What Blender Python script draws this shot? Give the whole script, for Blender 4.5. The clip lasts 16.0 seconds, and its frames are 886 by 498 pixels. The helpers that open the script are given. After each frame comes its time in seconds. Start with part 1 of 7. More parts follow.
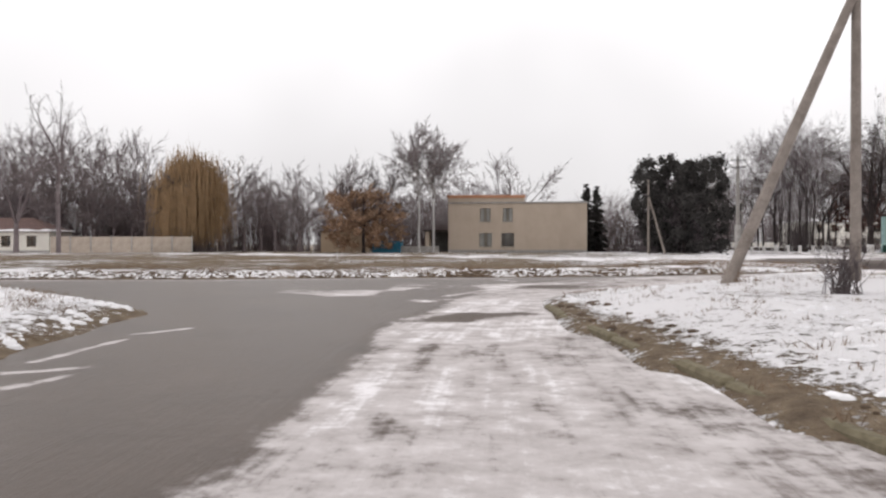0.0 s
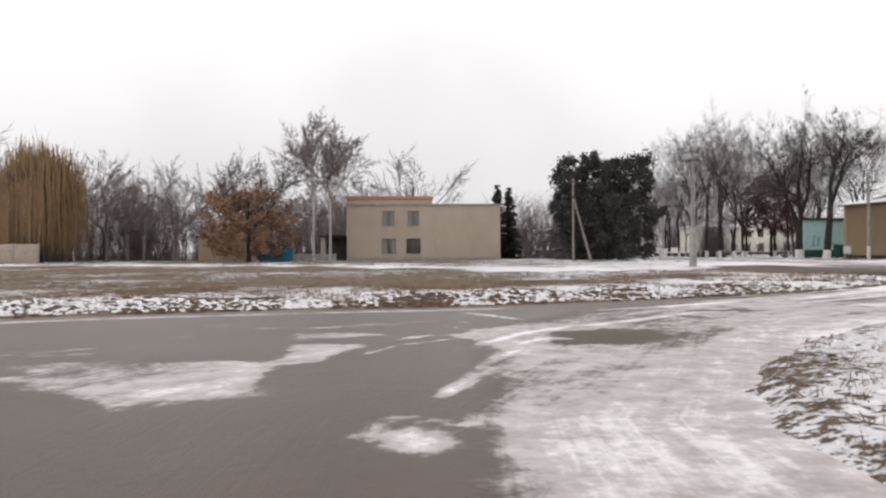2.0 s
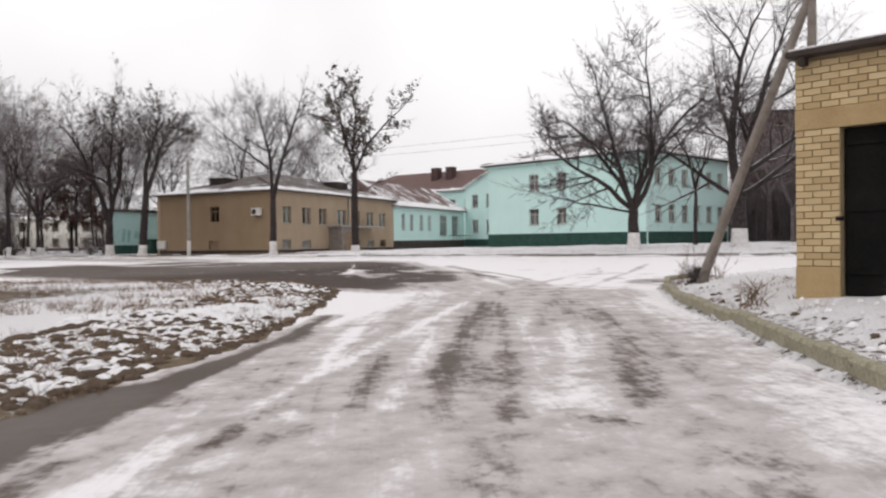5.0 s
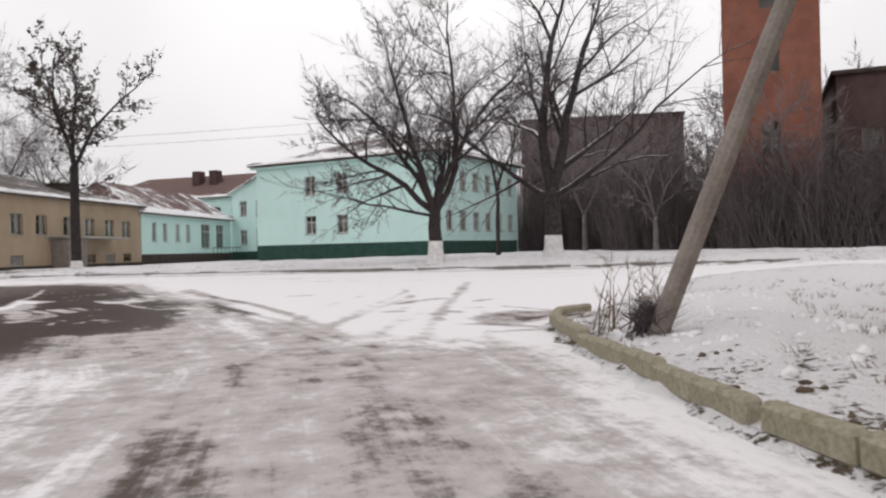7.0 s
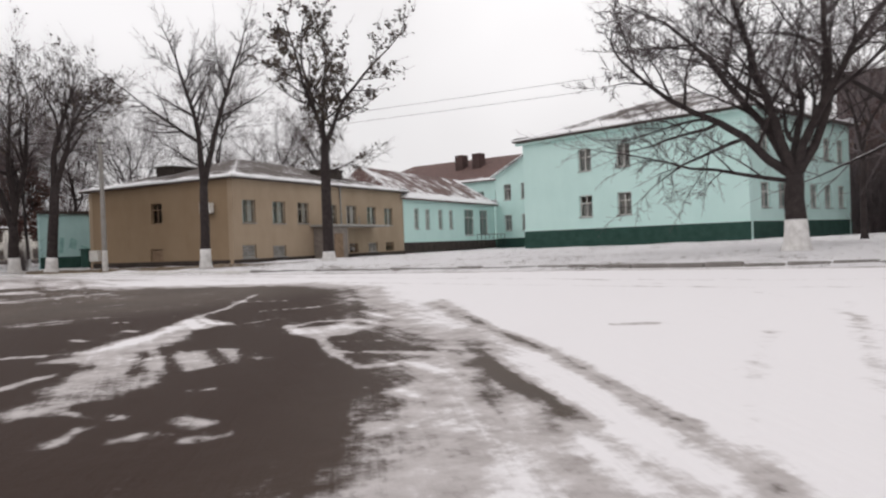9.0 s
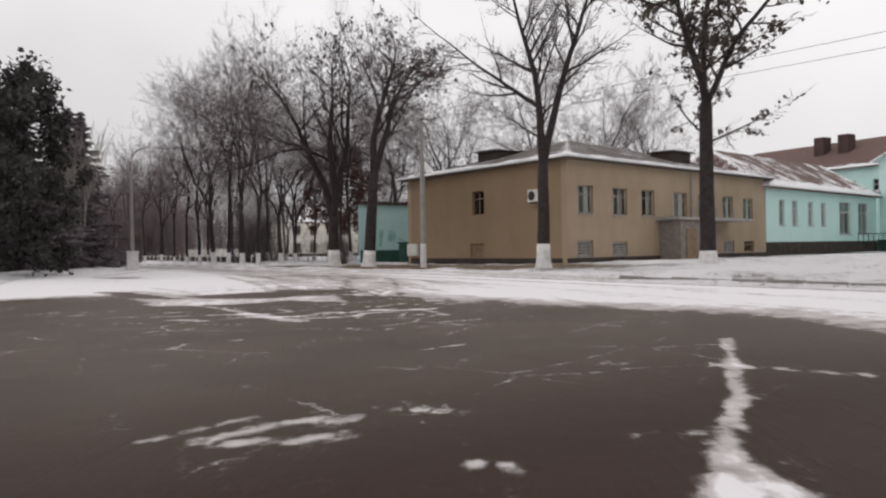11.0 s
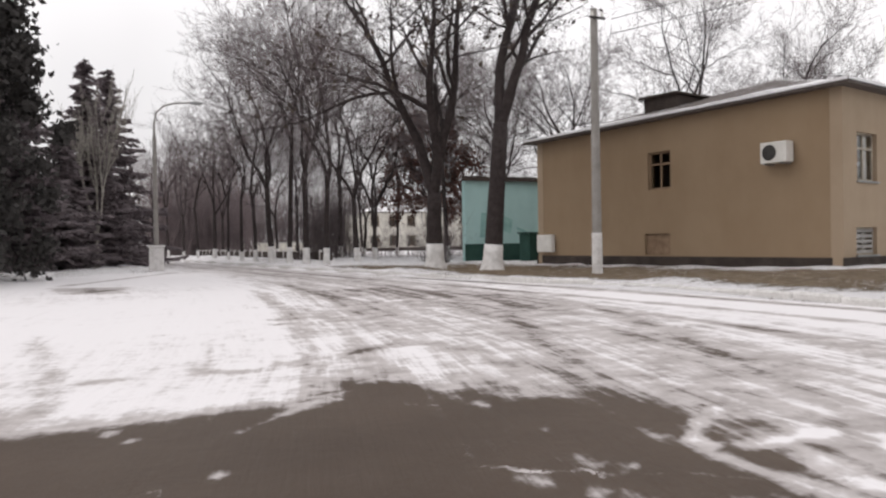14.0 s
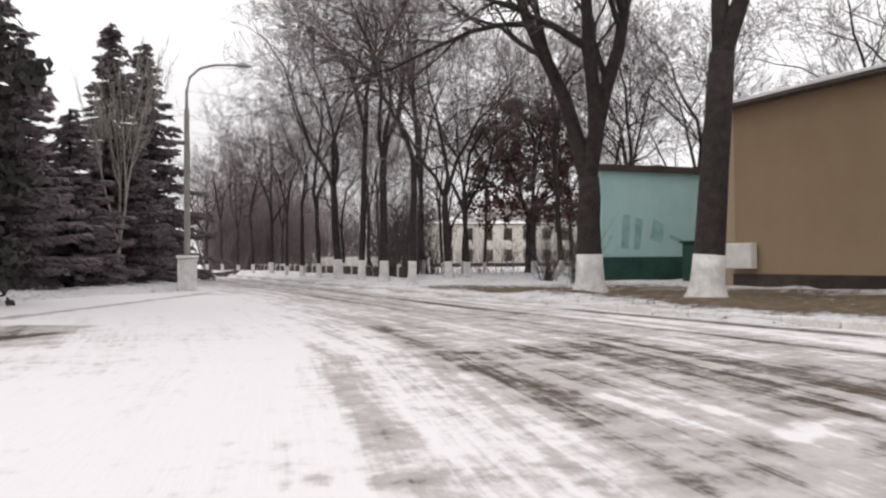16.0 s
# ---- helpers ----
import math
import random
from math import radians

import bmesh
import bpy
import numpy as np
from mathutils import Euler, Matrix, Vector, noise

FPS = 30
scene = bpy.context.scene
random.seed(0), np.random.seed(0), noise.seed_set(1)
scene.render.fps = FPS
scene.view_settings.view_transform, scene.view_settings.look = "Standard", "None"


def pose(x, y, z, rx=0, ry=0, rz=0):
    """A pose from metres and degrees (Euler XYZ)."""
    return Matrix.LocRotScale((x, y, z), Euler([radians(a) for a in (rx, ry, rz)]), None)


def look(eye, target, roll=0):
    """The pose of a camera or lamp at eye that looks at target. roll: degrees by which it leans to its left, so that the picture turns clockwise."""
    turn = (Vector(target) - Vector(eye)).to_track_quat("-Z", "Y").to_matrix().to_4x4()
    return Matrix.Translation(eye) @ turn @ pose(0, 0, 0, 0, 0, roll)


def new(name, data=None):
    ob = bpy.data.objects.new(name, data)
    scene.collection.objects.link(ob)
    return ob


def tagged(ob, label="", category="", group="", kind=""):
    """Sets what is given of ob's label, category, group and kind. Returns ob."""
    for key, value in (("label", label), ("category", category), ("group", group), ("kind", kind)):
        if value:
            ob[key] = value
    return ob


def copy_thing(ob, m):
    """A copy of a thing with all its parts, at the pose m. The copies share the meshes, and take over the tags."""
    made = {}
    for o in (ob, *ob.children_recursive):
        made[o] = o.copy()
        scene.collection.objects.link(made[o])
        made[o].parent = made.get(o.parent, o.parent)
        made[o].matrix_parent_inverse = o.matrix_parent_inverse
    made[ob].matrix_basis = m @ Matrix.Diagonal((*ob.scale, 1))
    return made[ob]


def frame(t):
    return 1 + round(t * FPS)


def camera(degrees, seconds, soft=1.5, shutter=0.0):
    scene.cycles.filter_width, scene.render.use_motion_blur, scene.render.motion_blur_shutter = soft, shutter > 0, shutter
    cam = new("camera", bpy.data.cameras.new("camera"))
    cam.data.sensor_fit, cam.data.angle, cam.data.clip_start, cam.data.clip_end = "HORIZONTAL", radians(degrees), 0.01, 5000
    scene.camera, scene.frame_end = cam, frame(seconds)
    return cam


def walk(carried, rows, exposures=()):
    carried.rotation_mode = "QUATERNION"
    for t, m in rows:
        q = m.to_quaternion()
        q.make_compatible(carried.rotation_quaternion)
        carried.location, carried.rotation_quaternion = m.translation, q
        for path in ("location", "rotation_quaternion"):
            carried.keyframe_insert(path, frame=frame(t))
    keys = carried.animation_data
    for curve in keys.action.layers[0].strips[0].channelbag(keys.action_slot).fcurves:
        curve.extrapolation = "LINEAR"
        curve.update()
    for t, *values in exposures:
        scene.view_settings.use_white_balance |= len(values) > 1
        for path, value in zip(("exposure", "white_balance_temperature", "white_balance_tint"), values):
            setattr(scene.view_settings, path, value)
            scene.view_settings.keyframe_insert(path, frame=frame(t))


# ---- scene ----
cam = camera(59.9, 16.0, soft=2.3, shutter=0.12)
PATH = [
    (0, (3.434, -0.414, 1.178), (3.294, 1.581, 1.167), 0.0),
    (0.5, (2.894, 2.312, 1.198), (2.823, 4.31, 1.21), 0.2),
    (1, (2.405, 5.034, 1.198), (2.381, 7.033, 1.216), -0.2),
    (1.5, (1.995, 7.831, 1.204), (2.047, 9.83, 1.217), -0.4),
    (2, (1.774, 10.642, 1.211), (1.917, 12.637, 1.217), -0.3),
    (2.5, (1.75, 13.319, 1.178), (2.036, 15.299, 1.175), -0.4),
    (3, (2.03, 15.807, 1.126), (2.534, 17.743, 1.132), -0.0),
    (3.5, (2.723, 18.213, 1.168), (3.525, 20.045, 1.188), -0.0),
    (4, (3.759, 20.389, 1.193), (4.884, 22.043, 1.212), -0.1),
    (4.5, (5.271, 22.301, 1.188), (6.675, 23.725, 1.183), -0.2),
    (5, (7.047, 23.973, 1.199), (8.659, 25.156, 1.178), -0.7),
    (5.2, (7.825, 24.542, 1.188), (9.497, 25.638, 1.169), -1.0),
    (7.3, (16.897, 29.491, 1.158), (18.782, 30.159, 1.158), -1.3),
    (7.5, (17.797, 29.961, 1.149), (19.669, 30.665, 1.148), -1.6),
    (8, (19.983, 31.305, 1.155), (21.789, 32.164, 1.147), -1.8),
    (8.5, (21.895, 32.884, 1.16), (23.599, 33.932, 1.15), -2.0),
    (9, (23.587, 34.658, 1.226), (25.142, 35.917, 1.208), -2.1),
    (9.5, (24.978, 36.781, 1.235), (26.369, 38.219, 1.217), -1.5),
    (10, (26.241, 39.158, 1.221), (27.433, 40.764, 1.221), -1.2),
    (10.2, (26.678, 40.167, 1.208), (27.806, 41.818, 1.211), -1.1),
    (12.3, (30.788, 51.088, 1.177), (31.649, 52.893, 1.161), -1.2),
    (12.5, (31.125, 52.201, 1.189), (31.97, 54.014, 1.17), -1.2),
    (13, (31.891, 54.953, 1.212), (32.719, 56.774, 1.191), -0.9),
    (13.5, (32.617, 57.646, 1.23), (33.441, 59.468, 1.211), -1.0),
    (14.5, (33.901, 63.071, 1.187), (34.626, 64.934, 1.174), -0.7),
    (15, (34.434, 65.9, 1.177), (35.09, 67.79, 1.163), -0.6),
    (16, (35.222, 71.734, 1.055), (35.87, 73.625, 1.086), -0.5),
]
walk(cam, [(t, look(eye, target, roll)) for t, eye, target, roll in PATH],
     exposures=[(0.0, 0.0), (2.0, -0.02), (3.5, -0.08), (5.0, -0.16), (7.5, -0.27), (9.0, -0.28), (10.2, -0.36), (12.5, -0.2), (14.0, -0.04), (15.0, 0.06), (16.0, 0.1)])
# ---------------------------------------------------------------- light and sky
world = bpy.data.worlds.new("world")
scene.world = world
world.use_nodes = True
wt = world.node_tree
for n in list(wt.nodes):
    wt.nodes.remove(n)
w_out = wt.nodes.new("ShaderNodeOutputWorld")
w_bg = wt.nodes.new("ShaderNodeBackground")
w_sky = wt.nodes.new("ShaderNodeTexSky")
w_sky.sky_type = "NISHITA"
w_sky.sun_disc = False
w_sky.sun_elevation = radians(28)
w_sky.sun_rotation = radians(60)
w_hsv = wt.nodes.new("ShaderNodeHueSaturation")
w_hsv.inputs["Saturation"].default_value = 0.08
w_hsv.inputs["Value"].default_value = 0.045
w_mix = wt.nodes.new("ShaderNodeMixRGB")
w_mix.inputs["Fac"].default_value = 0.8
# cloud cover: an even grey-white layer with faint broad folds
w_tc = wt.nodes.new("ShaderNodeTexCoord")
w_noise = wt.nodes.new("ShaderNodeTexNoise")
w_noise.inputs["Scale"].default_value = 2.2
w_noise.inputs["Detail"].default_value = 3.0
w_ramp = wt.nodes.new("ShaderNodeValToRGB")
w_ramp.color_ramp.elements[0].position = 0.3
w_ramp.color_ramp.elements[0].color = (0.85, 0.828, 0.84, 1)
w_ramp.color_ramp.elements[1].position = 0.62
w_ramp.color_ramp.elements[1].color = (1.03, 1.005, 1.02, 1)
wt.links.new(w_tc.outputs["Generated"], w_noise.inputs["Vector"])
wt.links.new(w_noise.outputs["Fac"], w_ramp.inputs["Fac"])
wt.links.new(w_sky.outputs["Color"], w_hsv.inputs["Color"])
wt.links.new(w_hsv.outputs["Color"], w_mix.inputs["Color1"])
wt.links.new(w_ramp.outputs["Color"], w_mix.inputs["Color2"])
# overcast: greyer towards the horizon, brightest overhead
w_sep = wt.nodes.new("ShaderNodeSeparateXYZ")
w_low = wt.nodes.new("ShaderNodeMapRange")
w_low.interpolation_type = "SMOOTHSTEP"
for key, value in (("From Min", 0.0), ("From Max", 0.36), ("To Min", 0.80), ("To Max", 1.08)):
    w_low.inputs[key].default_value = value
w_mul = wt.nodes.new("ShaderNodeMixRGB")
w_mul.blend_type = "MULTIPLY"
w_mul.inputs["Fac"].default_value = 1.0
wt.links.new(w_tc.outputs["Generated"], w_sep.inputs["Vector"])
wt.links.new(w_sep.outputs["Z"], w_low.inputs["Value"])
wt.links.new(w_mix.outputs["Color"], w_mul.inputs["Color1"])
wt.links.new(w_low.outputs["Result"], w_mul.inputs["Color2"])
wt.links.new(w_mul.outputs["Color"], w_bg.inputs["Color"])
w_bg.inputs["Strength"].default_value = 1.27
wt.links.new(w_bg.outputs["Background"], w_out.inputs["Surface"])

sun_data = bpy.data.lights.new("sun", "SUN")
sun_data.energy = 0.5
sun_data.angle = radians(25)
sun_data.color = (1.0, 0.96, 0.92)
sun = new("sun", sun_data)
sun.matrix_world = look((0, 0, 60), (0 + 40 * 0.87, 0 - 40 * 0.5, 20))


# ---------------------------------------------------------------- materials
def mat(name):
    m = bpy.data.materials.new(name)
    m.use_nodes = True
    nt = m.node_tree
    b = nt.nodes["Principled BSDF"]
    return m, nt, b


def node(nt, kind, **values):
    n = nt.nodes.new(kind)
    for k, v in values.items():
        n.inputs[k].default_value = v
    return n


def noise_tex(nt, scale, detail=4.0, rough=0.55, vec=None):
    n = node(nt, "ShaderNodeTexNoise", Scale=scale, Detail=detail, Roughness=rough)
    if vec is not None:
        nt.links.new(vec, n.inputs["Vector"])
    return n


def ramp(nt, fac, stops):
    r = nt.nodes.new("ShaderNodeValToRGB")
    el = r.color_ramp.elements
    while len(el) < len(stops):
        el.new(0.5)
    for e, (p, c) in zip(el, stops):
        e.position = p
        e.color = (*c, 1)
    nt.links.new(fac, r.inputs["Fac"])
    return r


def mixc(nt, fac, a, b, mode="MIX"):
    m = nt.nodes.new("ShaderNodeMixRGB")
    m.blend_type = mode
    for v, sock in ((fac, "Fac"), (a, "Color1"), (b, "Color2")):
        if isinstance(v, (float, int)):
            m.inputs[sock].default_value = v
        elif isinstance(v, tuple):
            m.inputs[sock].default_value = (*v, 1)
        else:
            nt.links.new(v, m.inputs[sock])
    return m.outputs["Color"]


def math_n(nt, op, a, b=0.0, clamp=False):
    m = nt.nodes.new("ShaderNodeMath")
    m.operation = op
    m.use_clamp = clamp
    for v, i in ((a, 0), (b, 1)):
        if isinstance(v, (float, int)):
            m.inputs[i].default_value = v
        else:
            nt.links.new(v, m.inputs[i])
    return m.outputs[0]


def bump(nt, bsdf, height, strength=0.4, dist=0.02):
    b = node(nt, "ShaderNodeBump", Strength=strength, Distance=dist)
    nt.links.new(height, b.inputs["Height"])
    nt.links.new(b.outputs["Normal"], bsdf.inputs["Normal"])


def coords(nt, which="Object"):
    return nt.nodes.new("ShaderNodeTexCoord").outputs[which]


def surface(name, dark, light, scale=3.0, fine=40.0, rough=0.8, bump_s=0.3, bump_d=0.01, metal=0.0, spec=0.3):
    """A two-scale mottled surface between two colours."""
    m, nt, b = mat(name)
    c = coords(nt)
    big = noise_tex(nt, scale, 5.0, 0.6, c)
    small = noise_tex(nt, fine, 3.0, 0.6, c)
    mid = math_n(nt, "ADD", math_n(nt, "MULTIPLY", big.outputs["Fac"], 0.65), math_n(nt, "MULTIPLY", small.outputs["Fac"], 0.35))
    r = ramp(nt, mid, [(0.34, dark), (0.66, light)])
    nt.links.new(r.outputs["Color"], b.inputs["Base Color"])
    b.inputs["Roughness"].default_value = rough
    b.inputs["Metallic"].default_value = metal
    b.inputs["Specular IOR Level"].default_value = spec
    bump(nt, b, mid, bump_s, bump_d)
    return m


def attribute(nt, name):
    at = nt.nodes.new("ShaderNodeAttribute")
    at.attribute_name = name
    return at.outputs["Fac"]


def map_range(nt, v, lo, hi, a=0.0, b=1.0, kind="SMOOTHSTEP"):
    m = nt.nodes.new("ShaderNodeMapRange")
    m.interpolation_type = kind
    for name, value in (("From Min", lo), ("From Max", hi), ("To Min", a), ("To Max", b)):
        m.inputs[name].default_value = value
    nt.links.new(v, m.inputs["Value"])
    return m.outputs["Result"]


def road_material():
    """Asphalt with thin snow: the cover attribute shifts the threshold of noise that is drawn out along the way that cars go."""
    m, nt, b = mat("road_surface")
    c = coords(nt)
    s = attribute(nt, "snow")
    n1 = noise_tex(nt, 0.45, 6.0, 0.62, c)
    n2 = noise_tex(nt, 2.4, 6.0, 0.68, c)
    lane = nt.nodes.new("ShaderNodeCombineXYZ")
    nt.links.new(math_n(nt, "MULTIPLY", attribute(nt, "across"), 3.6), lane.inputs["X"])
    nt.links.new(math_n(nt, "MULTIPLY", attribute(nt, "along"), 0.17), lane.inputs["Y"])
    st = noise_tex(nt, 1.0, 5.0, 0.6, lane.outputs["Vector"])
    st2 = noise_tex(nt, 3.7, 4.0, 0.6, lane.outputs["Vector"])
    blots = math_n(nt, "ADD", math_n(nt, "MULTIPLY", n1.outputs["Fac"], 0.35), math_n(nt, "MULTIPLY", n2.outputs["Fac"], 0.65))
    lines = math_n(nt, "ADD", math_n(nt, "MULTIPLY", st.outputs["Fac"], 0.58), math_n(nt, "MULTIPLY", st2.outputs["Fac"], 0.42))
    drawn = math_n(nt, "MULTIPLY", math_n(nt, "SUBTRACT", lines, 0.5), attribute(nt, "streak"))
    crumbs = noise_tex(nt, 9.0, 5.0, 0.7, c)
    # snow that lies deep hides the asphalt's unevenness
    loose = math_n(nt, "SUBTRACT", 1.0, map_range(nt, s, 0.85, 1.15, 0.0, 0.6))
    grainy = math_n(nt, "ADD", math_n(nt, "MULTIPLY", math_n(nt, "SUBTRACT", blots, 0.5), 1.0), math_n(nt, "MULTIPLY", math_n(nt, "SUBTRACT", crumbs.outputs["Fac"], 0.5), 0.6))
    th = math_n(nt, "ADD", math_n(nt, "MULTIPLY", math_n(nt, "ADD", grainy, drawn), loose), s)
    # hairline cracks of the old asphalt hold a little snow
    warp = mixc(nt, 0.4, c, n2.outputs["Color"], "ADD")
    vor = nt.nodes.new("ShaderNodeTexVoronoi")
    vor.feature = "DISTANCE_TO_EDGE"
    vor.inputs["Scale"].default_value = 0.62
    nt.links.new(warp, vor.inputs["Vector"])
    wide = math_n(nt, "MULTIPLY", map_range(nt, n1.outputs["Fac"], 0.45, 0.62), 0.013)
    line = math_n(nt, "LESS_THAN", vor.outputs["Distance"], wide)
    th = math_n(nt, "ADD", th, math_n(nt, "MULTIPLY", math_n(nt, "MULTIPLY", line, attribute(nt, "cracked")), 0.30))
    cov = map_range(nt, th, 0.23, 0.57)
    thick = map_range(nt, th, 0.64, 0.98)
    fine = noise_tex(nt, 55.0, 3.0, 0.7, c)
    asphalt = ramp(nt, math_n(nt, "ADD", math_n(nt, "MULTIPLY", n1.outputs["Fac"], 0.6), math_n(nt, "MULTIPLY", fine.outputs["Fac"], 0.4)),
                   [(0.35, (0.058, 0.041, 0.031)), (0.65, (0.102, 0.075, 0.058))])
    newer = mixc(nt, attribute(nt, "newer"), asphalt.outputs["Color"], (0.042, 0.025, 0.019))
    slush = ramp(nt, n2.outputs["Fac"], [(0.3, (0.35, 0.318, 0.308)), (0.7, (0.60, 0.562, 0.556))])
    col = mixc(nt, cov, newer, slush.outputs["Color"])
    col = mixc(nt, thick, col, (0.81, 0.785, 0.795))
    nt.links.new(col, b.inputs["Base Color"])
    dry = math_n(nt, "SUBTRACT", 0.52, math_n(nt, "MULTIPLY", attribute(nt, "wet"), 0.16))
    nt.links.new(math_n(nt, "ADD", dry, math_n(nt, "MULTIPLY", cov, 0.4)), b.inputs["Roughness"])
    nt.links.new(math_n(nt, "SUBTRACT", math_n(nt, "ADD", 0.13, math_n(nt, "MULTIPLY", attribute(nt, "wet"), 0.09)), math_n(nt, "MULTIPLY", attribute(nt, "newer"), 0.08)), b.inputs["Specular IOR Level"])
    hh = math_n(nt, "ADD", math_n(nt, "MULTIPLY", cov, 0.7), math_n(nt, "MULTIPLY", fine.outputs["Fac"], 0.2))
    bump(nt, b, math_n(nt, "ADD", math_n(nt, "ADD", hh, math_n(nt, "MULTIPLY", n2.outputs["Fac"], 0.6)), math_n(nt, "MULTIPLY", st2.outputs["Fac"], 0.5)), 0.6, 0.035)
    return m


def ground_material():
    m, nt, b = mat("grass_and_snow")
    c = coords(nt)
    at = nt.nodes.new("ShaderNodeAttribute")
    at.attribute_name = "snow"
    s = at.outputs["Fac"]
    n1 = noise_tex(nt, 0.28, 6.0, 0.6, c)
    n2 = noise_tex(nt, 3.6, 6.0, 0.7, c)
    n3 = noise_tex(nt, 14.0, 4.0, 0.7, c)
    nn = math_n(nt, "ADD", math_n(nt, "MULTIPLY", n1.outputs["Fac"], 0.24),
                math_n(nt, "ADD", math_n(nt, "MULTIPLY", n2.outputs["Fac"], 0.38), math_n(nt, "MULTIPLY", n3.outputs["Fac"], 0.38)))
    th = math_n(nt, "ADD", math_n(nt, "MULTIPLY", math_n(nt, "SUBTRACT", nn, 0.5), 3.0), s)
    cover = nt.nodes.new("ShaderNodeMapRange")
    cover.interpolation_type = "SMOOTHSTEP"
    cover.inputs["From Min"].default_value = 0.45
    cover.inputs["From Max"].default_value = 0.57
    nt.links.new(th, cover.inputs["Value"])
    soil = ramp(nt, n2.outputs["Fac"], [(0.3, (0.10, 0.073, 0.052)), (0.55, (0.21, 0.16, 0.11)), (0.75, (0.33, 0.265, 0.19))])
    col = mixc(nt, cover.outputs["Result"], soil.outputs["Color"], (0.86, 0.84, 0.85))
    nt.links.new(col, b.inputs["Base Color"])
    b.inputs["Roughness"].default_value = 0.92
    b.inputs["Specular IOR Level"].default_value = 0.15
    bump(nt, b, math_n(nt, "ADD", math_n(nt, "MULTIPLY", n3.outputs["Fac"], 0.7), math_n(nt, "ADD", n2.outputs["Fac"], math_n(nt, "MULTIPLY", cover.outputs["Result"], 0.4))), 1.0, 0.11)
    return m


def brick_material(name, dark, light):
    m, nt, b = mat(name)
    info = nt.nodes.new("ShaderNodeObjectInfo")
    geo = nt.nodes.new("ShaderNodeNewGeometry")
    rnd = math_n(nt, "FRACT", math_n(nt, "ADD", info.outputs["Random"], geo.outputs["Random Per Island"]))
    c = coords(nt)
    n = noise_tex(nt, 30.0, 4.0, 0.6, c)
    v = math_n(nt, "ADD", math_n(nt, "MULTIPLY", rnd, 0.6), math_n(nt, "MULTIPLY", n.outputs["Fac"], 0.4))
    nt.links.new(ramp(nt, v, [(0.15, dark), (0.85, light)]).outputs["Color"], b.inputs["Base Color"])
    b.inputs["Roughness"].default_value = 0.9
    bump(nt, b, n.outputs["Fac"], 0.3, 0.004)
    return m


def plaster(name, colour, dirt, rough=0.9):
    """Painted plaster: large stains, rain streaks and fine grain."""
    m, nt, b = mat(name)
    c = coords(nt)
    mp = nt.nodes.new("ShaderNodeMapping")
    mp.inputs["Scale"].default_value = (1.0, 1.0, 0.35)
    nt.links.new(c, mp.inputs["Vector"])
    streak = noise_tex(nt, 0.9, 6.0, 0.55, mp.outputs["Vector"])
    blot = noise_tex(nt, 0.35, 4.0, 0.6, c)
    grain = noise_tex(nt, 45.0, 3.0, 0.6, c)
    f = math_n(nt, "ADD", math_n(nt, "MULTIPLY", streak.outputs["Fac"], 0.4), math_n(nt, "MULTIPLY", blot.outputs["Fac"], 0.6))
    col = ramp(nt, f, [(0.3, dirt), (0.6, colour)])
    nt.links.new(mixc(nt, math_n(nt, "MULTIPLY", grain.outputs["Fac"], 0.25), col.outputs["Color"], tuple(0.75 * v for v in colour)), b.inputs["Base Color"])
    b.inputs["Roughness"].default_value = rough
    b.inputs["Specular IOR Level"].default_value = 0.2
    bump(nt, b, grain.outputs["Fac"], 0.3, 0.006)
    return m


def roof_material(name, dark, light):
    """Corrugated sheets with snow left in the troughs and near the eaves."""
    m, nt, b = mat(name)
    c = coords(nt)
    n1 = noise_tex(nt, 0.5, 5.0, 0.65, c)
    n2 = noise_tex(nt, 6.0, 4.0, 0.65, c)
    f = math_n(nt, "ADD", math_n(nt, "MULTIPLY", n1.outputs["Fac"], 0.6), math_n(nt, "MULTIPLY", n2.outputs["Fac"], 0.4))
    base = ramp(nt, n2.outputs["Fac"], [(0.3, dark), (0.7, light)])
    at = nt.nodes.new("ShaderNodeAttribute")
    at.attribute_name = "snow"
    th = math_n(nt, "ADD", f, at.outputs["Fac"])
    cv = nt.nodes.new("ShaderNodeMapRange")
    cv.interpolation_type = "SMOOTHSTEP"
    cv.inputs["From Min"].default_value = 0.6
    cv.inputs["From Max"].default_value = 0.72
    nt.links.new(th, cv.inputs["Value"])
    nt.links.new(mixc(nt, cv.outputs["Result"], base.outputs["Color"], (0.85, 0.84, 0.85)), b.inputs["Base Color"])
    b.inputs["Roughness"].default_value = 0.85
    bump(nt, b, f, 0.4, 0.03)
    return m


def glass_material():
    m, nt, b = mat("window_glass")
    b.inputs["Base Color"].default_value = (0.8, 0.8, 0.78, 1)
    b.inputs["Transmission Weight"].default_value = 1.0
    b.inputs["Roughness"].default_value = 0.04
    b.inputs["IOR"].default_value = 1.45
    return m


M_ROAD = road_material()
M_GROUND = ground_material()
M_BARK = surface("bark", (0.02, 0.015, 0.015), (0.058, 0.046, 0.044), 5.0, 30.0, 0.95, 0.8, 0.03)


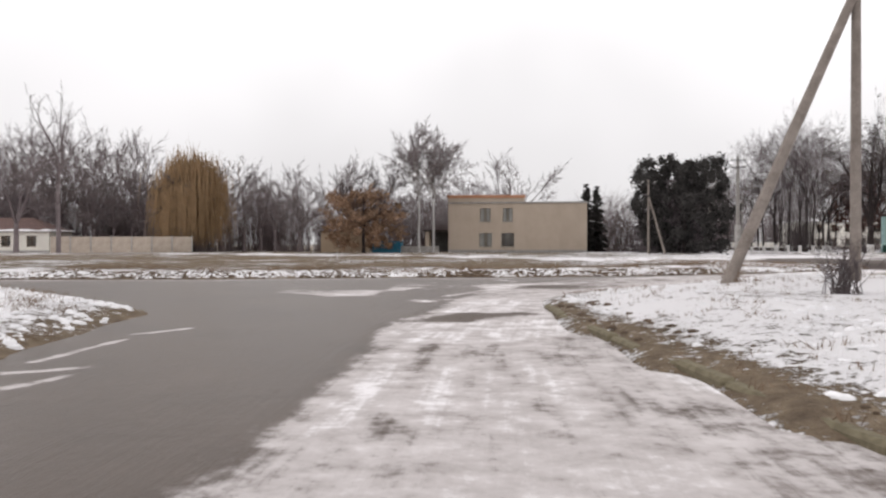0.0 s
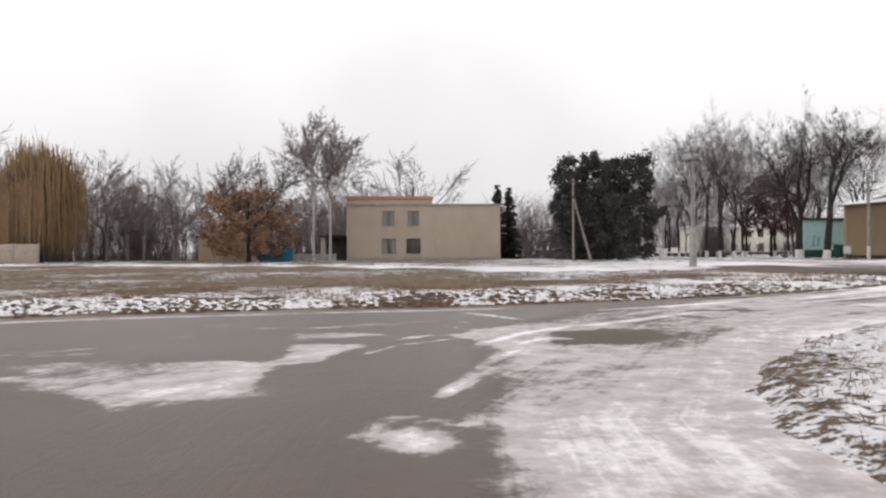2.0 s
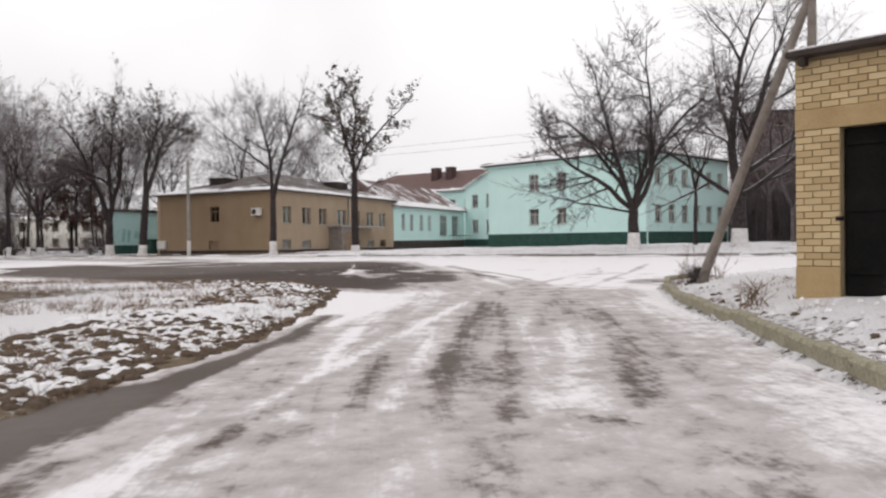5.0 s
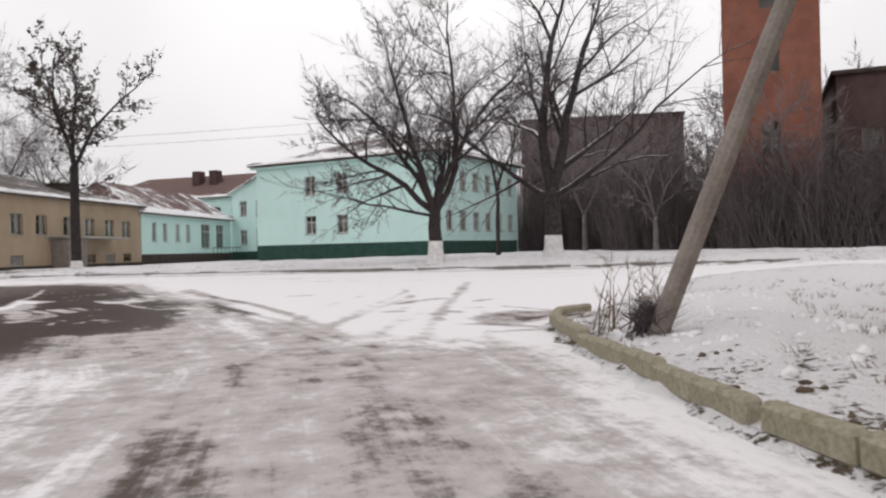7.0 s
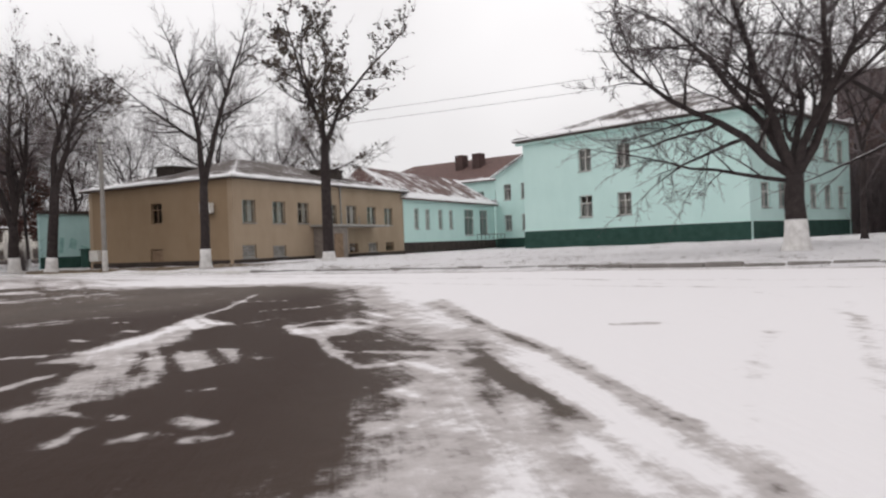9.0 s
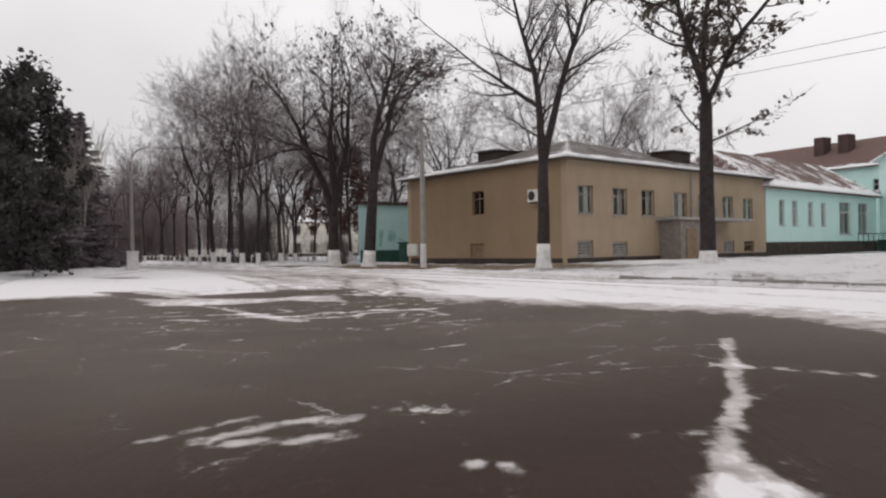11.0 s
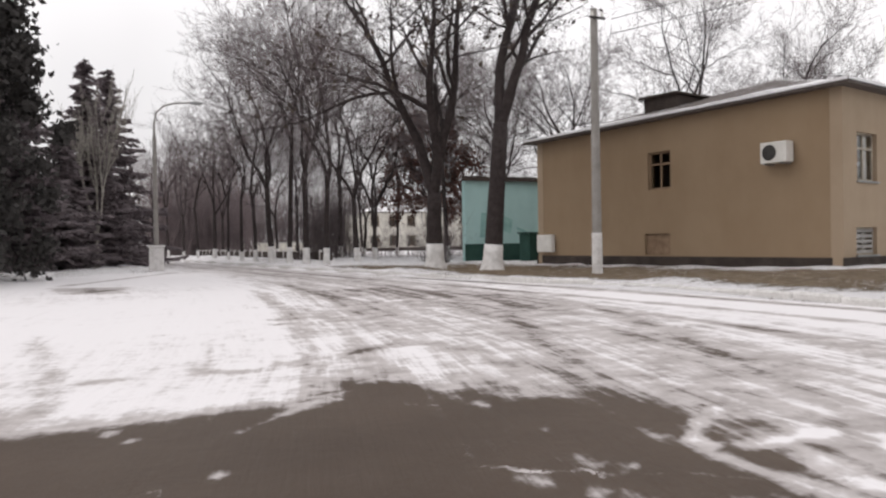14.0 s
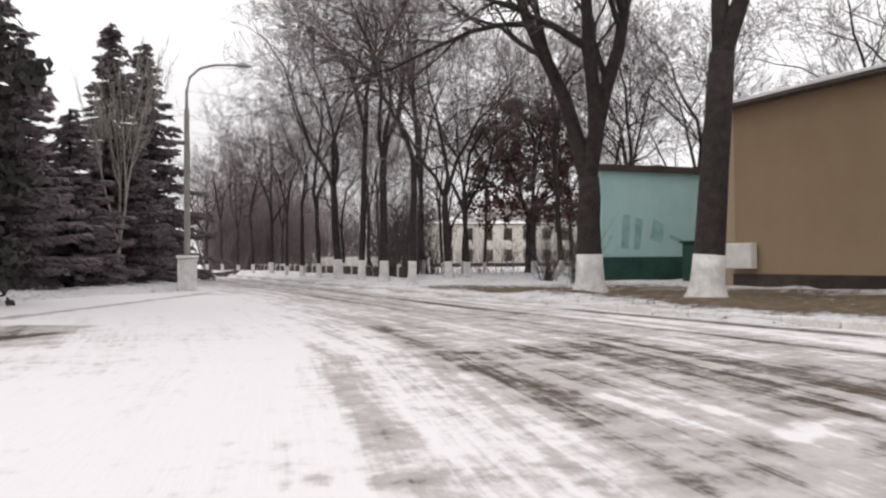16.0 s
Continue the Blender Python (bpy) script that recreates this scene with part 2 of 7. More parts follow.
def snowy_bark():
    """Dark bark with thin snow caught on the upper side of limbs that lie flat."""
    m, nt, b = mat("snow_dusted_bark")
    c = coords(nt)
    n = noise_tex(nt, 5.0, 5.0, 0.6, c)
    bark = ramp(nt, n.outputs["Fac"], [(0.34, (0.02, 0.015, 0.015)), (0.66, (0.058, 0.046, 0.044))])
    geo = nt.nodes.new("ShaderNodeNewGeometry")
    sep = nt.nodes.new("ShaderNodeSeparateXYZ")
    nt.links.new(geo.outputs["Normal"], sep.inputs["Vector"])
    lie = math_n(nt, "ADD", sep.outputs["Z"], math_n(nt, "MULTIPLY", math_n(nt, "SUBTRACT", n.outputs["Fac"], 0.5), 0.6))
    nt.links.new(mixc(nt, map_range(nt, lie, 0.66, 0.82), bark.outputs["Color"], (0.84, 0.82, 0.83)), b.inputs["Base Color"])
    b.inputs["Roughness"].default_value = 0.95
    bump(nt, b, n.outputs["Fac"], 0.8, 0.03)
    return m


M_SNOWBARK = snowy_bark()
# twig bark paled: the haze of distance is put into the colour
M_FARTWIG = surface("hazed_far_twig_bark", (0.12, 0.097, 0.1), (0.25, 0.21, 0.21), 1.0, 9.0, 0.95, 0.2, 0.01)
M_TWIG = surface("twig_bark", (0.062, 0.05, 0.052), (0.145, 0.12, 0.12), 3.0, 20.0, 0.95, 0.2, 0.01)
M_BIRCH = surface("birch_bark", (0.26, 0.245, 0.24), (0.55, 0.53, 0.515), 2.5, 22.0, 0.8, 0.3, 0.01)
M_GREYBARK = surface("pale_bark", (0.24, 0.22, 0.195), (0.44, 0.41, 0.37), 4.0, 25.0, 0.9, 0.4, 0.01)
M_WHITEWASH = surface("whitewash", (0.5, 0.48, 0.46), (0.82, 0.8, 0.79), 4.0, 22.0, 0.95, 0.6, 0.02)
# twig bark lightened: sky glare and haze are put into this grey
M_AVENUETWIG = surface("glare_paled_twig_bark", (0.11, 0.09, 0.093), (0.24, 0.2, 0.202), 2.0, 12.0, 0.95, 0.2, 0.01)
M_NEEDLE = surface("spruce_needles", (0.135, 0.112, 0.12), (0.27, 0.23, 0.24), 1.4, 12.0, 0.9, 0.2, 0.02)
M_EVERGREEN = surface("dark_evergreen_needles", (0.03, 0.028, 0.027), (0.085, 0.079, 0.075), 1.4, 12.0, 0.9, 0.2, 0.02)
M_OAKLEAF = surface("dry_oak_leaves", (0.19, 0.115, 0.075), (0.37, 0.24, 0.155), 1.2, 10.0, 0.9, 0.2, 0.01)
M_WILLOW = surface("yellow_willow_shoots", (0.21, 0.135, 0.07), (0.38, 0.255, 0.145), 1.0, 9.0, 0.9, 0.2, 0.01)
M_POD = surface("dry_seed_clusters", (0.05, 0.04, 0.033), (0.12, 0.095, 0.075), 2.0, 15.0, 0.95, 0.2, 0.01)
M_CONCRETE = surface("weathered_concrete", (0.24, 0.23, 0.215), (0.44, 0.42, 0.40), 2.0, 30.0, 0.92, 0.5, 0.01)
M_KERB = surface("kerb_concrete", (0.13, 0.118, 0.07), (0.40, 0.37, 0.285), 1.5, 24.0, 0.95, 0.6, 0.015)
M_EARTHKERB = surface("earth_stained_kerb", (0.07, 0.058, 0.036), (0.22, 0.19, 0.125), 1.2, 18.0, 0.95, 0.8, 0.02)
M_GREYKERB = surface("grey_kerb_concrete", (0.12, 0.108, 0.1), (0.27, 0.25, 0.235), 1.5, 24.0, 0.95, 0.6, 0.015)
M_WHITEKERB = surface("whitewashed_kerb", (0.45, 0.43, 0.41), (0.78, 0.76, 0.74), 1.5, 24.0, 0.95, 0.6, 0.015)
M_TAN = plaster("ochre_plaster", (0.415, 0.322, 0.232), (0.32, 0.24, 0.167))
# same ochre darkened: the weaker light on the west wall is in this colour
M_TAN_SHADED = plaster("shaded_ochre_plaster", (0.325, 0.237, 0.155), (0.265, 0.186, 0.116))
M_PLINTH = surface("dark_plinth", (0.026, 0.02, 0.017), (0.075, 0.058, 0.05), 1.5, 20.0, 0.92, 0.5, 0.01)
M_MINT = plaster("mint_plaster", (0.61, 0.82, 0.78), (0.535, 0.745, 0.705))
# mint darkened: shade of the trees over the hall is put into the colour
M_MINT_SHADED = plaster("shaded_mint_plaster", (0.43, 0.62, 0.6), (0.32, 0.48, 0.47))
M_GREENPLINTH = surface("dark_green_plinth", (0.015, 0.045, 0.036), (0.035, 0.085, 0.068), 1.5, 20.0, 0.85, 0.3, 0.01)
M_BEIGE = plaster("beige_panel", (0.53, 0.445, 0.36), (0.44, 0.36, 0.285))
M_CREAM = plaster("cream_plaster", (0.74, 0.71, 0.64), (0.6, 0.57, 0.51))
M_REDBRICK = surface("red_brick", (0.17, 0.065, 0.045), (0.30, 0.125, 0.085), 0.6, 14.0, 0.92, 0.3, 0.01)
M_BROWNBRICK = surface("brown_brick", (0.052, 0.033, 0.031), (0.1, 0.064, 0.058), 0.5, 12.0, 0.92, 0.3, 0.01)
M_ORANGE = surface("orange_parapet", (0.42, 0.205, 0.12), (0.55, 0.29, 0.18), 0.8, 12.0, 0.9, 0.2, 0.01)
M_YBRICK = brick_material("yellow_sand_lime_brick", (0.42, 0.3, 0.155), (0.6, 0.46, 0.265))
M_MORTAR = surface("mortar", (0.26, 0.195, 0.115), (0.37, 0.29, 0.185), 3.0, 40.0, 0.95, 0.4, 0.005)
M_GATE = surface("dark_steel_gate", (0.005, 0.005, 0.005), (0.014, 0.013, 0.012), 1.5, 20.0, 0.8, 0.3, 0.006, 0.0, 0.08)
M_LINTEL = surface("ochre_beam", (0.34, 0.235, 0.115), (0.46, 0.335, 0.18), 1.5, 30.0, 0.9, 0.3, 0.006)
M_SLATE = roof_material("grey_brown_roof", (0.052, 0.041, 0.037), (0.13, 0.104, 0.092))
M_REDROOF = roof_material("red_brown_roof", (0.085, 0.05, 0.044), (0.175, 0.104, 0.092))
M_FRAME = surface("white_window_frame", (0.55, 0.53, 0.5), (0.8, 0.78, 0.75), 3.0, 30.0, 0.6, 0.2, 0.004)
M_BROWNFRAME = surface("brown_window_frame", (0.16, 0.10, 0.06), (0.30, 0.21, 0.14), 3.0, 30.0, 0.7, 0.2, 0.004)
M_STEEL = surface("galvanised_steel", (0.22, 0.22, 0.22), (0.42, 0.42, 0.42), 4.0, 40.0, 0.5, 0.2, 0.004, 0.7)
M_PAINTPOLE = surface("grey_painted_pole", (0.20, 0.185, 0.17), (0.34, 0.32, 0.30), 2.0, 30.0, 0.7, 0.3, 0.006)
M_DARKSTEEL = surface("dark_steel", (0.03, 0.03, 0.03), (0.08, 0.075, 0.07), 4.0, 40.0, 0.6, 0.2, 0.004, 0.4)
M_WHITEPLASTIC = surface("off_white_plastic", (0.62, 0.6, 0.56), (0.8, 0.78, 0.74), 3.0, 30.0, 0.5, 0.1, 0.003)
M_BLUE = surface("blue_painted_metal", (0.02, 0.13, 0.22), (0.05, 0.24, 0.36), 2.0, 20.0, 0.6, 0.3, 0.01)
M_ROOFSNOW = surface("roof_snow", (0.74, 0.73, 0.74), (0.87, 0.86, 0.87), 2.0, 20.0, 0.95, 0.6, 0.03)
M_DULLFRAME = surface("dingy_window_frame", (0.27, 0.235, 0.185), (0.48, 0.43, 0.36), 3.0, 30.0, 0.7, 0.2, 0.004)
M_POLE = surface("brown_stained_concrete", (0.15, 0.125, 0.108), (0.31, 0.27, 0.24), 2.0, 22.0, 0.92, 0.5, 0.01)
M_GLASS = glass_material()
M_CURTAIN = surface("pale_curtain", (0.55, 0.53, 0.5), (0.75, 0.73, 0.7), 4.0, 20.0, 0.9, 0.2, 0.01)
# grey of the sky's reflection, painted on sheets behind the mint buildings' panes
M_SKY_SHEEN = surface("grey_sky_sheen", (0.3, 0.31, 0.31), (0.5, 0.5, 0.5), 4.0, 20.0, 0.9, 0.2, 0.01)
# dark colour stands in for the shade inside rooms and the porch
M_DARKROOM = surface("interior_shade_dark", (0.05, 0.047, 0.043), (0.10, 0.095, 0.09), 1.0, 10.0, 0.95, 0.2, 0.01)
M_DRYWEED = surface("dry_weed_stalks", (0.13, 0.085, 0.055), (0.27, 0.19, 0.13), 3.0, 20.0, 0.95, 0.2, 0.01)


# ---------------------------------------------------------------- building blocks
def mesh_data(name, verts, faces, material):
    me = bpy.data.meshes.new(name)
    me.from_pydata([tuple(v) for v in verts], [], [tuple(f) for f in faces])
    me.materials.append(material)
    me.update()
    return me


def thing(name, label, category, group="", at=(0, 0, 0), turn=0.0, kind=""):
    ob = new(name)
    ob.matrix_world = pose(*at, 0, 0, turn)
    return tagged(ob, label, category, group, kind)


def part(name, bm, material, parent, label=""):
    me = bpy.data.meshes.new(name)
    bm.normal_update()
    bm.to_mesh(me)
    bm.free()
    me.materials.append(material)
    ob = new(name, me)
    ob.parent = parent
    return tagged(ob, label)


def part_data(name, me, parent, label="", at=(0, 0, 0), turn=0.0):
    ob = new(name, me)
    ob.parent = parent
    ob.matrix_basis = pose(*at, 0, 0, turn)
    return tagged(ob, label)


def box(bm, x0, x1, y0, y1, z0, z1, bevel=0.0):
    vs = [bm.verts.new((x, y, z)) for z in (z0, z1) for y in (y0, y1) for x in (x0, x1)]
    for f in ((0, 2, 3, 1), (4, 5, 7, 6), (0, 1, 5, 4), (2, 6, 7, 3), (0, 4, 6, 2), (1, 3, 7, 5)):
        bm.faces.new([vs[i] for i in f])
    if bevel:
        es = list({e for v in vs for e in v.link_edges})
        bmesh.ops.bevel(bm, geom=es, offset=bevel, segments=1, affect="EDGES")
    return vs


def boxed(*args, bevel=0.0):
    bm = bmesh.new()
    box(bm, *args, bevel=bevel)
    return bm


def tube(bm, pts, radii, sides=8, cap=True):
    """A tapering tube through points."""
    pts = [Vector(p) for p in pts]
    rings = []
    for i, p in enumerate(pts):
        d = (pts[min(i + 1, len(pts) - 1)] - pts[max(i - 1, 0)]).normalized()
        a = d.orthogonal().normalized() if abs(d.z) < 0.9 else Vector((1, 0, 0)).cross(d).normalized()
        b = d.cross(a)
        rings.append([bm.verts.new(p + radii[i] * (math.cos(2 * math.pi * k / sides) * a + math.sin(2 * math.pi * k / sides) * b)) for k in range(sides)])
    for r0, r1 in zip(rings, rings[1:]):
        for k in range(sides):
            bm.faces.new((r0[k], r0[(k + 1) % sides], r1[(k + 1) % sides], r1[k]))
    if cap:
        bm.faces.new(rings[0][::-1])
        bm.faces.new(rings[-1])


def tubed(pts, radii, sides=8):
    bm = bmesh.new()
    tube(bm, pts, radii, sides)
    return bm


def smooth(ob):
    for p in ob.data.polygons:
        p.use_smooth = True
    return ob


# ---------------------------------------------------------------- the plan of the ground
KERB_EAST = [(58, -60), (52, 5), (46.2, 26), (45, 30), (44, 34), (43.5, 40), (43.2, 48), (43.2, 55), (43.3, 61), (43.8, 68), (44.1, 74), (43.8, 80),
             (43.3, 86), (42.4, 94), (41.6, 102), (40.8, 110), (40, 120), (38.5, 135), (35, 180), (30, 400)]
KERB_START = [(5.8, -20), (5.6, 4), (4.9, 8), (4.4, 12), (4.3, 14.6)]
CORNER = [(4.4, 15.4), (5.2, 17.5), (7.0, 20.0), (9.5, 22.2), (11.5, 23.5)]
KERB_LOT = [(13.5, 24.7), (17, 26.6), (20.6, 28.7), (24, 30.25), (26.4, 31.1), (27.6, 31.3), (28.3, 30.9)]
LOT_NORTH = [(29.5, 30.7), (32, 30.5), (35, 30.1), (38.3, 29.4), (40.6, 27.5), (42, 23), (45.5, 5), (51, -60)]
EAST = KERB_EAST + [(400, 400), (400, -60)]
LOT = [(5.8, -60)] + KERB_START + CORNER + KERB_LOT + LOT_NORTH
SOUTHWEST = [(-2.0, -60), (-1.6, 4), (-1.6, 7), (-2.1, 10), (-2.4, 12.4), (-3.6, 13.9), (-7, 17.0), (-11, 18.6), (-20, 20), (-400, 30), (-400, -60)]
FIELD = [(-400, 36), (-20, 24.2), (-12, 24.4), (-6.6, 25), (-3.5, 26), (0, 26.8), (4, 27.3), (8.0, 28.7), (13.2, 31.2), (17.1, 34.0), (21.0, 37.2), (22.3, 40.2),
         (20.9, 44), (16.5, 49), (11, 56.5), (4, 65), (-6, 73), (-40, 87), (-400, 190)]
NORTHWEST = [(-400, 205), (-40, 96), (-6, 82), (5, 74), (13, 65), (18.5, 59.5), (22.5, 59.0), (25.3, 63), (27, 74), (28.4, 86), (30.2, 95), (33, 99.8),
             (35.2, 101.4), (36.2, 104), (35.7, 112), (34.6, 125), (32.5, 140), (28, 180), (22, 400), (-400, 400)]
LANDS = [EAST, LOT, SOUTHWEST, FIELD, NORTHWEST]


def inside_and_distance(poly, x, y):
    """Signed distance to a polygon, positive inside, on arrays."""
    inside = np.zeros(x.shape, bool)
    far = np.full(x.shape, 1e9)
    for (ax, ay), (bx, by) in zip(poly, poly[1:] + poly[:1]):
        ex, ey = bx - ax, by - ay
        k = np.clip(((x - ax) * ex + (y - ay) * ey) / (ex * ex + ey * ey), 0, 1)
        far = np.minimum(far, np.hypot(x - ax - k * ex, y - ay - k * ey))
        cross = ((ay > y) != (by > y)) & (x < (bx - ax) * (y - ay) / (by - ay if by != ay else 1e-9) + ax)
        inside ^= cross
    return np.where(inside, far, -far)


def line_distance(line, x, y):
    far = np.full(x.shape, 1e9)
    for (ax, ay), (bx, by) in zip(line, line[1:]):
        ex, ey = bx - ax, by - ay
        k = np.clip(((x - ax) * ex + (y - ay) * ey) / (ex * ex + ey * ey), 0, 1)
        far = np.minimum(far, np.hypot(x - ax - k * ex, y - ay - k * ey))
    return far


def base_height(x, y):
    """The lie of the land: level, with a gentle rise towards the east side of the square."""
    return 0.03 * np.clip(x - 33, 0, 18) * (1 - 0.95 * np.clip((y - 45) / 42, 0, 1))


def value_noise(x, y, cell, seed):
    """Smooth random values on a grid of the given cell size."""
    rng = np.random.RandomState(seed)
    table = rng.rand(256, 256)
    u, v = x / cell, y / cell
    i, j = np.floor(u).astype(int), np.floor(v).astype(int)
    fu, fv = u - i, v - j
    fu, fv = fu * fu * (3 - 2 * fu), fv * fv * (3 - 2 * fv)
    g = lambda a, b: table[a % 256, b % 256]  # noqa: E731
    return (g(i, j) * (1 - fu) + g(i + 1, j) * fu) * (1 - fv) + (g(i, j + 1) * (1 - fu) + g(i + 1, j + 1) * fu) * fv


def bank(x, y):
    """Height of each plot above the road, and the signed distance into it."""
    rise = np.zeros(x.shape)
    best = np.full(x.shape, -1e9)
    for poly, high in zip(LANDS, (0.16, 0.36, 0.25, 0.16, 0.12)):
        d = inside_and_distance(poly, x, y)
        soft = 2.6 if poly is LOT else 1.6
        k = np.clip((d + 0.12) / soft, 0, 1)
        rise = np.where(d > -0.5, -0.06 + (0.06 + 0.1 * (poly is EAST or poly is LOT)) * np.clip((d + 0.12) / 0.16, 0, 1) + (high - 0.1 * (poly is EAST or poly is LOT)) * k * k * (3 - 2 * k), rise)
        best = np.maximum(best, d)
    rise = np.where(best <= -0.5, -0.06, rise)
    bumps = 0.10 * (value_noise(x, y, 1.1, 3) - 0.5) + 0.16 * (value_noise(x, y, 3.7, 4) - 0.5) + 0.05 * (value_noise(x, y, 0.5, 5) - 0.5)
    return rise + bumps * np.clip(best / 1.2, 0, 1), best


def ground_z(x, y):
    """Height of the ground at one place."""
    a, b = np.array([float(x)]), np.array([float(y)])
    r, d = bank(a, b)
    return float(base_height(a, b)[0] + max(r[0], 0.0 if d[0] < 0 else -1))


def sheet(name, xs, ys, keep, z, snow, material, more=()):
    gx, gy = np.meshgrid(xs, ys)
    n = len(xs)
    idx = np.arange(gx.size).reshape(gx.shape)
    quads = np.stack([idx[:-1, :-1], idx[:-1, 1:], idx[1:, 1:], idx[1:, :-1]], -1).reshape(-1, 4)
    k = keep.reshape(-1)[quads].any(1)
    quads = quads[k]
    used = np.unique(quads)
    back = np.full(gx.size, -1)
    back[used] = np.arange(len(used))
    co = np.stack([gx.ravel()[used], gy.ravel()[used], z.ravel()[used]], -1)
    me = bpy.data.meshes.new(name)
    me.from_pydata(co.tolist(), [], back[quads].tolist())
    at = me.attributes.new("snow", "FLOAT", "POINT")
    at.data.foreach_set("value", snow.ravel()[used].astype(np.float32))
    for key in more:
        me.attributes.new(key, "FLOAT", "POINT").data.foreach_set("value", more[key].ravel()[used].astype(np.float32))
    me.materials.append(material)
    me.polygons.foreach_set("use_smooth", [True] * len(me.polygons))
    me.update()
    return new(name, me)


def steps(a, b, s):
    return list(np.arange(a, b + 1e-6, s))


# the ground: one sheet to the horizon
far_lo, far_hi = [-4000, -1500, -600, -300, -180, -130, -100, -80], [150, 190, 260, 400, 800, 1800, 4000]
gxs = np.array(far_lo + steps(-70, -24, 1.0) + steps(-23.5, 60, 0.42) + steps(61, 100, 1.3) + [104, 110, 120, 130] + far_hi)
gys = np.array([-4000, -1500, -600, -300, -150, -80, -50, -35] + steps(-25, -1, 1.0) + steps(-0.5, 110, 0.45) + steps(111, 150, 1.2) + [155, 165, 180, 200, 230, 280, 400, 800, 1800, 4000])
gx, gy = np.meshgrid(gxs, gys)
rise, into = bank(gx, gy)
near = (np.abs(gx) < 390) & (gy > -59) & (gy < 390)
into = np.where(near, into, 5.0)
rise = np.where(near, rise, 0.2)
snow = 0.36 + 0.18 * (value_noise(gx, gy, 6.0, 11) - 0.5) + 0 * gx
d_lot = inside_and_distance(LOT, gx, gy)
d_field = inside_and_distance(FIELD, gx, gy)
d_east = inside_and_distance(EAST, gx, gy)
d_nw = inside_and_distance(NORTHWEST, gx, gy)
d_sw = inside_and_distance(SOUTHWEST, gx, gy)
snow = np.where(d_lot > -1, 0.64 + 0.1 * np.clip(d_lot / 6, 0, 1) + 0.08 * np.clip((gx - 10) / 5, 0, 1) - np.where(gy < 14, 0.42, 0.14) * np.exp(-((d_lot - 0.2) / 0.4) ** 2), snow)
snow = np.where(d_field > -1, 0.35 + 0.36 * np.exp(-((d_field - 3.3) / 1.7) ** 2) + 0.12 * np.exp(-((d_field - 1.2) / 0.8) ** 2) + 0.2 * np.clip((gx - 5) / 6, 0, 1) * np.exp(-((d_field / 9) ** 2)) - 0.3 * np.exp(-((d_field - 0.05) / 0.25) ** 2) + 0.35 * (value_noise(gx, gy, 4.0, 12) - 0.5) + 0.05 * np.exp(-((d_field - 9) / 1.5) ** 2), snow)
snow = np.where(d_east > -1, 0.70 - 0.42 * np.clip((d_east - 0.7) / 0.8, 0, 1) * np.clip((9.5 - d_east) / 3, 0, 1) * np.clip((gy - 62) / 10, 0, 1) * np.clip((100 - gy) / 8, 0, 1), snow)
snow = np.where(d_nw > -1, 0.40 + 0.2 * np.clip((gx - 8) / 12, 0, 1) + 0.1 * np.exp(-((d_nw - 1) / 2) ** 2), snow)
snow = np.where(d_sw > -1, 0.62 - 0.3 * np.exp(-((d_sw - 0.2) / 0.6) ** 2), snow)
ground = sheet("ground", gxs, gys, into > -0.6, base_height(gx, gy) + rise, snow, M_GROUND)
tagged(ground, "dead winter grass under patchy thin snow", "ground", kind="structure")

# the road and the square: wet asphalt under thin, driven-over snow
rxs = np.array(steps(-90, -24.5, 1.5) + steps(-24, -6.3, 0.3) + steps(-6, 46, 0.13) + steps(46.2, 54, 0.3))
rys = np.array(steps(-20, -1, 0.5) + steps(-0.7, 2.9, 0.3) + steps(3, 74, 0.13) + steps(74.2, 100, 0.2) + steps(100.3, 118, 0.3) + steps(119, 190, 1.5))
rx, ry = np.meshgrid(rxs, rys)
_, rin = bank(rx, ry)
DARK = [(21, 36), (26.5, 37.2), (31.0, 40.6), (34.6, 45.3), (37.4, 48.4), (38.6, 52), (37.4, 56), (36.6, 60), (36.6, 64.3), (34.5, 66.6), (32.4, 67.3), (29.2, 68.5), (24, 67), (21, 58)]
DRIVE = [(3.2, -30), (3.0, 8), (3.8, 16), (7, 22.5), (14, 28.5), (22, 33.5), (28, 39.5), (33, 48), (36, 58), (38.5, 68), (40, 80), (39.5, 95), (37.5, 115), (34, 150), (30, 200)]


def along_and_across(line, x, y):
    """For each place, the way gone along a line and the signed distance to its side."""
    far, along, across = np.full(x.shape, 1e9), np.zeros(x.shape), np.zeros(x.shape)
    s = 0.0
    for (ax, ay), (bx, by) in zip(line, line[1:]):
        ex, ey = bx - ax, by - ay
        d = math.hypot(ex, ey)
        k = np.clip(((x - ax) * ex + (y - ay) * ey) / (d * d), 0, 1)
        away = np.hypot(x - ax - k * ex, y - ay - k * ey)
        side = np.sign((x - ax) * ey - (y - ay) * ex)
        better = away < far
        far = np.where(better, away, far)
        along = np.where(better, s + k * d, along)
        across = np.where(better, side * away, across)
        s += d
    return along, across


blend = lambda d, w: np.clip(0.5 + d / w, 0, 1)  # noqa: E731
patchy = 0.6 * value_noise(0.8 * rx + 0.6 * ry, 0.8 * ry - 0.6 * rx, 3.3, 31) + 0.5 * value_noise(0.87 * rx - 0.5 * ry, 0.87 * ry + 0.5 * rx, 1.7, 33) - 0.55
ragged = 0.5 * (value_noise(rx, ry, 0.9, 41) - 0.5) + 0.3 * (value_noise(rx, ry, 0.37, 42) - 0.5)
cover = np.full(rx.shape, 1.1)


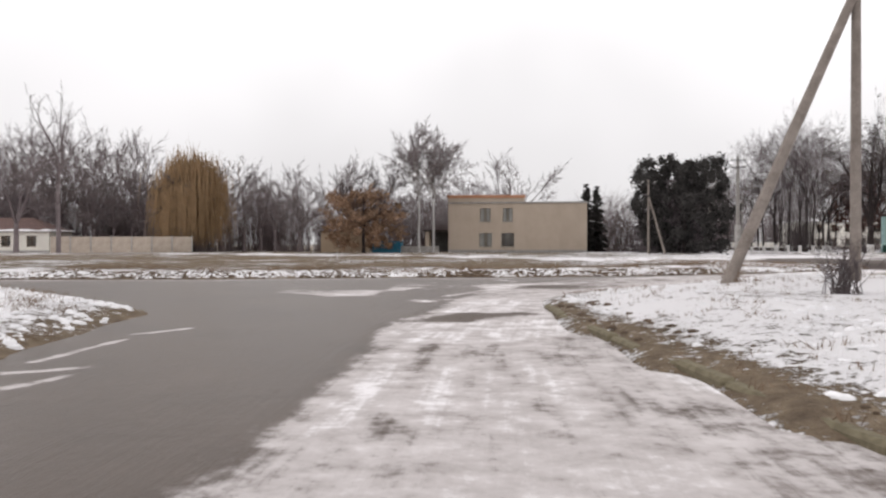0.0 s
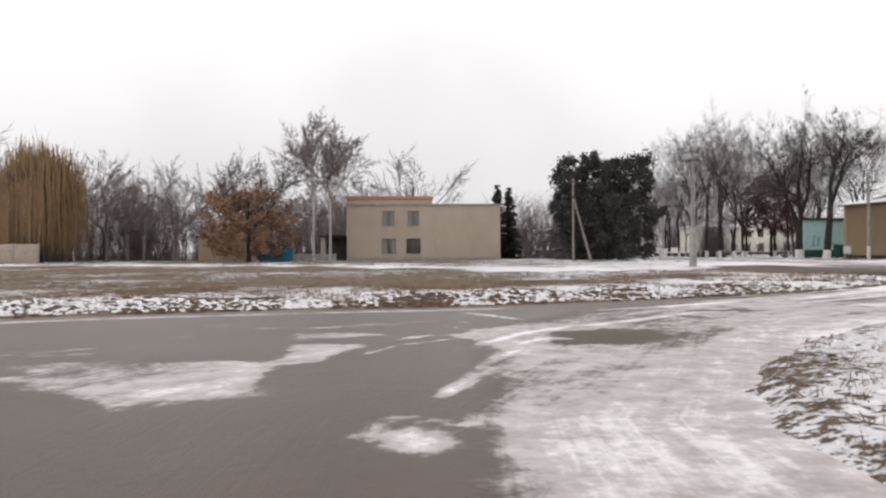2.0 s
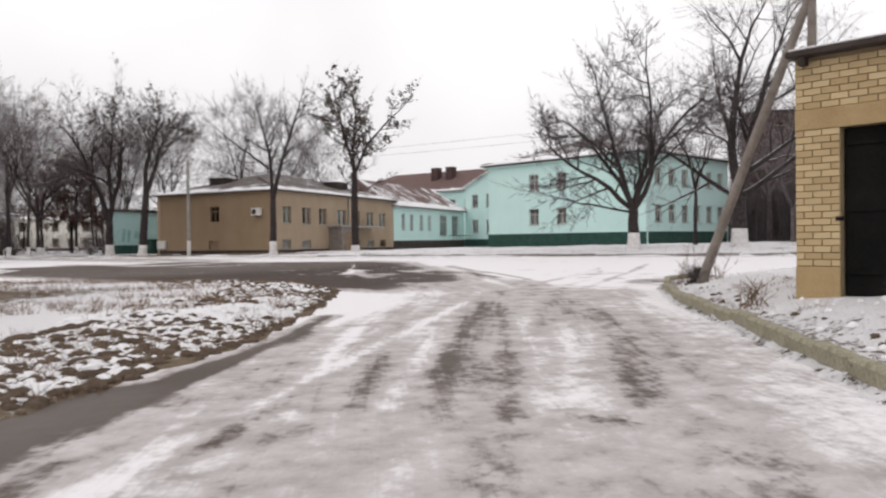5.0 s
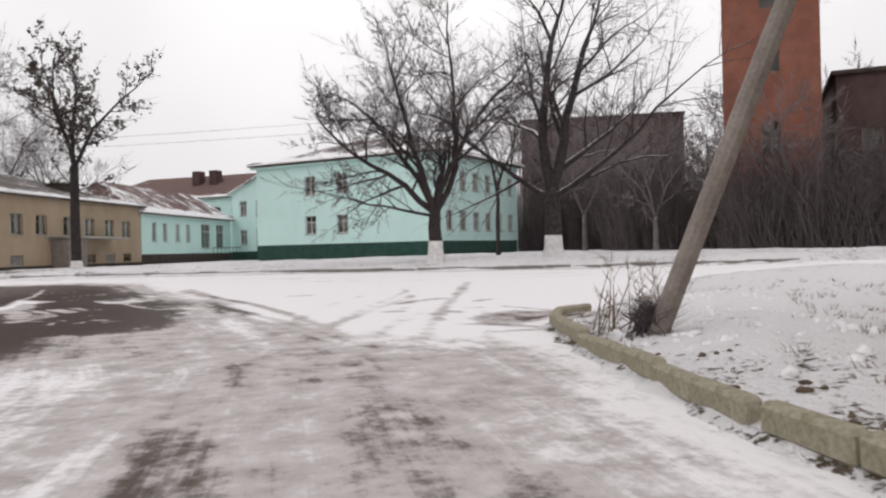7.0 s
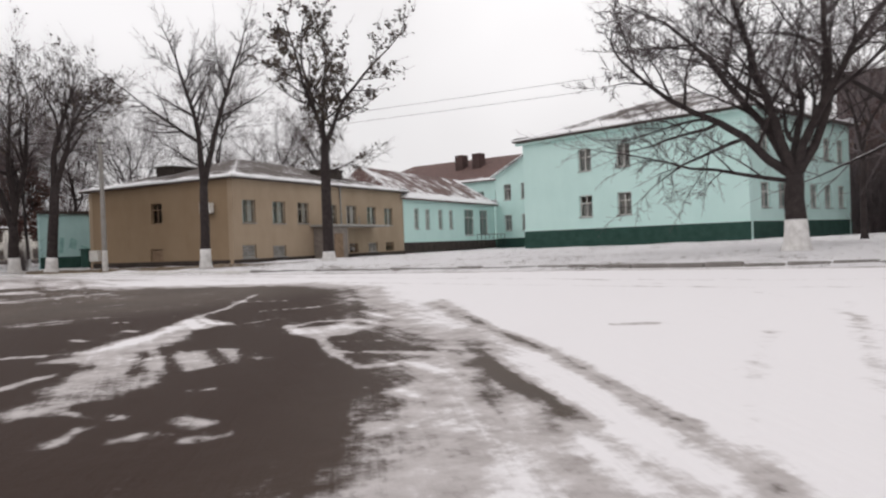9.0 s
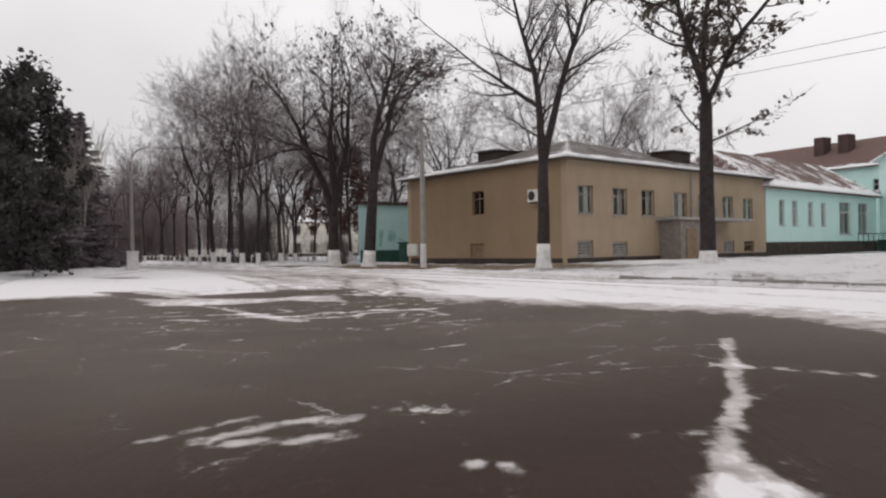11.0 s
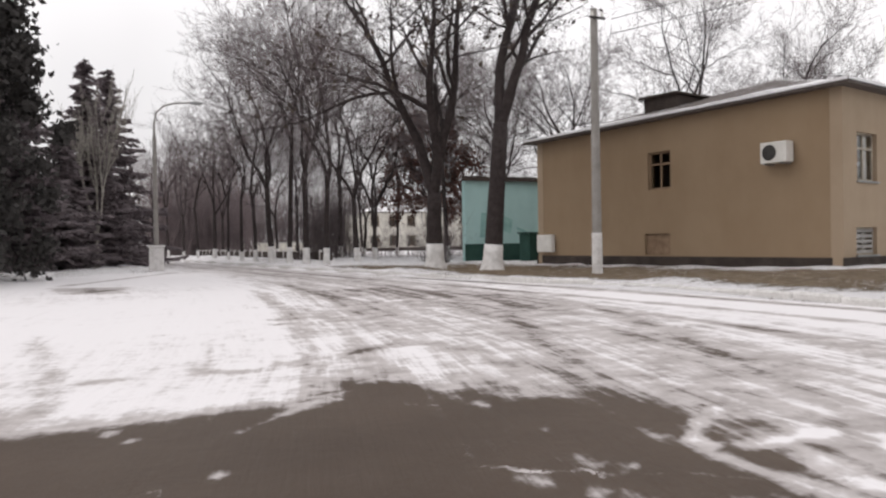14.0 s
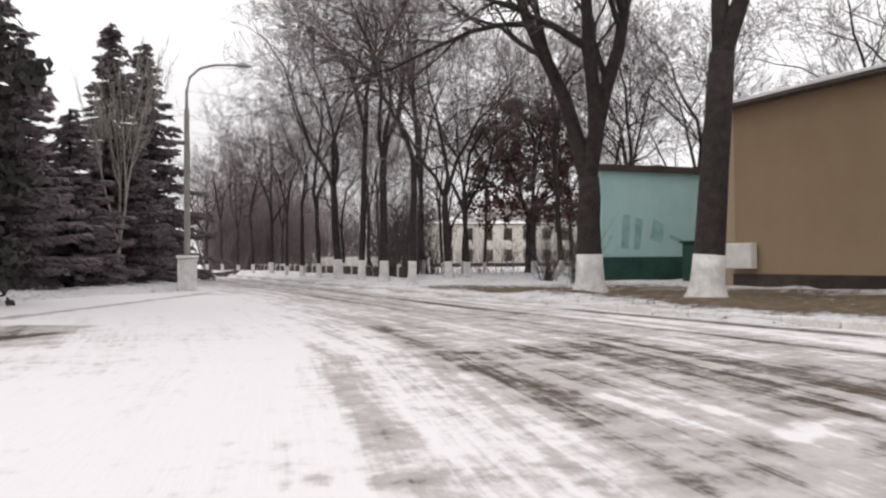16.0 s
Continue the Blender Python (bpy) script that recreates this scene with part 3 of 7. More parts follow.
def window_round(points, margin):
    """The part of the road's grid that lies round some points."""
    xs, ys = [p[0] for p in points], [p[1] for p in points]
    i0, i1 = np.searchsorted(rxs, (min(xs) - margin, max(xs) + margin))
    j0, j1 = np.searchsorted(rys, (min(ys) - margin, max(ys) + margin))
    return slice(j0, j1), slice(i0, i1)


def lay(points, level, soft=0.35, uneven=0.2):
    """Brings the snow inside an outline to one level, with a ragged edge."""
    w = window_round(points, 1.5 + soft)
    k = blend(inside_and_distance(points, rx[w], ry[w]) + 0.6 * ragged[w], soft)
    cover[w] = cover[w] * (1 - k) + (level + uneven * patchy[w]) * k


def smear(points, width, amount):
    """Snow dragged along a line, or pressed away where the amount is negative."""
    w = window_round(points, 3 * width + 0.5)
    amount *= 1.1 if amount < 0 else 1.0
    d = line_distance(points, rx[w], ry[w]) + 0.16 * np.abs(ragged[w]) * min(1.0, width / 0.12)
    cover[w] += amount * np.exp(-(d / width) ** 2)


lay(DARK, 0.1, 2.2, 0.2)
lay([(2.5, 13), (4.6, 14.8), (6, 19), (9, 23), (14, 31), (8, 29), (3.5, 26)], 0.44, 2.5, 0.35)
lay([(7, 21), (12, 24), (18, 27.4), (24, 31), (26, 36), (20, 34), (14, 31), (9, 27.5)], 0.62, 2.5, 0.2)
WET = [(-400, 17), (-20, 19), (-5, 14), (-2.6, 10), (-1.6, -30), (2.2, -30), (2.2, 7), (2.0, 10.5), (2.5, 14), (3.0, 18.5), (3.2, 22), (5.4, 25.2), (7.4, 26.8), (10.6, 29.6), (10, 31), (2, 28.4), (-20, 26), (-400, 40)]
lay(WET, 0.0, 0.9, 0.1)
wet = blend(inside_and_distance(WET, rx, ry), 0.9)
lay([(2.2, -40), (6, -40), (6, 4), (4.9, 6), (2.3, 6)], 0.5, 0.6, 0.25)
NORTHLANE = [(37.8, 66), (39.4, 75), (40.0, 84), (40.0, 96), (38.8, 110), (37.2, 125), (33, 160)]
north = np.exp(-((line_distance(NORTHLANE, rx, ry) / 3.3) ** 2))
cover -= 0.42 * north


def wheel_tracks(line, half, width, depth):
    """Two dark ruts pressed into the snow along a line."""
    p = np.array(line, float)
    t = np.linspace(0, 1, len(p))
    tt = np.linspace(0, 1, 40)
    q = np.stack([np.interp(tt, t, p[:, 0]), np.interp(tt, t, p[:, 1])], -1)
    for _ in range(6):
        q[1:-1] = 0.25 * q[:-2] + 0.5 * q[1:-1] + 0.25 * q[2:]
    d = np.gradient(q, axis=0)
    d /= np.linalg.norm(d, axis=1)[:, None]
    nrm = np.stack([-d[:, 1], d[:, 0]], -1)
    for side in (-half, half):
        smear([tuple(v) for v in q + side * nrm], width, -depth)


for line, half, width, depth in (
    ([(3.2, 8), (3.6, 15), (6, 21.5), (11, 26.2), (18, 30.2), (24, 34), (29, 39.5), (32, 46)], 0.75, 0.16, 0.08),
    ([(2.6, 12), (5, 21), (10, 27), (17, 31.2), (25, 36.8), (32, 41.5), (38.5, 48)], 0.7, 0.14, 0.10),
    ([(9, 24.5), (16, 28.2), (23.9, 32.1), (32.5, 34.7), (38.5, 38), (41.5, 45), (42, 55)], 0.75, 0.13, 0.14),
    ([(12, 27), (20, 31.5), (27, 37.5), (33, 43), (39.5, 50), (40.5, 60)], 0.75, 0.13, 0.14),
    ([(41.5, 32), (39, 38), (39.5, 48), (41, 60), (41.5, 72), (40.6, 88), (38.4, 110)], 0.75, 0.13, 0.26),
    ([(36, 62), (40.5, 72), (41.6, 82), (40.6, 94), (39.3, 106), (38, 122)], 0.8, 0.14, 0.22),
    ([(42.4, 56), (42.7, 70), (42.4, 84), (41.3, 98), (39.6, 116)], 0.7, 0.12, 0.30),
    ([(34, 50), (38, 58), (40.2, 70), (40.6, 84), (39.6, 100)], 0.75, 0.12, 0.18),
):
    wheel_tracks(line, half, width, depth)
smear([(x - 0.45, y) for x, y in KERB_EAST[2:13]], 0.22, -0.5)
smear([(8.6, 28.7), (11.6, 30.1), (13.5, 31.1), (16.0, 32.9)], 0.22, -0.75)
smear([(-20, 23.5), (-6, 24.2), (-3.5, 25.2), (0, 26.0), (4, 26.6), (7, 28.0)], 0.28, 0.62)
# thin snow and ice where the side road begins
lay([(2.2, 4.1), (2.2, 5.5), (2.1, 7.3), (2.1, 9.4), (2.6, 11.7), (4.5, 14.7), (5, 8.8), (5.1, 6), (5.2, 4.2), (3.6, 1.4), (3, 1.4)], 0.56, 0.5, 0.25)
lay([(1.9, 10.3), (2.1, 10.8), (2.9, 11.3), (3.6, 11.6), (4.4, 11.9), (4.7, 10.2), (3.7, 8.7), (2.1, 8.7)], 0.72, 0.4, 0.2)
lay([(2.3, 13), (2.5, 14.1), (2.7, 15.6), (3.5, 17.6), (4.8, 19.1), (6.3, 20.8), (7.8, 22.1), (4.7, 16.3), (4.2, 14.5), (4.3, 13.3), (4.3, 12.5)], 0.72, 0.5, 0.3)
lay([(2, 11.2), (2.4, 12.2), (2.9, 12.8), (3.9, 13.1), (4.2, 12.7), (3.4, 11.9), (3.1, 11.3), (2.4, 11.2)], 0.08, 0.3, 0.1)
smear([(2.4, 4.4), (2.4, 7.3), (2.4, 9.2)], 0.14, 0.16)
smear([(3, 4.5), (2.9, 7), (2.8, 9.8)], 0.14, 0.16)
smear([(3.5, 4.4), (3.4, 6.1), (3.2, 9.2)], 0.14, 0.16)
smear([(4.1, 4.4), (3.8, 6.1), (3.4, 9.8)], 0.14, 0.16)
smear([(2.7, 4.3), (2.7, 6.6), (2.7, 9.2)], 0.12, -0.16)
smear([(3.3, 4.3), (3.2, 7), (3.1, 9.8)], 0.12, -0.16)
smear([(3.9, 4.4), (3.7, 5.9), (3.3, 9.2)], 0.12, -0.16)
smear([(-1.2, 7), (-1.2, 8.8)], 0.12, 0.7)
smear([(-1.1, 6.3), (-0.5, 6.7)], 0.12, 0.7)
smear([(-1.3, 9.4), (-0.9, 10.1)], 0.12, 0.7)
smear([(-0.6, 5.6), (-0.4, 6.2)], 0.12, 0.7)
# smears left on the wet junction
lay([(-0.9, 19), (-0.3, 19.4), (0.4, 19.1), (0.7, 19.7), (0.6, 18.2), (0.2, 17.5), (-0.2, 17.1), (-1, 18), (-1.9, 18.4)], 0.78, 0.3, 0.2)
lay([(0.5, 20.8), (1.4, 20.7), (1.1, 19.3), (0.6, 18.7)], 0.7, 0.3, 0.2)
smear([(-2.1, 18.4), (-1.4, 18.1), (-0.4, 17.3)], 0.1, 0.55)
smear([(-2.9, 20), (-2, 20.7)], 0.1, 0.55)
smear([(-1.7, 19.1), (-0.9, 19.8)], 0.1, 0.55)
smear([(1.6, 15.7), (1.8, 16.3), (2.3, 16)], 0.1, 0.55)
smear([(2.3, 17.3), (2.8, 18.9), (3.3, 19.9)], 0.1, 0.55)
lay([(-0.8, 18.5), (-0.5, 19.4), (0.2, 18.7), (0.7, 17.5), (0.3, 17.1), (0, 16.9), (-0.3, 17.3)], 0.62, 0.5, 0.35)
lay([(-2.2, 19.2), (-1.9, 19.5), (-0.7, 19.4), (-0.4, 17.4), (-0.3, 16.7), (-0.8, 17.1), (-1.8, 18.3)], 0.5, 0.35, 0.35)
smear([(-1.2, 23.5), (-0.8, 23.6)], 0.11, 0.55)
smear([(-0.3, 23), (0.9, 23), (1.9, 23.4)], 0.11, 0.55)
smear([(-1.4, 21.7), (-1, 22)], 0.11, 0.55)
smear([(-2.7, 19.9), (-1.8, 20.2)], 0.11, 0.55)
smear([(2.2, 17), (2.9, 18.6)], 0.11, 0.55)
smear([(0.5, 21.5), (1.2, 22.2), (2.2, 21.4)], 0.11, 0.55)
smear([(1.5, 19.8), (1.9, 20.6), (2.6, 21.2)], 0.11, 0.55)
lay([(1.6, 15.7), (1.8, 16), (2, 16.1), (2.2, 15.7), (2, 15.3)], 0.7, 0.25, 0.2)
lay([(3.1, 19), (4.2, 21.1), (5.3, 20.9), (4.8, 18.8), (4.1, 18.1), (3.4, 17.2), (2.8, 15.8), (2.7, 15.7), (2.9, 17)], 0.6, 0.5, 0.35)
lay([(2.3, 21.7), (2.9, 22.1), (3.4, 22.8), (4, 23.2), (4.5, 22.9), (3.9, 21.8), (3.3, 21), (3, 20.7), (2.9, 21.1)], 0.58, 0.35, 0.3)
lay([(0.2, 22.3), (1, 22.4), (1.7, 22), (1.3, 21.5), (0.8, 21.5), (0.6, 21.2)], 0.5, 0.35, 0.3)
lay([(4.2, 21.9), (4.8, 22.2), (5.7, 22), (5.8, 21.1), (5.1, 20.3), (4.4, 20.5), (4, 20.6), (4.2, 21.5)], 0.08, 0.4, 0.15)
smear([(0.8, 23.2), (1.6, 23.6), (2.4, 24), (3.2, 23.6)], 0.12, 0.5)
smear([(2.7, 23.2), (2.9, 22.7), (3.1, 22.4)], 0.12, 0.5)
smear([(3.3, 25.6), (3.7, 25), (4.1, 24.2)], 0.12, 0.5)
smear([(3, 20.6), (3.7, 21.8), (4.7, 22.8), (5.3, 23.1), (7.8, 25.2)], 0.12, 0.5)
smear([(3.5, 20.6), (4, 21.2), (4.3, 21)], 0.12, 0.5)
smear([(1.9, 21.2), (2.3, 21.7)], 0.12, 0.5)
# bare strip beside the field, then streaks along the bend
lay([(3.7, 25.8), (5.4, 27.5), (8, 28.7), (9.8, 29.2), (7.2, 26.8), (5.4, 25.5), (4.7, 24.7), (4.2, 24.1), (4.1, 24.3)], 0, 0.35, 0.05)
lay([(4.2, 26.5), (5, 25.2), (5.5, 25.5), (6.2, 26.1), (7.3, 27.1), (8.7, 28.5), (7.9, 28.7), (5.7, 27.8), (4.7, 27.5)], 0, 0.35, 0.05)
smear([(3.4, 25.6), (3.8, 24.8), (4.1, 24.1)], 0.12, 0.5)
smear([(6.9, 26.8), (7.4, 26.8)], 0.07, 0.6)
smear([(5.7, 26.5), (6, 26.4)], 0.12, 0.4)
smear([(7.6, 27.6), (9.4, 28.4), (14.3, 31.6), (17.9, 33.4)], 0.13, 0.35)
smear([(6.1, 26.1), (7.6, 26.8), (9.9, 28), (14.3, 30.1), (20.5, 33)], 0.13, 0.35)
smear([(5.1, 25.4), (5.8, 25.8), (7, 26.5), (9.6, 27.6)], 0.13, 0.35)
smear([(7.9, 25.6), (8.4, 25.6), (8.9, 25.5)], 0.15, -0.28)
smear([(8.6, 25.8), (8.8, 25.8)], 0.15, -0.28)
smear([(11.8, 26.4), (11.8, 26)], 0.15, -0.28)
smear([(7.1, 24.5), (7.4, 24.2)], 0.15, -0.28)
smear([(8.1, 26.8), (9.2, 27.5), (10.6, 28.3)], 0.09, -0.25)
smear([(8.7, 26.9), (9.8, 27.7), (11.9, 28.9)], 0.09, -0.25)
smear([(7.8, 27.1), (9.2, 28.2), (10.8, 29.3)], 0.09, -0.25)
smear([(8.2, 26.6), (9.3, 27.3), (10.8, 28.1)], 0.12, 0.25)
smear([(7.5, 27.1), (8.2, 27.5), (10.1, 28.8)], 0.12, 0.25)
smear([(8, 27), (9.2, 27.8), (11.2, 29.2)], 0.12, 0.25)
smear([(8.8, 26.4), (9.1, 26.3), (9, 25.8)], 0.22, -0.25)
smear([(11.5, 26.7), (14.2, 28.4), (18.7, 31.2), (24.1, 35.7)], 0.13, -0.2)
smear([(12.3, 26.1), (15.7, 27.8), (19.4, 29.9), (24.8, 34.3)], 0.13, -0.2)
smear([(11.1, 27.8), (13.5, 29.5), (15.9, 31.2)], 0.13, -0.2)
smear([(11.2, 27.1), (13.2, 28.4), (17.1, 30.9)], 0.13, -0.2)
smear([(12.8, 26.1), (15.8, 27.6), (19.5, 29.7)], 0.13, -0.2)
smear([(11.3, 27.6), (13.4, 28.9), (15.5, 30.4)], 0.14, 0.25)
smear([(12, 26.5), (14.6, 27.8), (17.9, 29.5)], 0.14, 0.25)
smear([(10.6, 28), (12.6, 29.5), (15, 31.3)], 0.14, 0.25)
smear([(11.9, 26.7), (14.3, 28.1), (17.5, 30.1)], 0.14, 0.25)
smear([(12.1, 26.3), (14.7, 27.6), (17.3, 28.9)], 0.14, 0.25)
# mottled slush before the square
lay([(24.2, 38.1), (24.9, 37.2), (25.7, 36.2), (24, 34.2), (22.5, 32.2), (21.2, 31.1), (19.9, 31.6), (19.6, 32.6)], 0.62, 0.8, 0.35)
smear([(23.1, 33.7), (23.3, 33.4)], 0.16, -0.2)
smear([(21.9, 32.8), (21.7, 32.3)], 0.16, -0.2)
smear([(22.2, 34.2), (22.5, 34)], 0.16, -0.2)
smear([(22, 34.3), (22.8, 34.7)], 0.16, -0.2)
smear([(21.3, 32.9), (22.4, 33.6)], 0.16, -0.2)
smear([(24.2, 33), (23.9, 32.6)], 0.16, -0.2)
# wheel ruts fanning over the snow of the square
smear([(30.4, 40.5), (28.7, 37.8), (26.6, 35.5), (25.2, 34.1), (24.5, 33.4)], 0.13, -0.34)
smear([(35, 44.2), (30.9, 39.2), (27.8, 36.1), (26.1, 34.6), (24.9, 33.6)], 0.16, -0.36)
smear([(28.1, 38), (26.3, 35.7), (25.2, 34.5), (24.3, 33.6)], 0.13, -0.25)
smear([(26.2, 34.5), (28.2, 35), (33.5, 36.1)], 0.14, -0.24)
smear([(24.9, 32.5), (26.9, 33.1), (31.6, 34.5), (37.6, 36)], 0.15, -0.26)
smear([(24.9, 33.3), (25.7, 33.4), (28.9, 34)], 0.18, -0.18)
smear([(24.5, 34.6), (25.8, 35.1), (29, 36.4), (33.4, 37.5)], 0.14, -0.16)
smear([(28.9, 34.8), (29.1, 34.6)], 0.12, -0.55)
smear([(29.1, 33.6), (29.1, 33.4)], 0.12, -0.55)
smear([(30.8, 35.4), (32, 35.3), (32.8, 35)], 0.12, -0.55)
smear([(31.7, 33.9), (32.2, 33.7)], 0.12, -0.55)
lay([(28.2, 32.7), (29.4, 32.4), (29.2, 31.6), (27.7, 31.5), (26.5, 31.6), (26.8, 32.1)], 0.62, 0.5, 0.7)
smear([(26.8, 32.6), (26.8, 31.7), (26.4, 31.1)], 0.12, -0.45)
smear([(30.3, 32.9), (29.4, 31.6), (28.5, 31.4)], 0.12, -0.45)
smear([(25.8, 31.8), (26.2, 31.2)], 0.12, -0.45)
smear([(27.6, 31.8), (28.7, 31.4)], 0.12, -0.45)
smear([(33.3, 39.5), (33.5, 39)], 0.1, -0.5)
smear([(30.7, 35.3), (31.5, 35.2), (32.5, 34.9)], 0.1, -0.5)
smear([(29.7, 34.9), (29.7, 34.7)], 0.1, -0.5)
smear([(28.8, 34.7), (28.9, 34.5)], 0.1, -0.5)
smear([(28.9, 33.5), (28.9, 33.3)], 0.1, -0.5)
smear([(32.4, 33.9), (32.4, 33.6)], 0.1, -0.5)
smear([(29.9, 33.5), (30, 33.3)], 0.1, -0.5)
smear([(26.7, 34.7), (29.3, 35.5), (36.4, 37.2)], 0.15, -0.2)
smear([(38.7, 36.2), (32.1, 34.5), (29.1, 33.7), (27.4, 33.2)], 0.15, -0.2)
# drifts on the dark asphalt in the middle
lay([(27.7, 43.8), (29.6, 45.2), (31.5, 46.8), (31.3, 45.7), (29.5, 44.4), (28.8, 43.3), (29.2, 42.7), (29.1, 41.6), (28.3, 41.6), (27.4, 41.3), (26.4, 41), (26, 40.9), (26.8, 41.9), (28, 43.2)], 0.6, 0.25, 0.55)
smear([(29, 43.7), (27.4, 40.8)], 0.09, -0.45)
smear([(29.1, 42.8), (28.2, 41.2)], 0.09, -0.45)
smear([(28.6, 43.5), (27.7, 42.1)], 0.09, -0.45)
smear([(29.3, 42.5), (28.5, 41.3)], 0.09, -0.45)
smear([(29.3, 49.1), (30.2, 48.8)], 0.09, 0.6)
smear([(27.4, 44.8), (27.8, 44.5)], 0.09, 0.6)
smear([(26.5, 42.4), (27.1, 42.8)], 0.09, 0.6)
smear([(26.3, 40.9), (26.5, 40.2)], 0.09, 0.6)
smear([(25.8, 39.8), (26.2, 40.1)], 0.09, 0.6)
smear([(26.7, 39.8), (26.7, 39.4)], 0.09, 0.6)
smear([(27.4, 40.7), (27.6, 40.5)], 0.09, 0.6)
smear([(26.1, 39.5), (26.3, 39.5)], 0.09, 0.6)
smear([(26.4, 39.1), (26.6, 39)], 0.09, 0.6)
smear([(31.2, 44), (32, 44.2), (32.6, 43.8), (32.2, 43)], 0.09, 0.6)
smear([(30.8, 43.3), (30.5, 42.4), (29.8, 41.5), (29, 40.2), (29.5, 40), (29.3, 39.4)], 0.09, 0.6)
smear([(30.4, 41.9), (30.7, 41.5)], 0.09, 0.6)
smear([(29.7, 41.3), (30.1, 40.2)], 0.09, 0.6)
smear([(28.3, 39), (28.2, 38.7)], 0.09, 0.6)
smear([(27.3, 38.3), (27.4, 38.1)], 0.09, 0.6)
smear([(33.6, 44.8), (33, 43.5)], 0.09, 0.6)
lay([(27.5, 38.2), (28, 38.4), (28.1, 38.3), (28.5, 38.7), (29.4, 39.6), (31.2, 40.7), (28.6, 38.1), (27.8, 37.3), (27.4, 37.7)], 0.85, 0.3, 0.2)
smear([(31.1, 40.5), (29.4, 38.7), (28.1, 37.1)], 0.13, -0.34)
smear([(30.4, 40.1), (28.7, 38.4), (27.8, 37.6)], 0.13, -0.34)
smear([(29.9, 39.3), (28.4, 37.6), (27.9, 37.2)], 0.13, -0.34)
smear([(35.6, 44.5), (31.9, 40.4), (30.3, 38.5), (29.2, 37.4), (28.4, 36.6)], 0.13, -0.34)
lay([(31.1, 43.6), (31.9, 43.6), (32.3, 43.7), (31.8, 43.1), (32.1, 42.8), (30.9, 42.3), (30.6, 42.5), (30.7, 43)], 0.72, 0.3, 0.4)
smear([(31.5, 44.3), (30.8, 43.2)], 0.07, 0.6)
smear([(29.3, 49.2), (30, 49.4), (30.4, 49.3)], 0.07, 0.6)
smear([(33, 47), (33.9, 46.3)], 0.07, 0.6)
smear([(34.2, 49.4), (34.7, 48.2)], 0.07, 0.6)
smear([(32.3, 52.2), (33.4, 52.5)], 0.07, 0.6)
smear([(30.5, 47.9), (30.7, 47.6)], 0.07, 0.6)
smear([(29.9, 46.3), (29.9, 46)], 0.07, 0.6)
smear([(28.8, 45.9), (28.9, 45.5)], 0.07, 0.6)
smear([(35.7, 50.6), (33.4, 48.5), (32.5, 47.8)], 0.08, 0.65)
smear([(32.5, 47.8), (31.5, 47), (30.5, 46)], 0.11, 0.55)
smear([(30.5, 46), (29.8, 45.3), (29.1, 44.8)], 0.17, 0.5)
smear([(29.3, 44.9), (28.7, 44.5), (28.2, 44.3)], 0.22, 0.45)
smear([(31.4, 46.9), (30.6, 45.4)], 0.08, 0.65)
smear([(31.8, 47.2), (31.2, 45.9), (31.2, 45.4)], 0.08, 0.65)
# old cracks that hold snow, and the drift across them
lay([(30.4, 70.6), (32.3, 69.3), (32.3, 67.3), (34.8, 66.3), (36.6, 64.4), (36.5, 63.2), (35, 63.2), (34.3, 64), (32.4, 65), (31.6, 64.7), (30.7, 66.7)], 0.12, 0.35, 0.3)
lay([(30.8, 66.4), (31.7, 64.8), (32.9, 64.7), (34.2, 63.4), (35.6, 63), (34.7, 60.3), (34.3, 61.2), (33.8, 62), (32.6, 62), (31.1, 62.4)], 0.7, 0.35, 0.35)
lay([(32.4, 66.3), (32.8, 67.4), (34.1, 67.6), (36.2, 65.4), (36.5, 64), (35.6, 63), (35.2, 62.7), (34.4, 63.3), (33.8, 63.1), (32.8, 64.3), (32.5, 65)], 0.06, 0.3, 0.1)
lay([(31.2, 71.6), (32.3, 69.6), (32.8, 67.1), (32.3, 65.1), (31.8, 65.4)], 0.75, 0.35, 0.35)
smear([(31.8, 62.3), (32.1, 60.3), (32.2, 59)], 0.11, 0.62)
smear([(32.2, 59), (32.3, 57.9), (32.4, 57.2), (32.5, 56.8)], 0.2, 0.62)
smear([(30.5, 59.3), (30.9, 59.2), (31.7, 59), (32.5, 58.6)], 0.09, 0.62)
smear([(32.3, 60.3), (33.3, 60.2)], 0.05, 0.62)
smear([(32.6, 58.7), (33.3, 58.9), (34, 58.8)], 0.07, 0.62)
smear([(32.7, 57.2), (33.4, 57), (33.6, 57), (33.9, 57.3)], 0.08, 0.62)
smear([(33.7, 57.1), (33.5, 56.6)], 0.06, 0.62)
smear([(34.5, 57.8), (35, 57.6), (35, 56.9), (34.9, 56.4), (34.8, 55.8)], 0.07, 0.62)
smear([(34.4, 57.8), (34.5, 57.4), (35.2, 57.1)], 0.12, 0.62)
smear([(34.1, 56.4), (34.6, 56.3)], 0.05, 0.62)
smear([(31.7, 58.4), (32.1, 58.1)], 0.08, 0.62)
smear([(30.7, 58.4), (31, 58.2), (31.1, 57.9)], 0.16, 0.62)
smear([(33.5, 59.6), (33.9, 59.4), (34.5, 59.7)], 0.05, 0.62)
smear([(34.5, 58.8), (34.7, 58.4), (35.4, 58.8)], 0.05, 0.62)
smear([(33.2, 57.7), (33.3, 57.5)], 0.05, 0.62)
smear([(33.6, 58.1), (33.7, 57.7)], 0.06, 0.62)
smear([(35.3, 64.9), (35.4, 64.2), (35.7, 63.6)], 0.06, 0.6)
smear([(34, 65.6), (34.4, 66), (34.9, 66.1)], 0.06, 0.6)
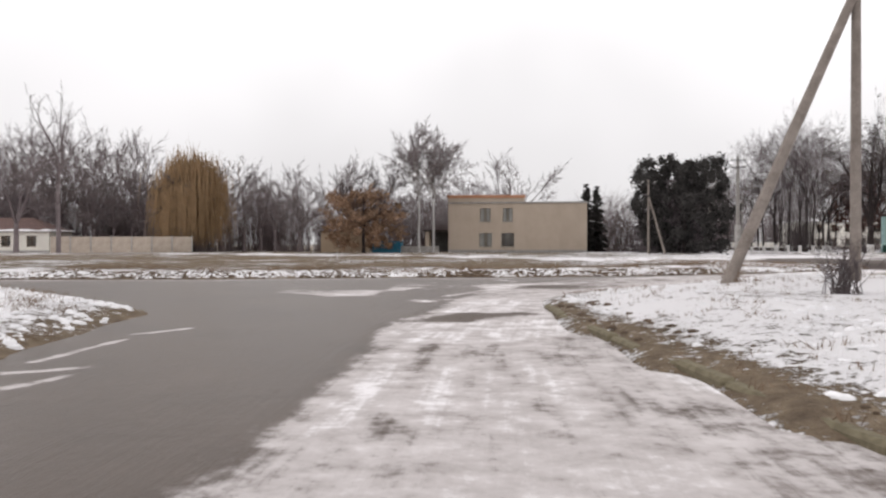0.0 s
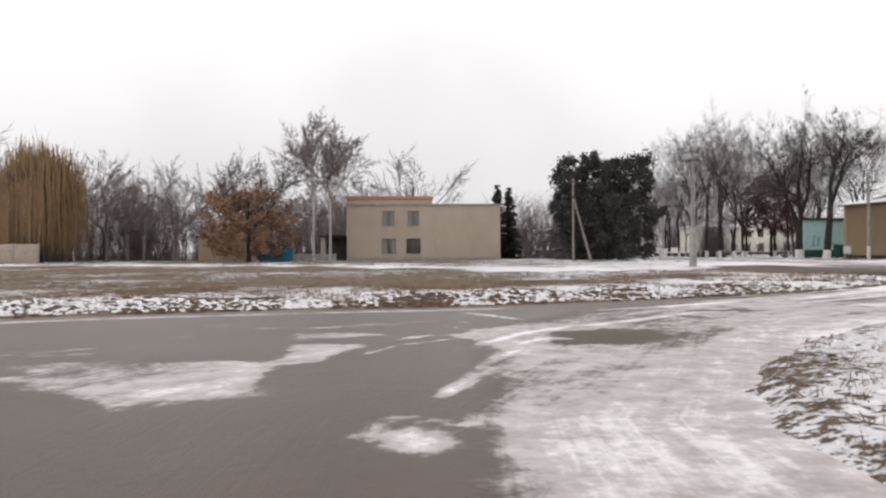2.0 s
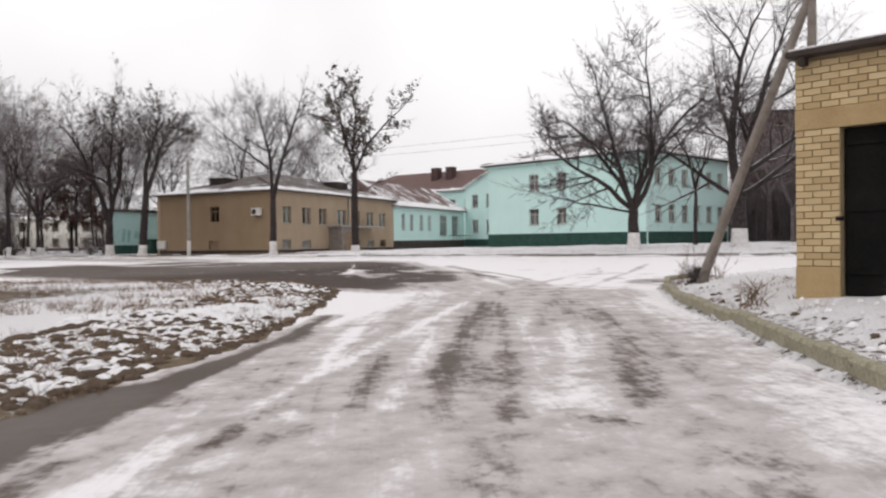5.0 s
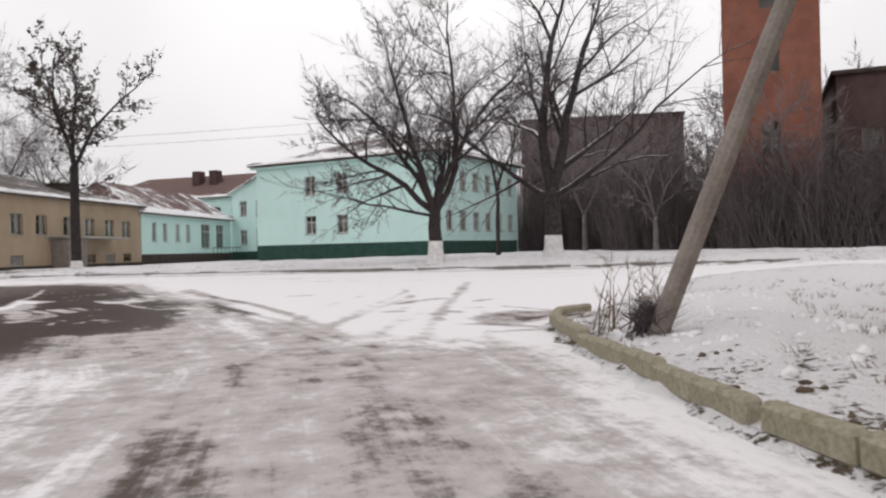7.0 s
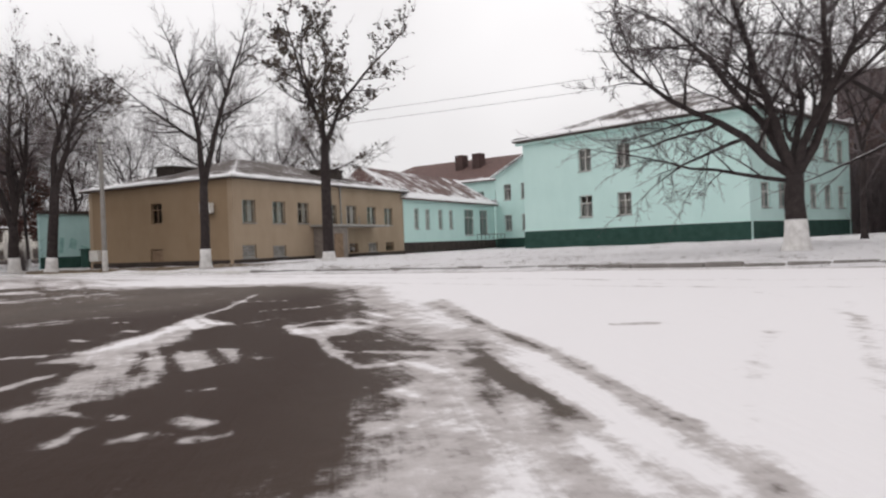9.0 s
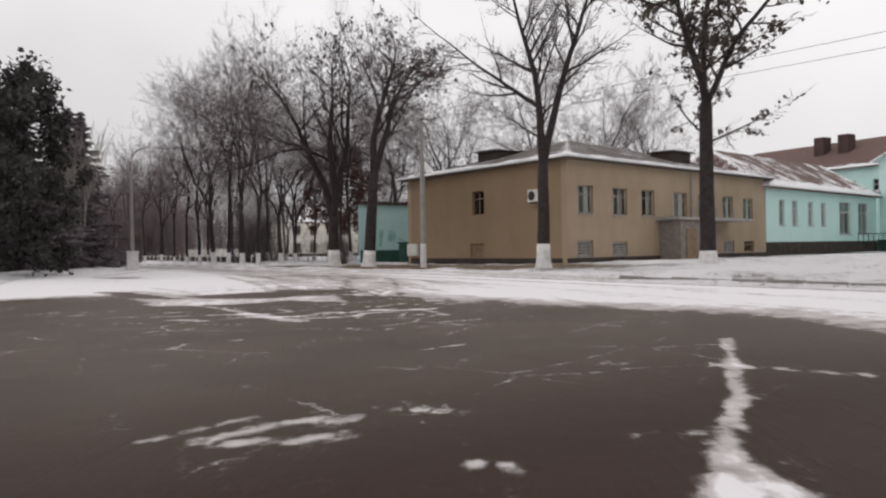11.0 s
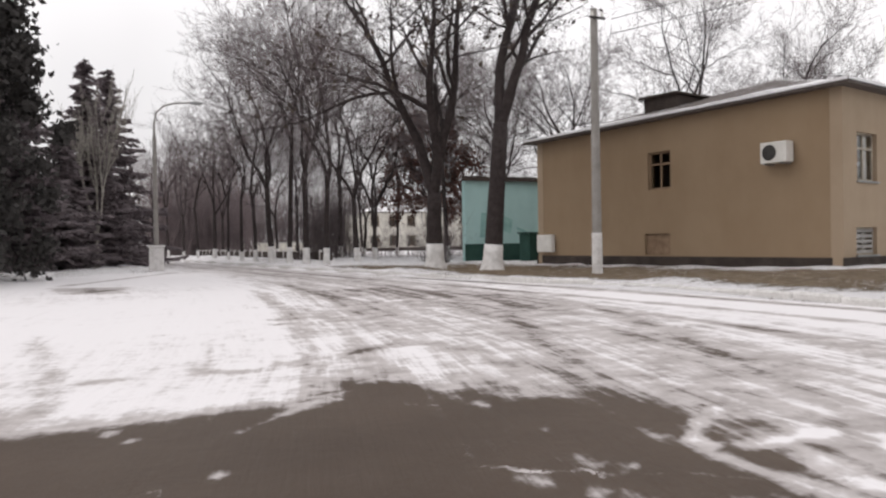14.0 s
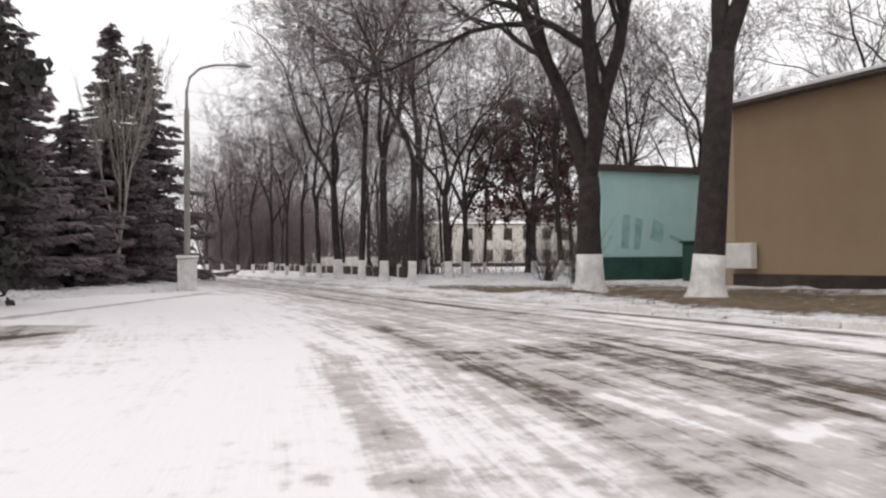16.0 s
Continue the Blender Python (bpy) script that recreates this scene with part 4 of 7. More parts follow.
smear([(33.1, 65.8), (33.7, 65.6), (33.9, 65.1), (33.8, 64.5)], 0.06, 0.6)
smear([(35.7, 62.9), (35.9, 62.4), (36, 61.9), (36.1, 61.3)], 0.06, 0.6)
smear([(36.3, 63.8), (36.2, 62.5), (36.7, 62.3)], 0.06, 0.6)
smear([(37.3, 63.4), (36.6, 62.3), (36.6, 61.6)], 0.06, 0.6)
smear([(36.1, 64.3), (36.5, 63.6), (37.1, 63.6)], 0.06, 0.6)
smear([(36, 62.7), (35.7, 61.8)], 0.06, 0.6)
smear([(36.6, 62.3), (36.2, 61.5), (36.5, 61)], 0.06, 0.6)
smear([(34.5, 63.7), (34.5, 63.3), (34.9, 63.3)], 0.06, 0.6)
smear([(36.5, 64), (37.1, 64.4), (37.1, 63.6)], 0.06, 0.6)
smear([(36.6, 63.2), (36.4, 62.2), (37.2, 62.2)], 0.06, 0.6)
lay([(32.2, 65.9), (32.7, 66.1), (33.2, 66.2), (33.8, 66.3), (34.6, 66.1), (35.7, 65.5), (36.1, 64.6), (36.4, 64.2), (36, 63.7), (32.6, 65.3)], 0.05, 0.25, 0.1)
smear([(34, 65.4), (34.3, 65.7), (34.7, 66)], 0.07, 0.6)
smear([(35.8, 65.6), (35.7, 65.2)], 0.07, 0.6)
smear([(33.2, 65.9), (33.4, 65.5)], 0.07, 0.6)
# open snow and streaked lanes towards the avenue
lay([(29.2, 92.7), (37.3, 85.9), (35.9, 73), (34.7, 66.3), (34.4, 66.1), (33.4, 66.2), (32.5, 66.1)], 0.98, 0.6, 0.06)
smear([(36.3, 74.7), (35.3, 68.8), (34.7, 66.3)], 0.14, -0.2)
smear([(36.7, 72.4), (35.8, 68.5), (35.5, 66)], 0.14, -0.2)
smear([(32.3, 72.7), (32.8, 68), (32.8, 66.5)], 0.14, -0.2)
smear([(33.1, 68), (33.3, 68)], 0.12, -0.4)
smear([(34.9, 68.1), (35.2, 67.7)], 0.12, -0.4)
smear([(34.1, 68), (34.5, 67.8)], 0.12, -0.4)
smear([(31.7, 85.8), (33.1, 83.8)], 0.12, -0.4)
smear([(35.6, 68.3), (36.3, 68.8)], 0.12, -0.4)
smear([(36.5, 69.2), (36.8, 67.7)], 0.14, -0.24)
smear([(36.7, 67), (36.8, 66.5), (37, 65.7)], 0.14, -0.24)
smear([(37.4, 65), (37.6, 64.8), (37.6, 64.5)], 0.14, -0.24)
smear([(36.8, 64.1), (37, 63.9)], 0.14, -0.24)
smear([(36, 65), (36.1, 64.6)], 0.14, -0.24)
smear([(36.8, 65.3), (36.6, 64.4)], 0.14, -0.24)
smear([(36.1, 66.4), (36.2, 65.6)], 0.14, -0.24)
smear([(36.9, 80), (36.3, 74.6), (36, 71.7), (35.8, 70.4)], 0.22, -0.16)
smear([(38.3, 83.8), (37.7, 75.8), (37.2, 72.7), (36.8, 70.3)], 0.2, -0.18)
smear([(38.3, 79.8), (37.8, 74.3), (37.3, 71.3), (37.2, 69.8)], 0.2, -0.18)
smear([(38.2, 90.1), (38.1, 81.7), (37.6, 76.3), (37.1, 72.8)], 0.14, -0.2)
smear([(35.8, 75.4), (36.2, 75.2)], 0.07, -0.45)
smear([(35.6, 72.8), (35.7, 72.6)], 0.07, -0.45)
smear([(35.5, 72.1), (35.6, 71.9)], 0.07, -0.45)
smear([(37.2, 72.2), (37.5, 72.2)], 0.07, -0.45)
lay([(31.6, 87.2), (33.5, 85.7), (33.5, 82.7), (32.2, 83.7)], 0.5, 1.0, 0.4)
lay([(39.1, 79.4), (40.7, 77.6), (41.1, 75.1), (40.1, 71.2), (39.8, 70.5), (39.4, 71.2), (39.3, 72.8), (38.7, 73.8), (38.6, 76.1)], 0.42, 0.9, 0.5)
lay([(38.7, 79.8), (40.5, 80.4), (40.3, 77.9), (40.2, 76.1), (39.5, 75), (38.4, 74.2), (38, 75), (38.3, 76.3), (38.4, 77.7)], 0.3, 0.9, 0.4)
smear([(38.9, 78.6), (38.6, 76.1), (38.5, 75.2)], 0.09, 0.45)
smear([(39.3, 80.9), (39.3, 78.4), (38.9, 76), (38.7, 75)], 0.09, 0.45)
smear([(40.2, 80.4), (40, 77.6), (39.7, 75.6)], 0.09, 0.45)
smear([(38.2, 76.8), (38.2, 75.4)], 0.09, 0.45)
smear([(38.5, 75.2), (39.1, 75.5)], 0.09, 0.45)
smear([(38.5, 76.9), (38.4, 76.2)], 0.09, 0.45)
smear([(36.8, 81.4), (36.5, 77.8), (36.3, 76)], 0.2, -0.16)
smear([(38.5, 86.2), (37.6, 79.2), (37.2, 76.3)], 0.2, -0.16)
smear([(39.1, 85.8), (38, 78.1), (37.8, 76.1)], 0.2, -0.16)
smear([(32.8, 84.2), (33.4, 84.8)], 0.25, -0.4)
smear([(32.7, 86.5), (33.7, 86)], 0.25, -0.4)
smear([(31.9, 88.7), (33.6, 93.1), (36, 99.4)], 0.25, -0.4)
rc = random.Random(9)
for _ in range(44):
    px, py, w = rc.uniform(29, 37), rc.uniform(54.5, 63), rc.uniform(0.3, 1.3)
    turn = rc.gauss(-24, 20)
    smear([(px + w * f * math.cos(radians(turn)) + rc.gauss(0, 0.08), py + w * f * math.sin(radians(turn)) + rc.gauss(0, 0.12)) for f in (-1, -0.4, 0.3, 1)], rc.uniform(0.04, 0.09), rc.uniform(0.25, 0.5))
for _ in range(22):
    px, py, w = rc.uniform(26, 36), rc.uniform(42, 54), rc.uniform(0.15, 0.6)
    turn = rc.gauss(-10, 30)
    smear([(px + w * f * math.cos(radians(turn)), py + w * f * math.sin(radians(turn)) + rc.gauss(0, 0.06)) for f in (-1, 0, 1)], 0.06, rc.uniform(0.25, 0.5))
cover += 0.12 * (value_noise(rx, ry, 2.6, 21) - 0.5)
along, across = along_and_across(DRIVE, rx, ry)
in_dark = blend(inside_and_distance(DARK, rx, ry), 3.0)
road = sheet("road", rxs, rys, rin < 0.35, base_height(rx, ry), cover, M_ROAD,
             dict(along=along, across=across, cracked=in_dark * np.clip((ry - 46) / 6, 0.15, 1), wet=wet, streak=0.75 + 1.15 * north, newer=in_dark * np.clip((52 - ry) / 4, 0, 1)))
tagged(road, "wet grey-brown asphalt with thin driven-over snow", "road", kind="structure")


# ---------------------------------------------------------------- buildings
def wall_mesh(length, z0, z1, thick, holes):
    """A wall in the plane y = 0 (outside) to y = thick, from x = 0 to length, with openings (x0, x1, z0, z1) through it."""
    bm = bmesh.new()
    us = sorted({0.0, length, *(h[0] for h in holes), *(h[1] for h in holes)})
    zs = sorted({z0, z1, *(h[2] for h in holes), *(h[3] for h in holes)})
    seen = {}

    def v(u, y, z):
        key = (round(u, 4), round(y, 4), round(z, 4))
        if key not in seen:
            seen[key] = bm.verts.new(key)
        return seen[key]

    solid = {}
    for i in range(len(us) - 1):
        for j in range(len(zs) - 1):
            cu, cz = (us[i] + us[i + 1]) / 2, (zs[j] + zs[j + 1]) / 2
            solid[i, j] = not any(h[0] < cu < h[1] and h[2] < cz < h[3] for h in holes)
    for (i, j), s in solid.items():
        if not s:
            continue
        a, b, c, d = us[i], us[i + 1], zs[j], zs[j + 1]
        bm.faces.new((v(a, 0, c), v(b, 0, c), v(b, 0, d), v(a, 0, d)))
        bm.faces.new((v(a, thick, c), v(a, thick, d), v(b, thick, d), v(b, thick, c)))
        if not solid.get((i - 1, j)):
            bm.faces.new((v(a, 0, c), v(a, 0, d), v(a, thick, d), v(a, thick, c)))
        if not solid.get((i + 1, j)):
            bm.faces.new((v(b, 0, c), v(b, thick, c), v(b, thick, d), v(b, 0, d)))
        if not solid.get((i, j - 1)):
            bm.faces.new((v(a, 0, c), v(a, thick, c), v(b, thick, c), v(b, 0, c)))
        if not solid.get((i, j + 1)):
            bm.faces.new((v(a, 0, d), v(b, 0, d), v(b, thick, d), v(a, thick, d)))
    return bm


def window_mesh(w, h, cols, rows, bar=0.07):
    """A window frame with its glazing bars, in x 0..w, z 0..h."""
    xs = [bar, *(v for c in range(1, cols) for v in (w * c / cols - bar / 2, w * c / cols + bar / 2)), w - bar]
    zs = [bar, *(v for z in rows for v in (h * z - bar / 2, h * z + bar / 2)), h - bar]
    return wall_mesh(w, 0.0, h, 0.08, [(x0, x1, z0, z1) for x0, x1 in zip(xs[::2], xs[1::2]) for z0, z1 in zip(zs[::2], zs[1::2])])


def add_window(house, u, z, w, h, frame_mat, cols=2, rows=(0.68,), sill=True, name="window", curtain="", recess=0.14, label=""):
    """A window set into an opening of a wall whose outside is y = 0; returns the list of its parts, still to be put on the wall."""
    win = part(name, window_mesh(w, h, cols, rows), frame_mat, house, label)
    win.matrix_basis = pose(u, recess, z)
    pane = part("pane", boxed(0.05, w - 0.05, 0.04, 0.048, 0.05, h - 0.05), M_GLASS, win)
    if sill and frame_mat is not M_BROWNFRAME:
        part("sill", boxed(-0.06, w + 0.06, -recess - 0.07, 0.0, -0.06, -0.004), M_STEEL, win)
    if curtain == "curtain":
        for x0, x1 in ((0.08, w * 0.36), (w * 0.64, w - 0.08)):
            part("curtain", boxed(x0, x1, 0.16, 0.18, 0.1, h * 0.98), M_CURTAIN, win)
    elif curtain == "net":
        # no curtain is known here: added grey sheet imitates sky mirrored in the glass
        part("curtain", boxed(0.08, w - 0.08, 0.16, 0.175, 0.08, h * (0.96 if (int(u * 10) + int(z)) % 3 else 0.6)), M_SKY_SHEEN, win, "grey sheet imitating sky reflected in the pane")
    elif curtain == "blind":
        for k in range(5):
            part("blind_slat", boxed(0.06, w - 0.06, -0.03, -0.012, h * (0.06 + 0.19 * k), h * (0.17 + 0.19 * k)), M_CONCRETE, win)
    elif curtain == "boarded":
        part("board", boxed(0.02, w - 0.02, -0.04, -0.006, 0.03, h - 0.03, bevel=0.006), M_BROWNFRAME, win, "brown hardboard sheet")
    return win


def put_on(ob, origin, angle):
    ob.matrix_basis = pose(origin[0], origin[1], 0, 0, 0, math.degrees(angle)) @ ob.matrix_basis
    return ob


def facade(house, a, b, z0, z1, material, openings, thick=0.4, frame_mat=None, plinth=None, name="wall", cols=2, rows=(0.68,), label=""):
    """A wall from a to b (seen from outside: left to right), with windows in its openings (x, z, w, h, kind)."""
    frame_mat = frame_mat or M_FRAME
    length = math.dist(a, b)
    ang = math.atan2(b[1] - a[1], b[0] - a[0])
    holes = [(o[0], o[0] + o[2], o[1], o[1] + o[3]) for o in openings]
    wall = put_on(part(name, wall_mesh(length, z0, z1, thick, holes), material, house, label), a, ang)
    for o in openings:
        kind = o[4] if len(o) > 4 else ""
        put_on(add_window(house, o[0], o[1], o[2], o[3], M_BROWNFRAME if kind in ("brown", "boarded") else frame_mat, cols, rows, curtain=kind), a, ang)
    if plinth:
        bm = bmesh.new()
        cuts = sorted((h for h in holes if h[2] < plinth[0]), key=lambda h: h[0])
        x = -0.05
        for h in cuts:
            box(bm, x, h[0] - 0.06, -0.05, -0.003, z0, plinth[0])
            if h[2] > z0 + 0.1:
                box(bm, h[0] - 0.06, h[1] + 0.06, -0.05, -0.003, z0, h[2] - 0.08)
            x = h[1] + 0.06
        box(bm, x, length + 0.05, -0.05, -0.003, z0, plinth[0])
        put_on(part("plinth", bm, plinth[1], house), a, ang)
    return ang


UPZ = Vector((0, 0, 1))


def roof_patch(verts, faces, snow, corners, nu, nv, fn):
    """A sloping patch: corners eave_a, eave_b, top_b, top_a; fn gives the snow lying at (along, up)."""
    a, b, c, d = (np.array(p, float) for p in corners)
    start = len(verts)
    for j in range(nv + 1):
        for i in range(nu + 1):
            s, t = i / nu, (j / nv) ** 1.6
            p = (a * (1 - s) + b * s) * (1 - t) + (d * (1 - s) + c * s) * t
            verts.append(p)
            snow.append(fn(s, t))
    for j in range(nv):
        for i in range(nu):
            k = start + j * (nu + 1) + i
            faces.append((k, k + 1, k + nu + 2, k + nu + 1))


def hip_roof(house, foot, z, rise, over, material, amount=0.0, edge=0.3, inset=None, name="roof"):
    """A hipped roof over a four-cornered footprint (counter-clockwise from the front left), with fascia and soffit."""
    p = [np.array(q, float) for q in foot]
    mid = sum(p) / 4
    out = []
    for i in range(4):
        e0, e1 = p[i] - p[i - 1], p[(i + 1) % 4] - p[i]
        n0, n1 = np.array([e0[1], -e0[0]]) / np.hypot(*e0), np.array([e1[1], -e1[0]]) / np.hypot(*e1)
        out.append(p[i] + over * (n0 + n1))
    m1, m2 = (p[0] + p[3]) / 2, (p[1] + p[2]) / 2
    half = math.dist(p[0], p[3]) / 2
    along = (m2 - m1) / np.hypot(*(m2 - m1))
    gap = half if inset is None else inset
    r1, r2 = m1 + along * gap, m2 - along * gap
    e = [np.array([*q, z]) for q in out]
    t1, t2 = np.array([*r1, z + rise]), np.array([*r2, z + rise])
    verts, faces, snow = [], [], []
    fn = lambda s, t: amount + edge * math.exp(-(t / 0.10)) + 0.12 * math.exp(-((min(s, 1 - s)) / 0.05))  # noqa: E731
    roof_patch(verts, faces, snow, (e[0], e[1], t2, t1), 24, 8, fn)
    roof_patch(verts, faces, snow, (e[2], e[3], t1, t2), 24, 8, fn)
    roof_patch(verts, faces, snow, (e[3], e[0], t1, t1), 14, 8, fn)
    roof_patch(verts, faces, snow, (e[1], e[2], t2, t2), 14, 8, fn)
    k = len(verts)
    for q in e:
        verts.append(q - np.array([0, 0, 0.09]))
        snow.append(0)
    for q in e:
        verts.append(q)
        snow.append(0)
    for i in range(4):
        faces.append((k + i, k + (i + 1) % 4, k + 4 + (i + 1) % 4, k + 4 + i))
    faces.append((k + 3, k + 2, k + 1, k))
    me = mesh_data(name, verts, faces, material)
    at = me.attributes.new("snow", "FLOAT", "POINT")
    at.data.foreach_set("value", np.array(snow, np.float32))
    ob = new(name, me)
    ob.parent = house
    rim = bmesh.new()
    for i in range(4):
        a, b = Vector(e[i]), Vector(e[(i + 1) % 4])
        n = max(2, int((b - a).length / 0.9))
        d = (b - a).normalized()
        inward = Vector((-d.y, d.x, 0))
        rng = random.Random(int(abs(a.x) * 10) + i)
        up = rise / (half + over)
        last = None
        for k in range(n + 1):
            p = a + d * ((b - a).length * k / n)
            w, h = rng.uniform(0.25, 0.8) * (1.8 if edge > 0.4 else 1.0), rng.uniform(0.07, 0.15)
            row = [rim.verts.new(v) for v in (p - inward * 0.03 + UPZ * 0.01, p - inward * 0.02 + UPZ * h, p + inward * w + UPZ * (0.03 + up * w))]
            if last:
                rim.faces.new((last[0], row[0], row[1], last[1]))
                rim.faces.new((last[1], row[1], row[2], last[2]))
            last = row
    part("eave_snow", rim, M_ROOFSNOW, house, "thin snow lying along the eaves")
    return ob


def flat_roof(house, foot, z, thick, over, material, name="roof", snow=True):
    p = [np.array(q, float) for q in foot]
    bm = bmesh.new()
    out = []
    for i in range(4):
        e0, e1 = p[i] - p[i - 1], p[(i + 1) % 4] - p[i]
        n0, n1 = np.array([e0[1], -e0[0]]) / np.hypot(*e0), np.array([e1[1], -e1[0]]) / np.hypot(*e1)
        out.append(p[i] + over * (n0 + n1))
    lo = [bm.verts.new((*q, z)) for q in out]
    hi = [bm.verts.new((*q, z + thick)) for q in out]
    bm.faces.new(lo[::-1])
    bm.faces.new(hi)
    for i in range(4):
        bm.faces.new((lo[i], lo[(i + 1) % 4], hi[(i + 1) % 4], hi[i]))
    return part(name, bm, material, house)


def block(name, label, foot, z0, z1, materials, openings, plinth=None, frame_mat=None, cols=2, rows=(0.68,), category="building", thick=0.4, group=""):
    """A building of four walls; foot counter-clockwise from the front left corner; openings by wall: front, right, back, left."""
    house = thing(name, label, category, group)
    n = 4
    for i in range(n):
        a, b = foot[i], foot[(i + 1) % n]
        d = (np.array(b) - np.array(a)) / math.dist(a, b)
        if i % 2:
            a, b = tuple(np.array(a) + d * thick), tuple(np.array(b) - d * thick)
        ops = [((o[0] - (thick if i % 2 else 0)), *o[1:]) for o in openings.get(i, ())]
        facade(house, a, b, z0, z1, materials[i], ops, thick, frame_mat, plinth, cols=cols, rows=rows)
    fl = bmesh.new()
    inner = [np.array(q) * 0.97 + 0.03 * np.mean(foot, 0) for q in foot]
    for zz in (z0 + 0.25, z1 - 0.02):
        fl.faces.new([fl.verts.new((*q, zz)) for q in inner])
    # floor and ceiling faces are coloured dark to give the rooms' dimness
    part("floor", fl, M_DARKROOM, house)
    return house


# the ochre building on the square
TAN = [(54.57, 77.60), (77.67, 83.13), (75.6, 98.6), (52.56, 93.06)]
front = [(0.95, 3.04, 1.4, 1.58, "curtain"), (4.2, 3.0, 1.5, 1.6, "curtain"), (7.2, 3.02, 1.45, 1.58, "curtain"), (10.75, 2.98, 1.75, 1.6, "curtain"), (13.9, 3.0, 1.6, 1.55, "curtain"),
         (17.2, 3.0, 1.5, 1.55, "curtain"), (20.2, 2.95, 1.5, 1.55, "curtain"), (0.85, 0.62, 1.45, 0.9, "blind"), (4.15, 0.62, 1.5, 0.8, "blind"), (14.2, 0.62, 1.4, 0.8, "brown"),
         (17.3, 0.62, 1.5, 0.8, "blind"), (20.3, 0.62, 1.5, 0.8, "brown")]
left = [(15.58 - 8.3, 3.25, 1.2, 1.5, "brown"), (15.58 - 8.5, 0.62, 1.35, 0.85, "boarded")]
# west wall gets the ochre with shade mixed into its colour
tan = block("ochre_building", "two-level ochre plastered building with a dark hipped roof", TAN, 0.0, 6.08, (M_TAN, M_TAN, M_TAN, M_TAN_SHADED), {0: front, 3: left},
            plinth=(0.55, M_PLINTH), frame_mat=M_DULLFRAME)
hip_roof(tan, TAN, 6.08, 2.6, 0.45, M_SLATE, 0.06, 0.46, inset=9.0)
tan_ang = math.atan2(5.53, 23.1)


def on_tan(ob):
    return put_on(ob, TAN[0], tan_ang)


on_tan(part("canopy", boxed(8.7, 18.2, -1.7, -0.01, 2.74, 2.9, bevel=0.02), M_CONCRETE, tan, "long concrete entrance canopy"))
for x in (13.2, 15.6, 18.0):
    on_tan(part("railing_post", boxed(x, x + 0.05, -1.66, -1.61, 2.904, 3.55), M_STEEL, tan))
on_tan(part("vestibule", boxed(9.1, 11.7, -1.5, -0.02, 0.0, 2.735, bevel=0.02), M_POLE, tan, "stained grey-brown entrance vestibule"))
on_tan(part("vestibule_door", boxed(9.7, 10.9, -1.56, -1.505, 0.12, 2.2, bevel=0.01), M_BROWNFRAME, tan))
bm = bmesh.new()
tube(bm, [(12.9, -0.12, 6.0), (12.9, -0.12, 0.3), (12.9, -0.3, 0.15)], [0.06, 0.06, 0.06], 8)
on_tan(part("drainpipe", bm, M_STEEL, tan))
for dx, dy, w in ((4.4, 9.4, 2.4), (15.0, 2.5, 2.4)):
    bm = bmesh.new()
    box(bm, dx, dx + w, dy, dy + 1.8, 6.5, 7.75, bevel=0.03)
    box(bm, dx - 0.15, dx + w + 0.15, dy - 0.15, dy + 1.95, 7.755, 7.85)
    on_tan(part("dormer", bm, M_PLINTH, tan, "dark boarded roof dormer"))
west_ang = math.atan2(TAN[0][1] - TAN[3][1], TAN[0][0] - TAN[3][0])
# outdoor air conditioner on the west wall
ac = thing("air_conditioner", "off-white outdoor air conditioner unit on the ochre wall", "air conditioner")
body = put_on(part("body", boxed(12.95, 13.95, -0.5, -0.1, 3.75, 4.45, bevel=0.02), M_WHITEPLASTIC, ac), TAN[3], west_ang)
bm = bmesh.new()
tube(bm, [(13.3, -0.53, 4.1), (13.3, -0.505, 4.1)], [0.25, 0.27], 20)
put_on(part("fan_grille", bm, M_DARKSTEEL, ac, "dark round fan grille"), TAN[3], west_ang)
for x in (13.1, 13.75):
    put_on(part("bracket", boxed(x, x + 0.05, -0.55, -0.005, 3.69, 3.745), M_STEEL, ac), TAN[3], west_ang)
meter = thing("meter_cabinet", "off-white metal meter cabinet on the ochre wall", "cabinet")
put_on(part("body", boxed(0.25, 1.35, -0.3, -0.055, 0.72, 1.55, bevel=0.02), M_WHITEPLASTIC, meter), TAN[3], west_ang)
put_on(part("door", boxed(0.30, 1.30, -0.325, -0.304, 0.77, 1.50, bevel=0.008), M_WHITEPLASTIC, meter), TAN[3], west_ang)

# low mint annex continuing the ochre front
ANNEX = [(77.75, 83.15), (100.3, 88.55), (98.2, 98.0), (75.7, 93.0)]
annex_ops = [(2.2, 2.6, 1.0, 2.0, "net"), (4.6, 2.6, 1.0, 2.0, "net"), (7.6, 2.6, 1.0, 2.0, "net"), (10.2, 2.6, 1.0, 2.0, "net"), (14.2, 1.9, 2.6, 2.9), (18.6, 1.9, 2.4, 2.9)]
annex = block("mint_annex", "low mint plastered annex with a patchy snowy roof", ANNEX, 0.3, 5.5, (M_MINT,) * 4, {0: annex_ops}, plinth=(1.3, M_PLINTH), cols=2)
hip_roof(annex, ANNEX, 5.5, 3.4, 0.5, M_REDROOF, 0.10, 0.45, inset=0.5)
annex_ang = math.atan2(5.4, 22.55)
porch = thing("porch_railing", "dark metal railing on the annex porch", "railing")
for x in range(8):
    put_on(part("post", boxed(13.4 + x * 1.2, 13.44 + x * 1.2, -1.8, -1.76, 0.6, 1.95), M_DARKSTEEL, porch), ANNEX[0], annex_ang)
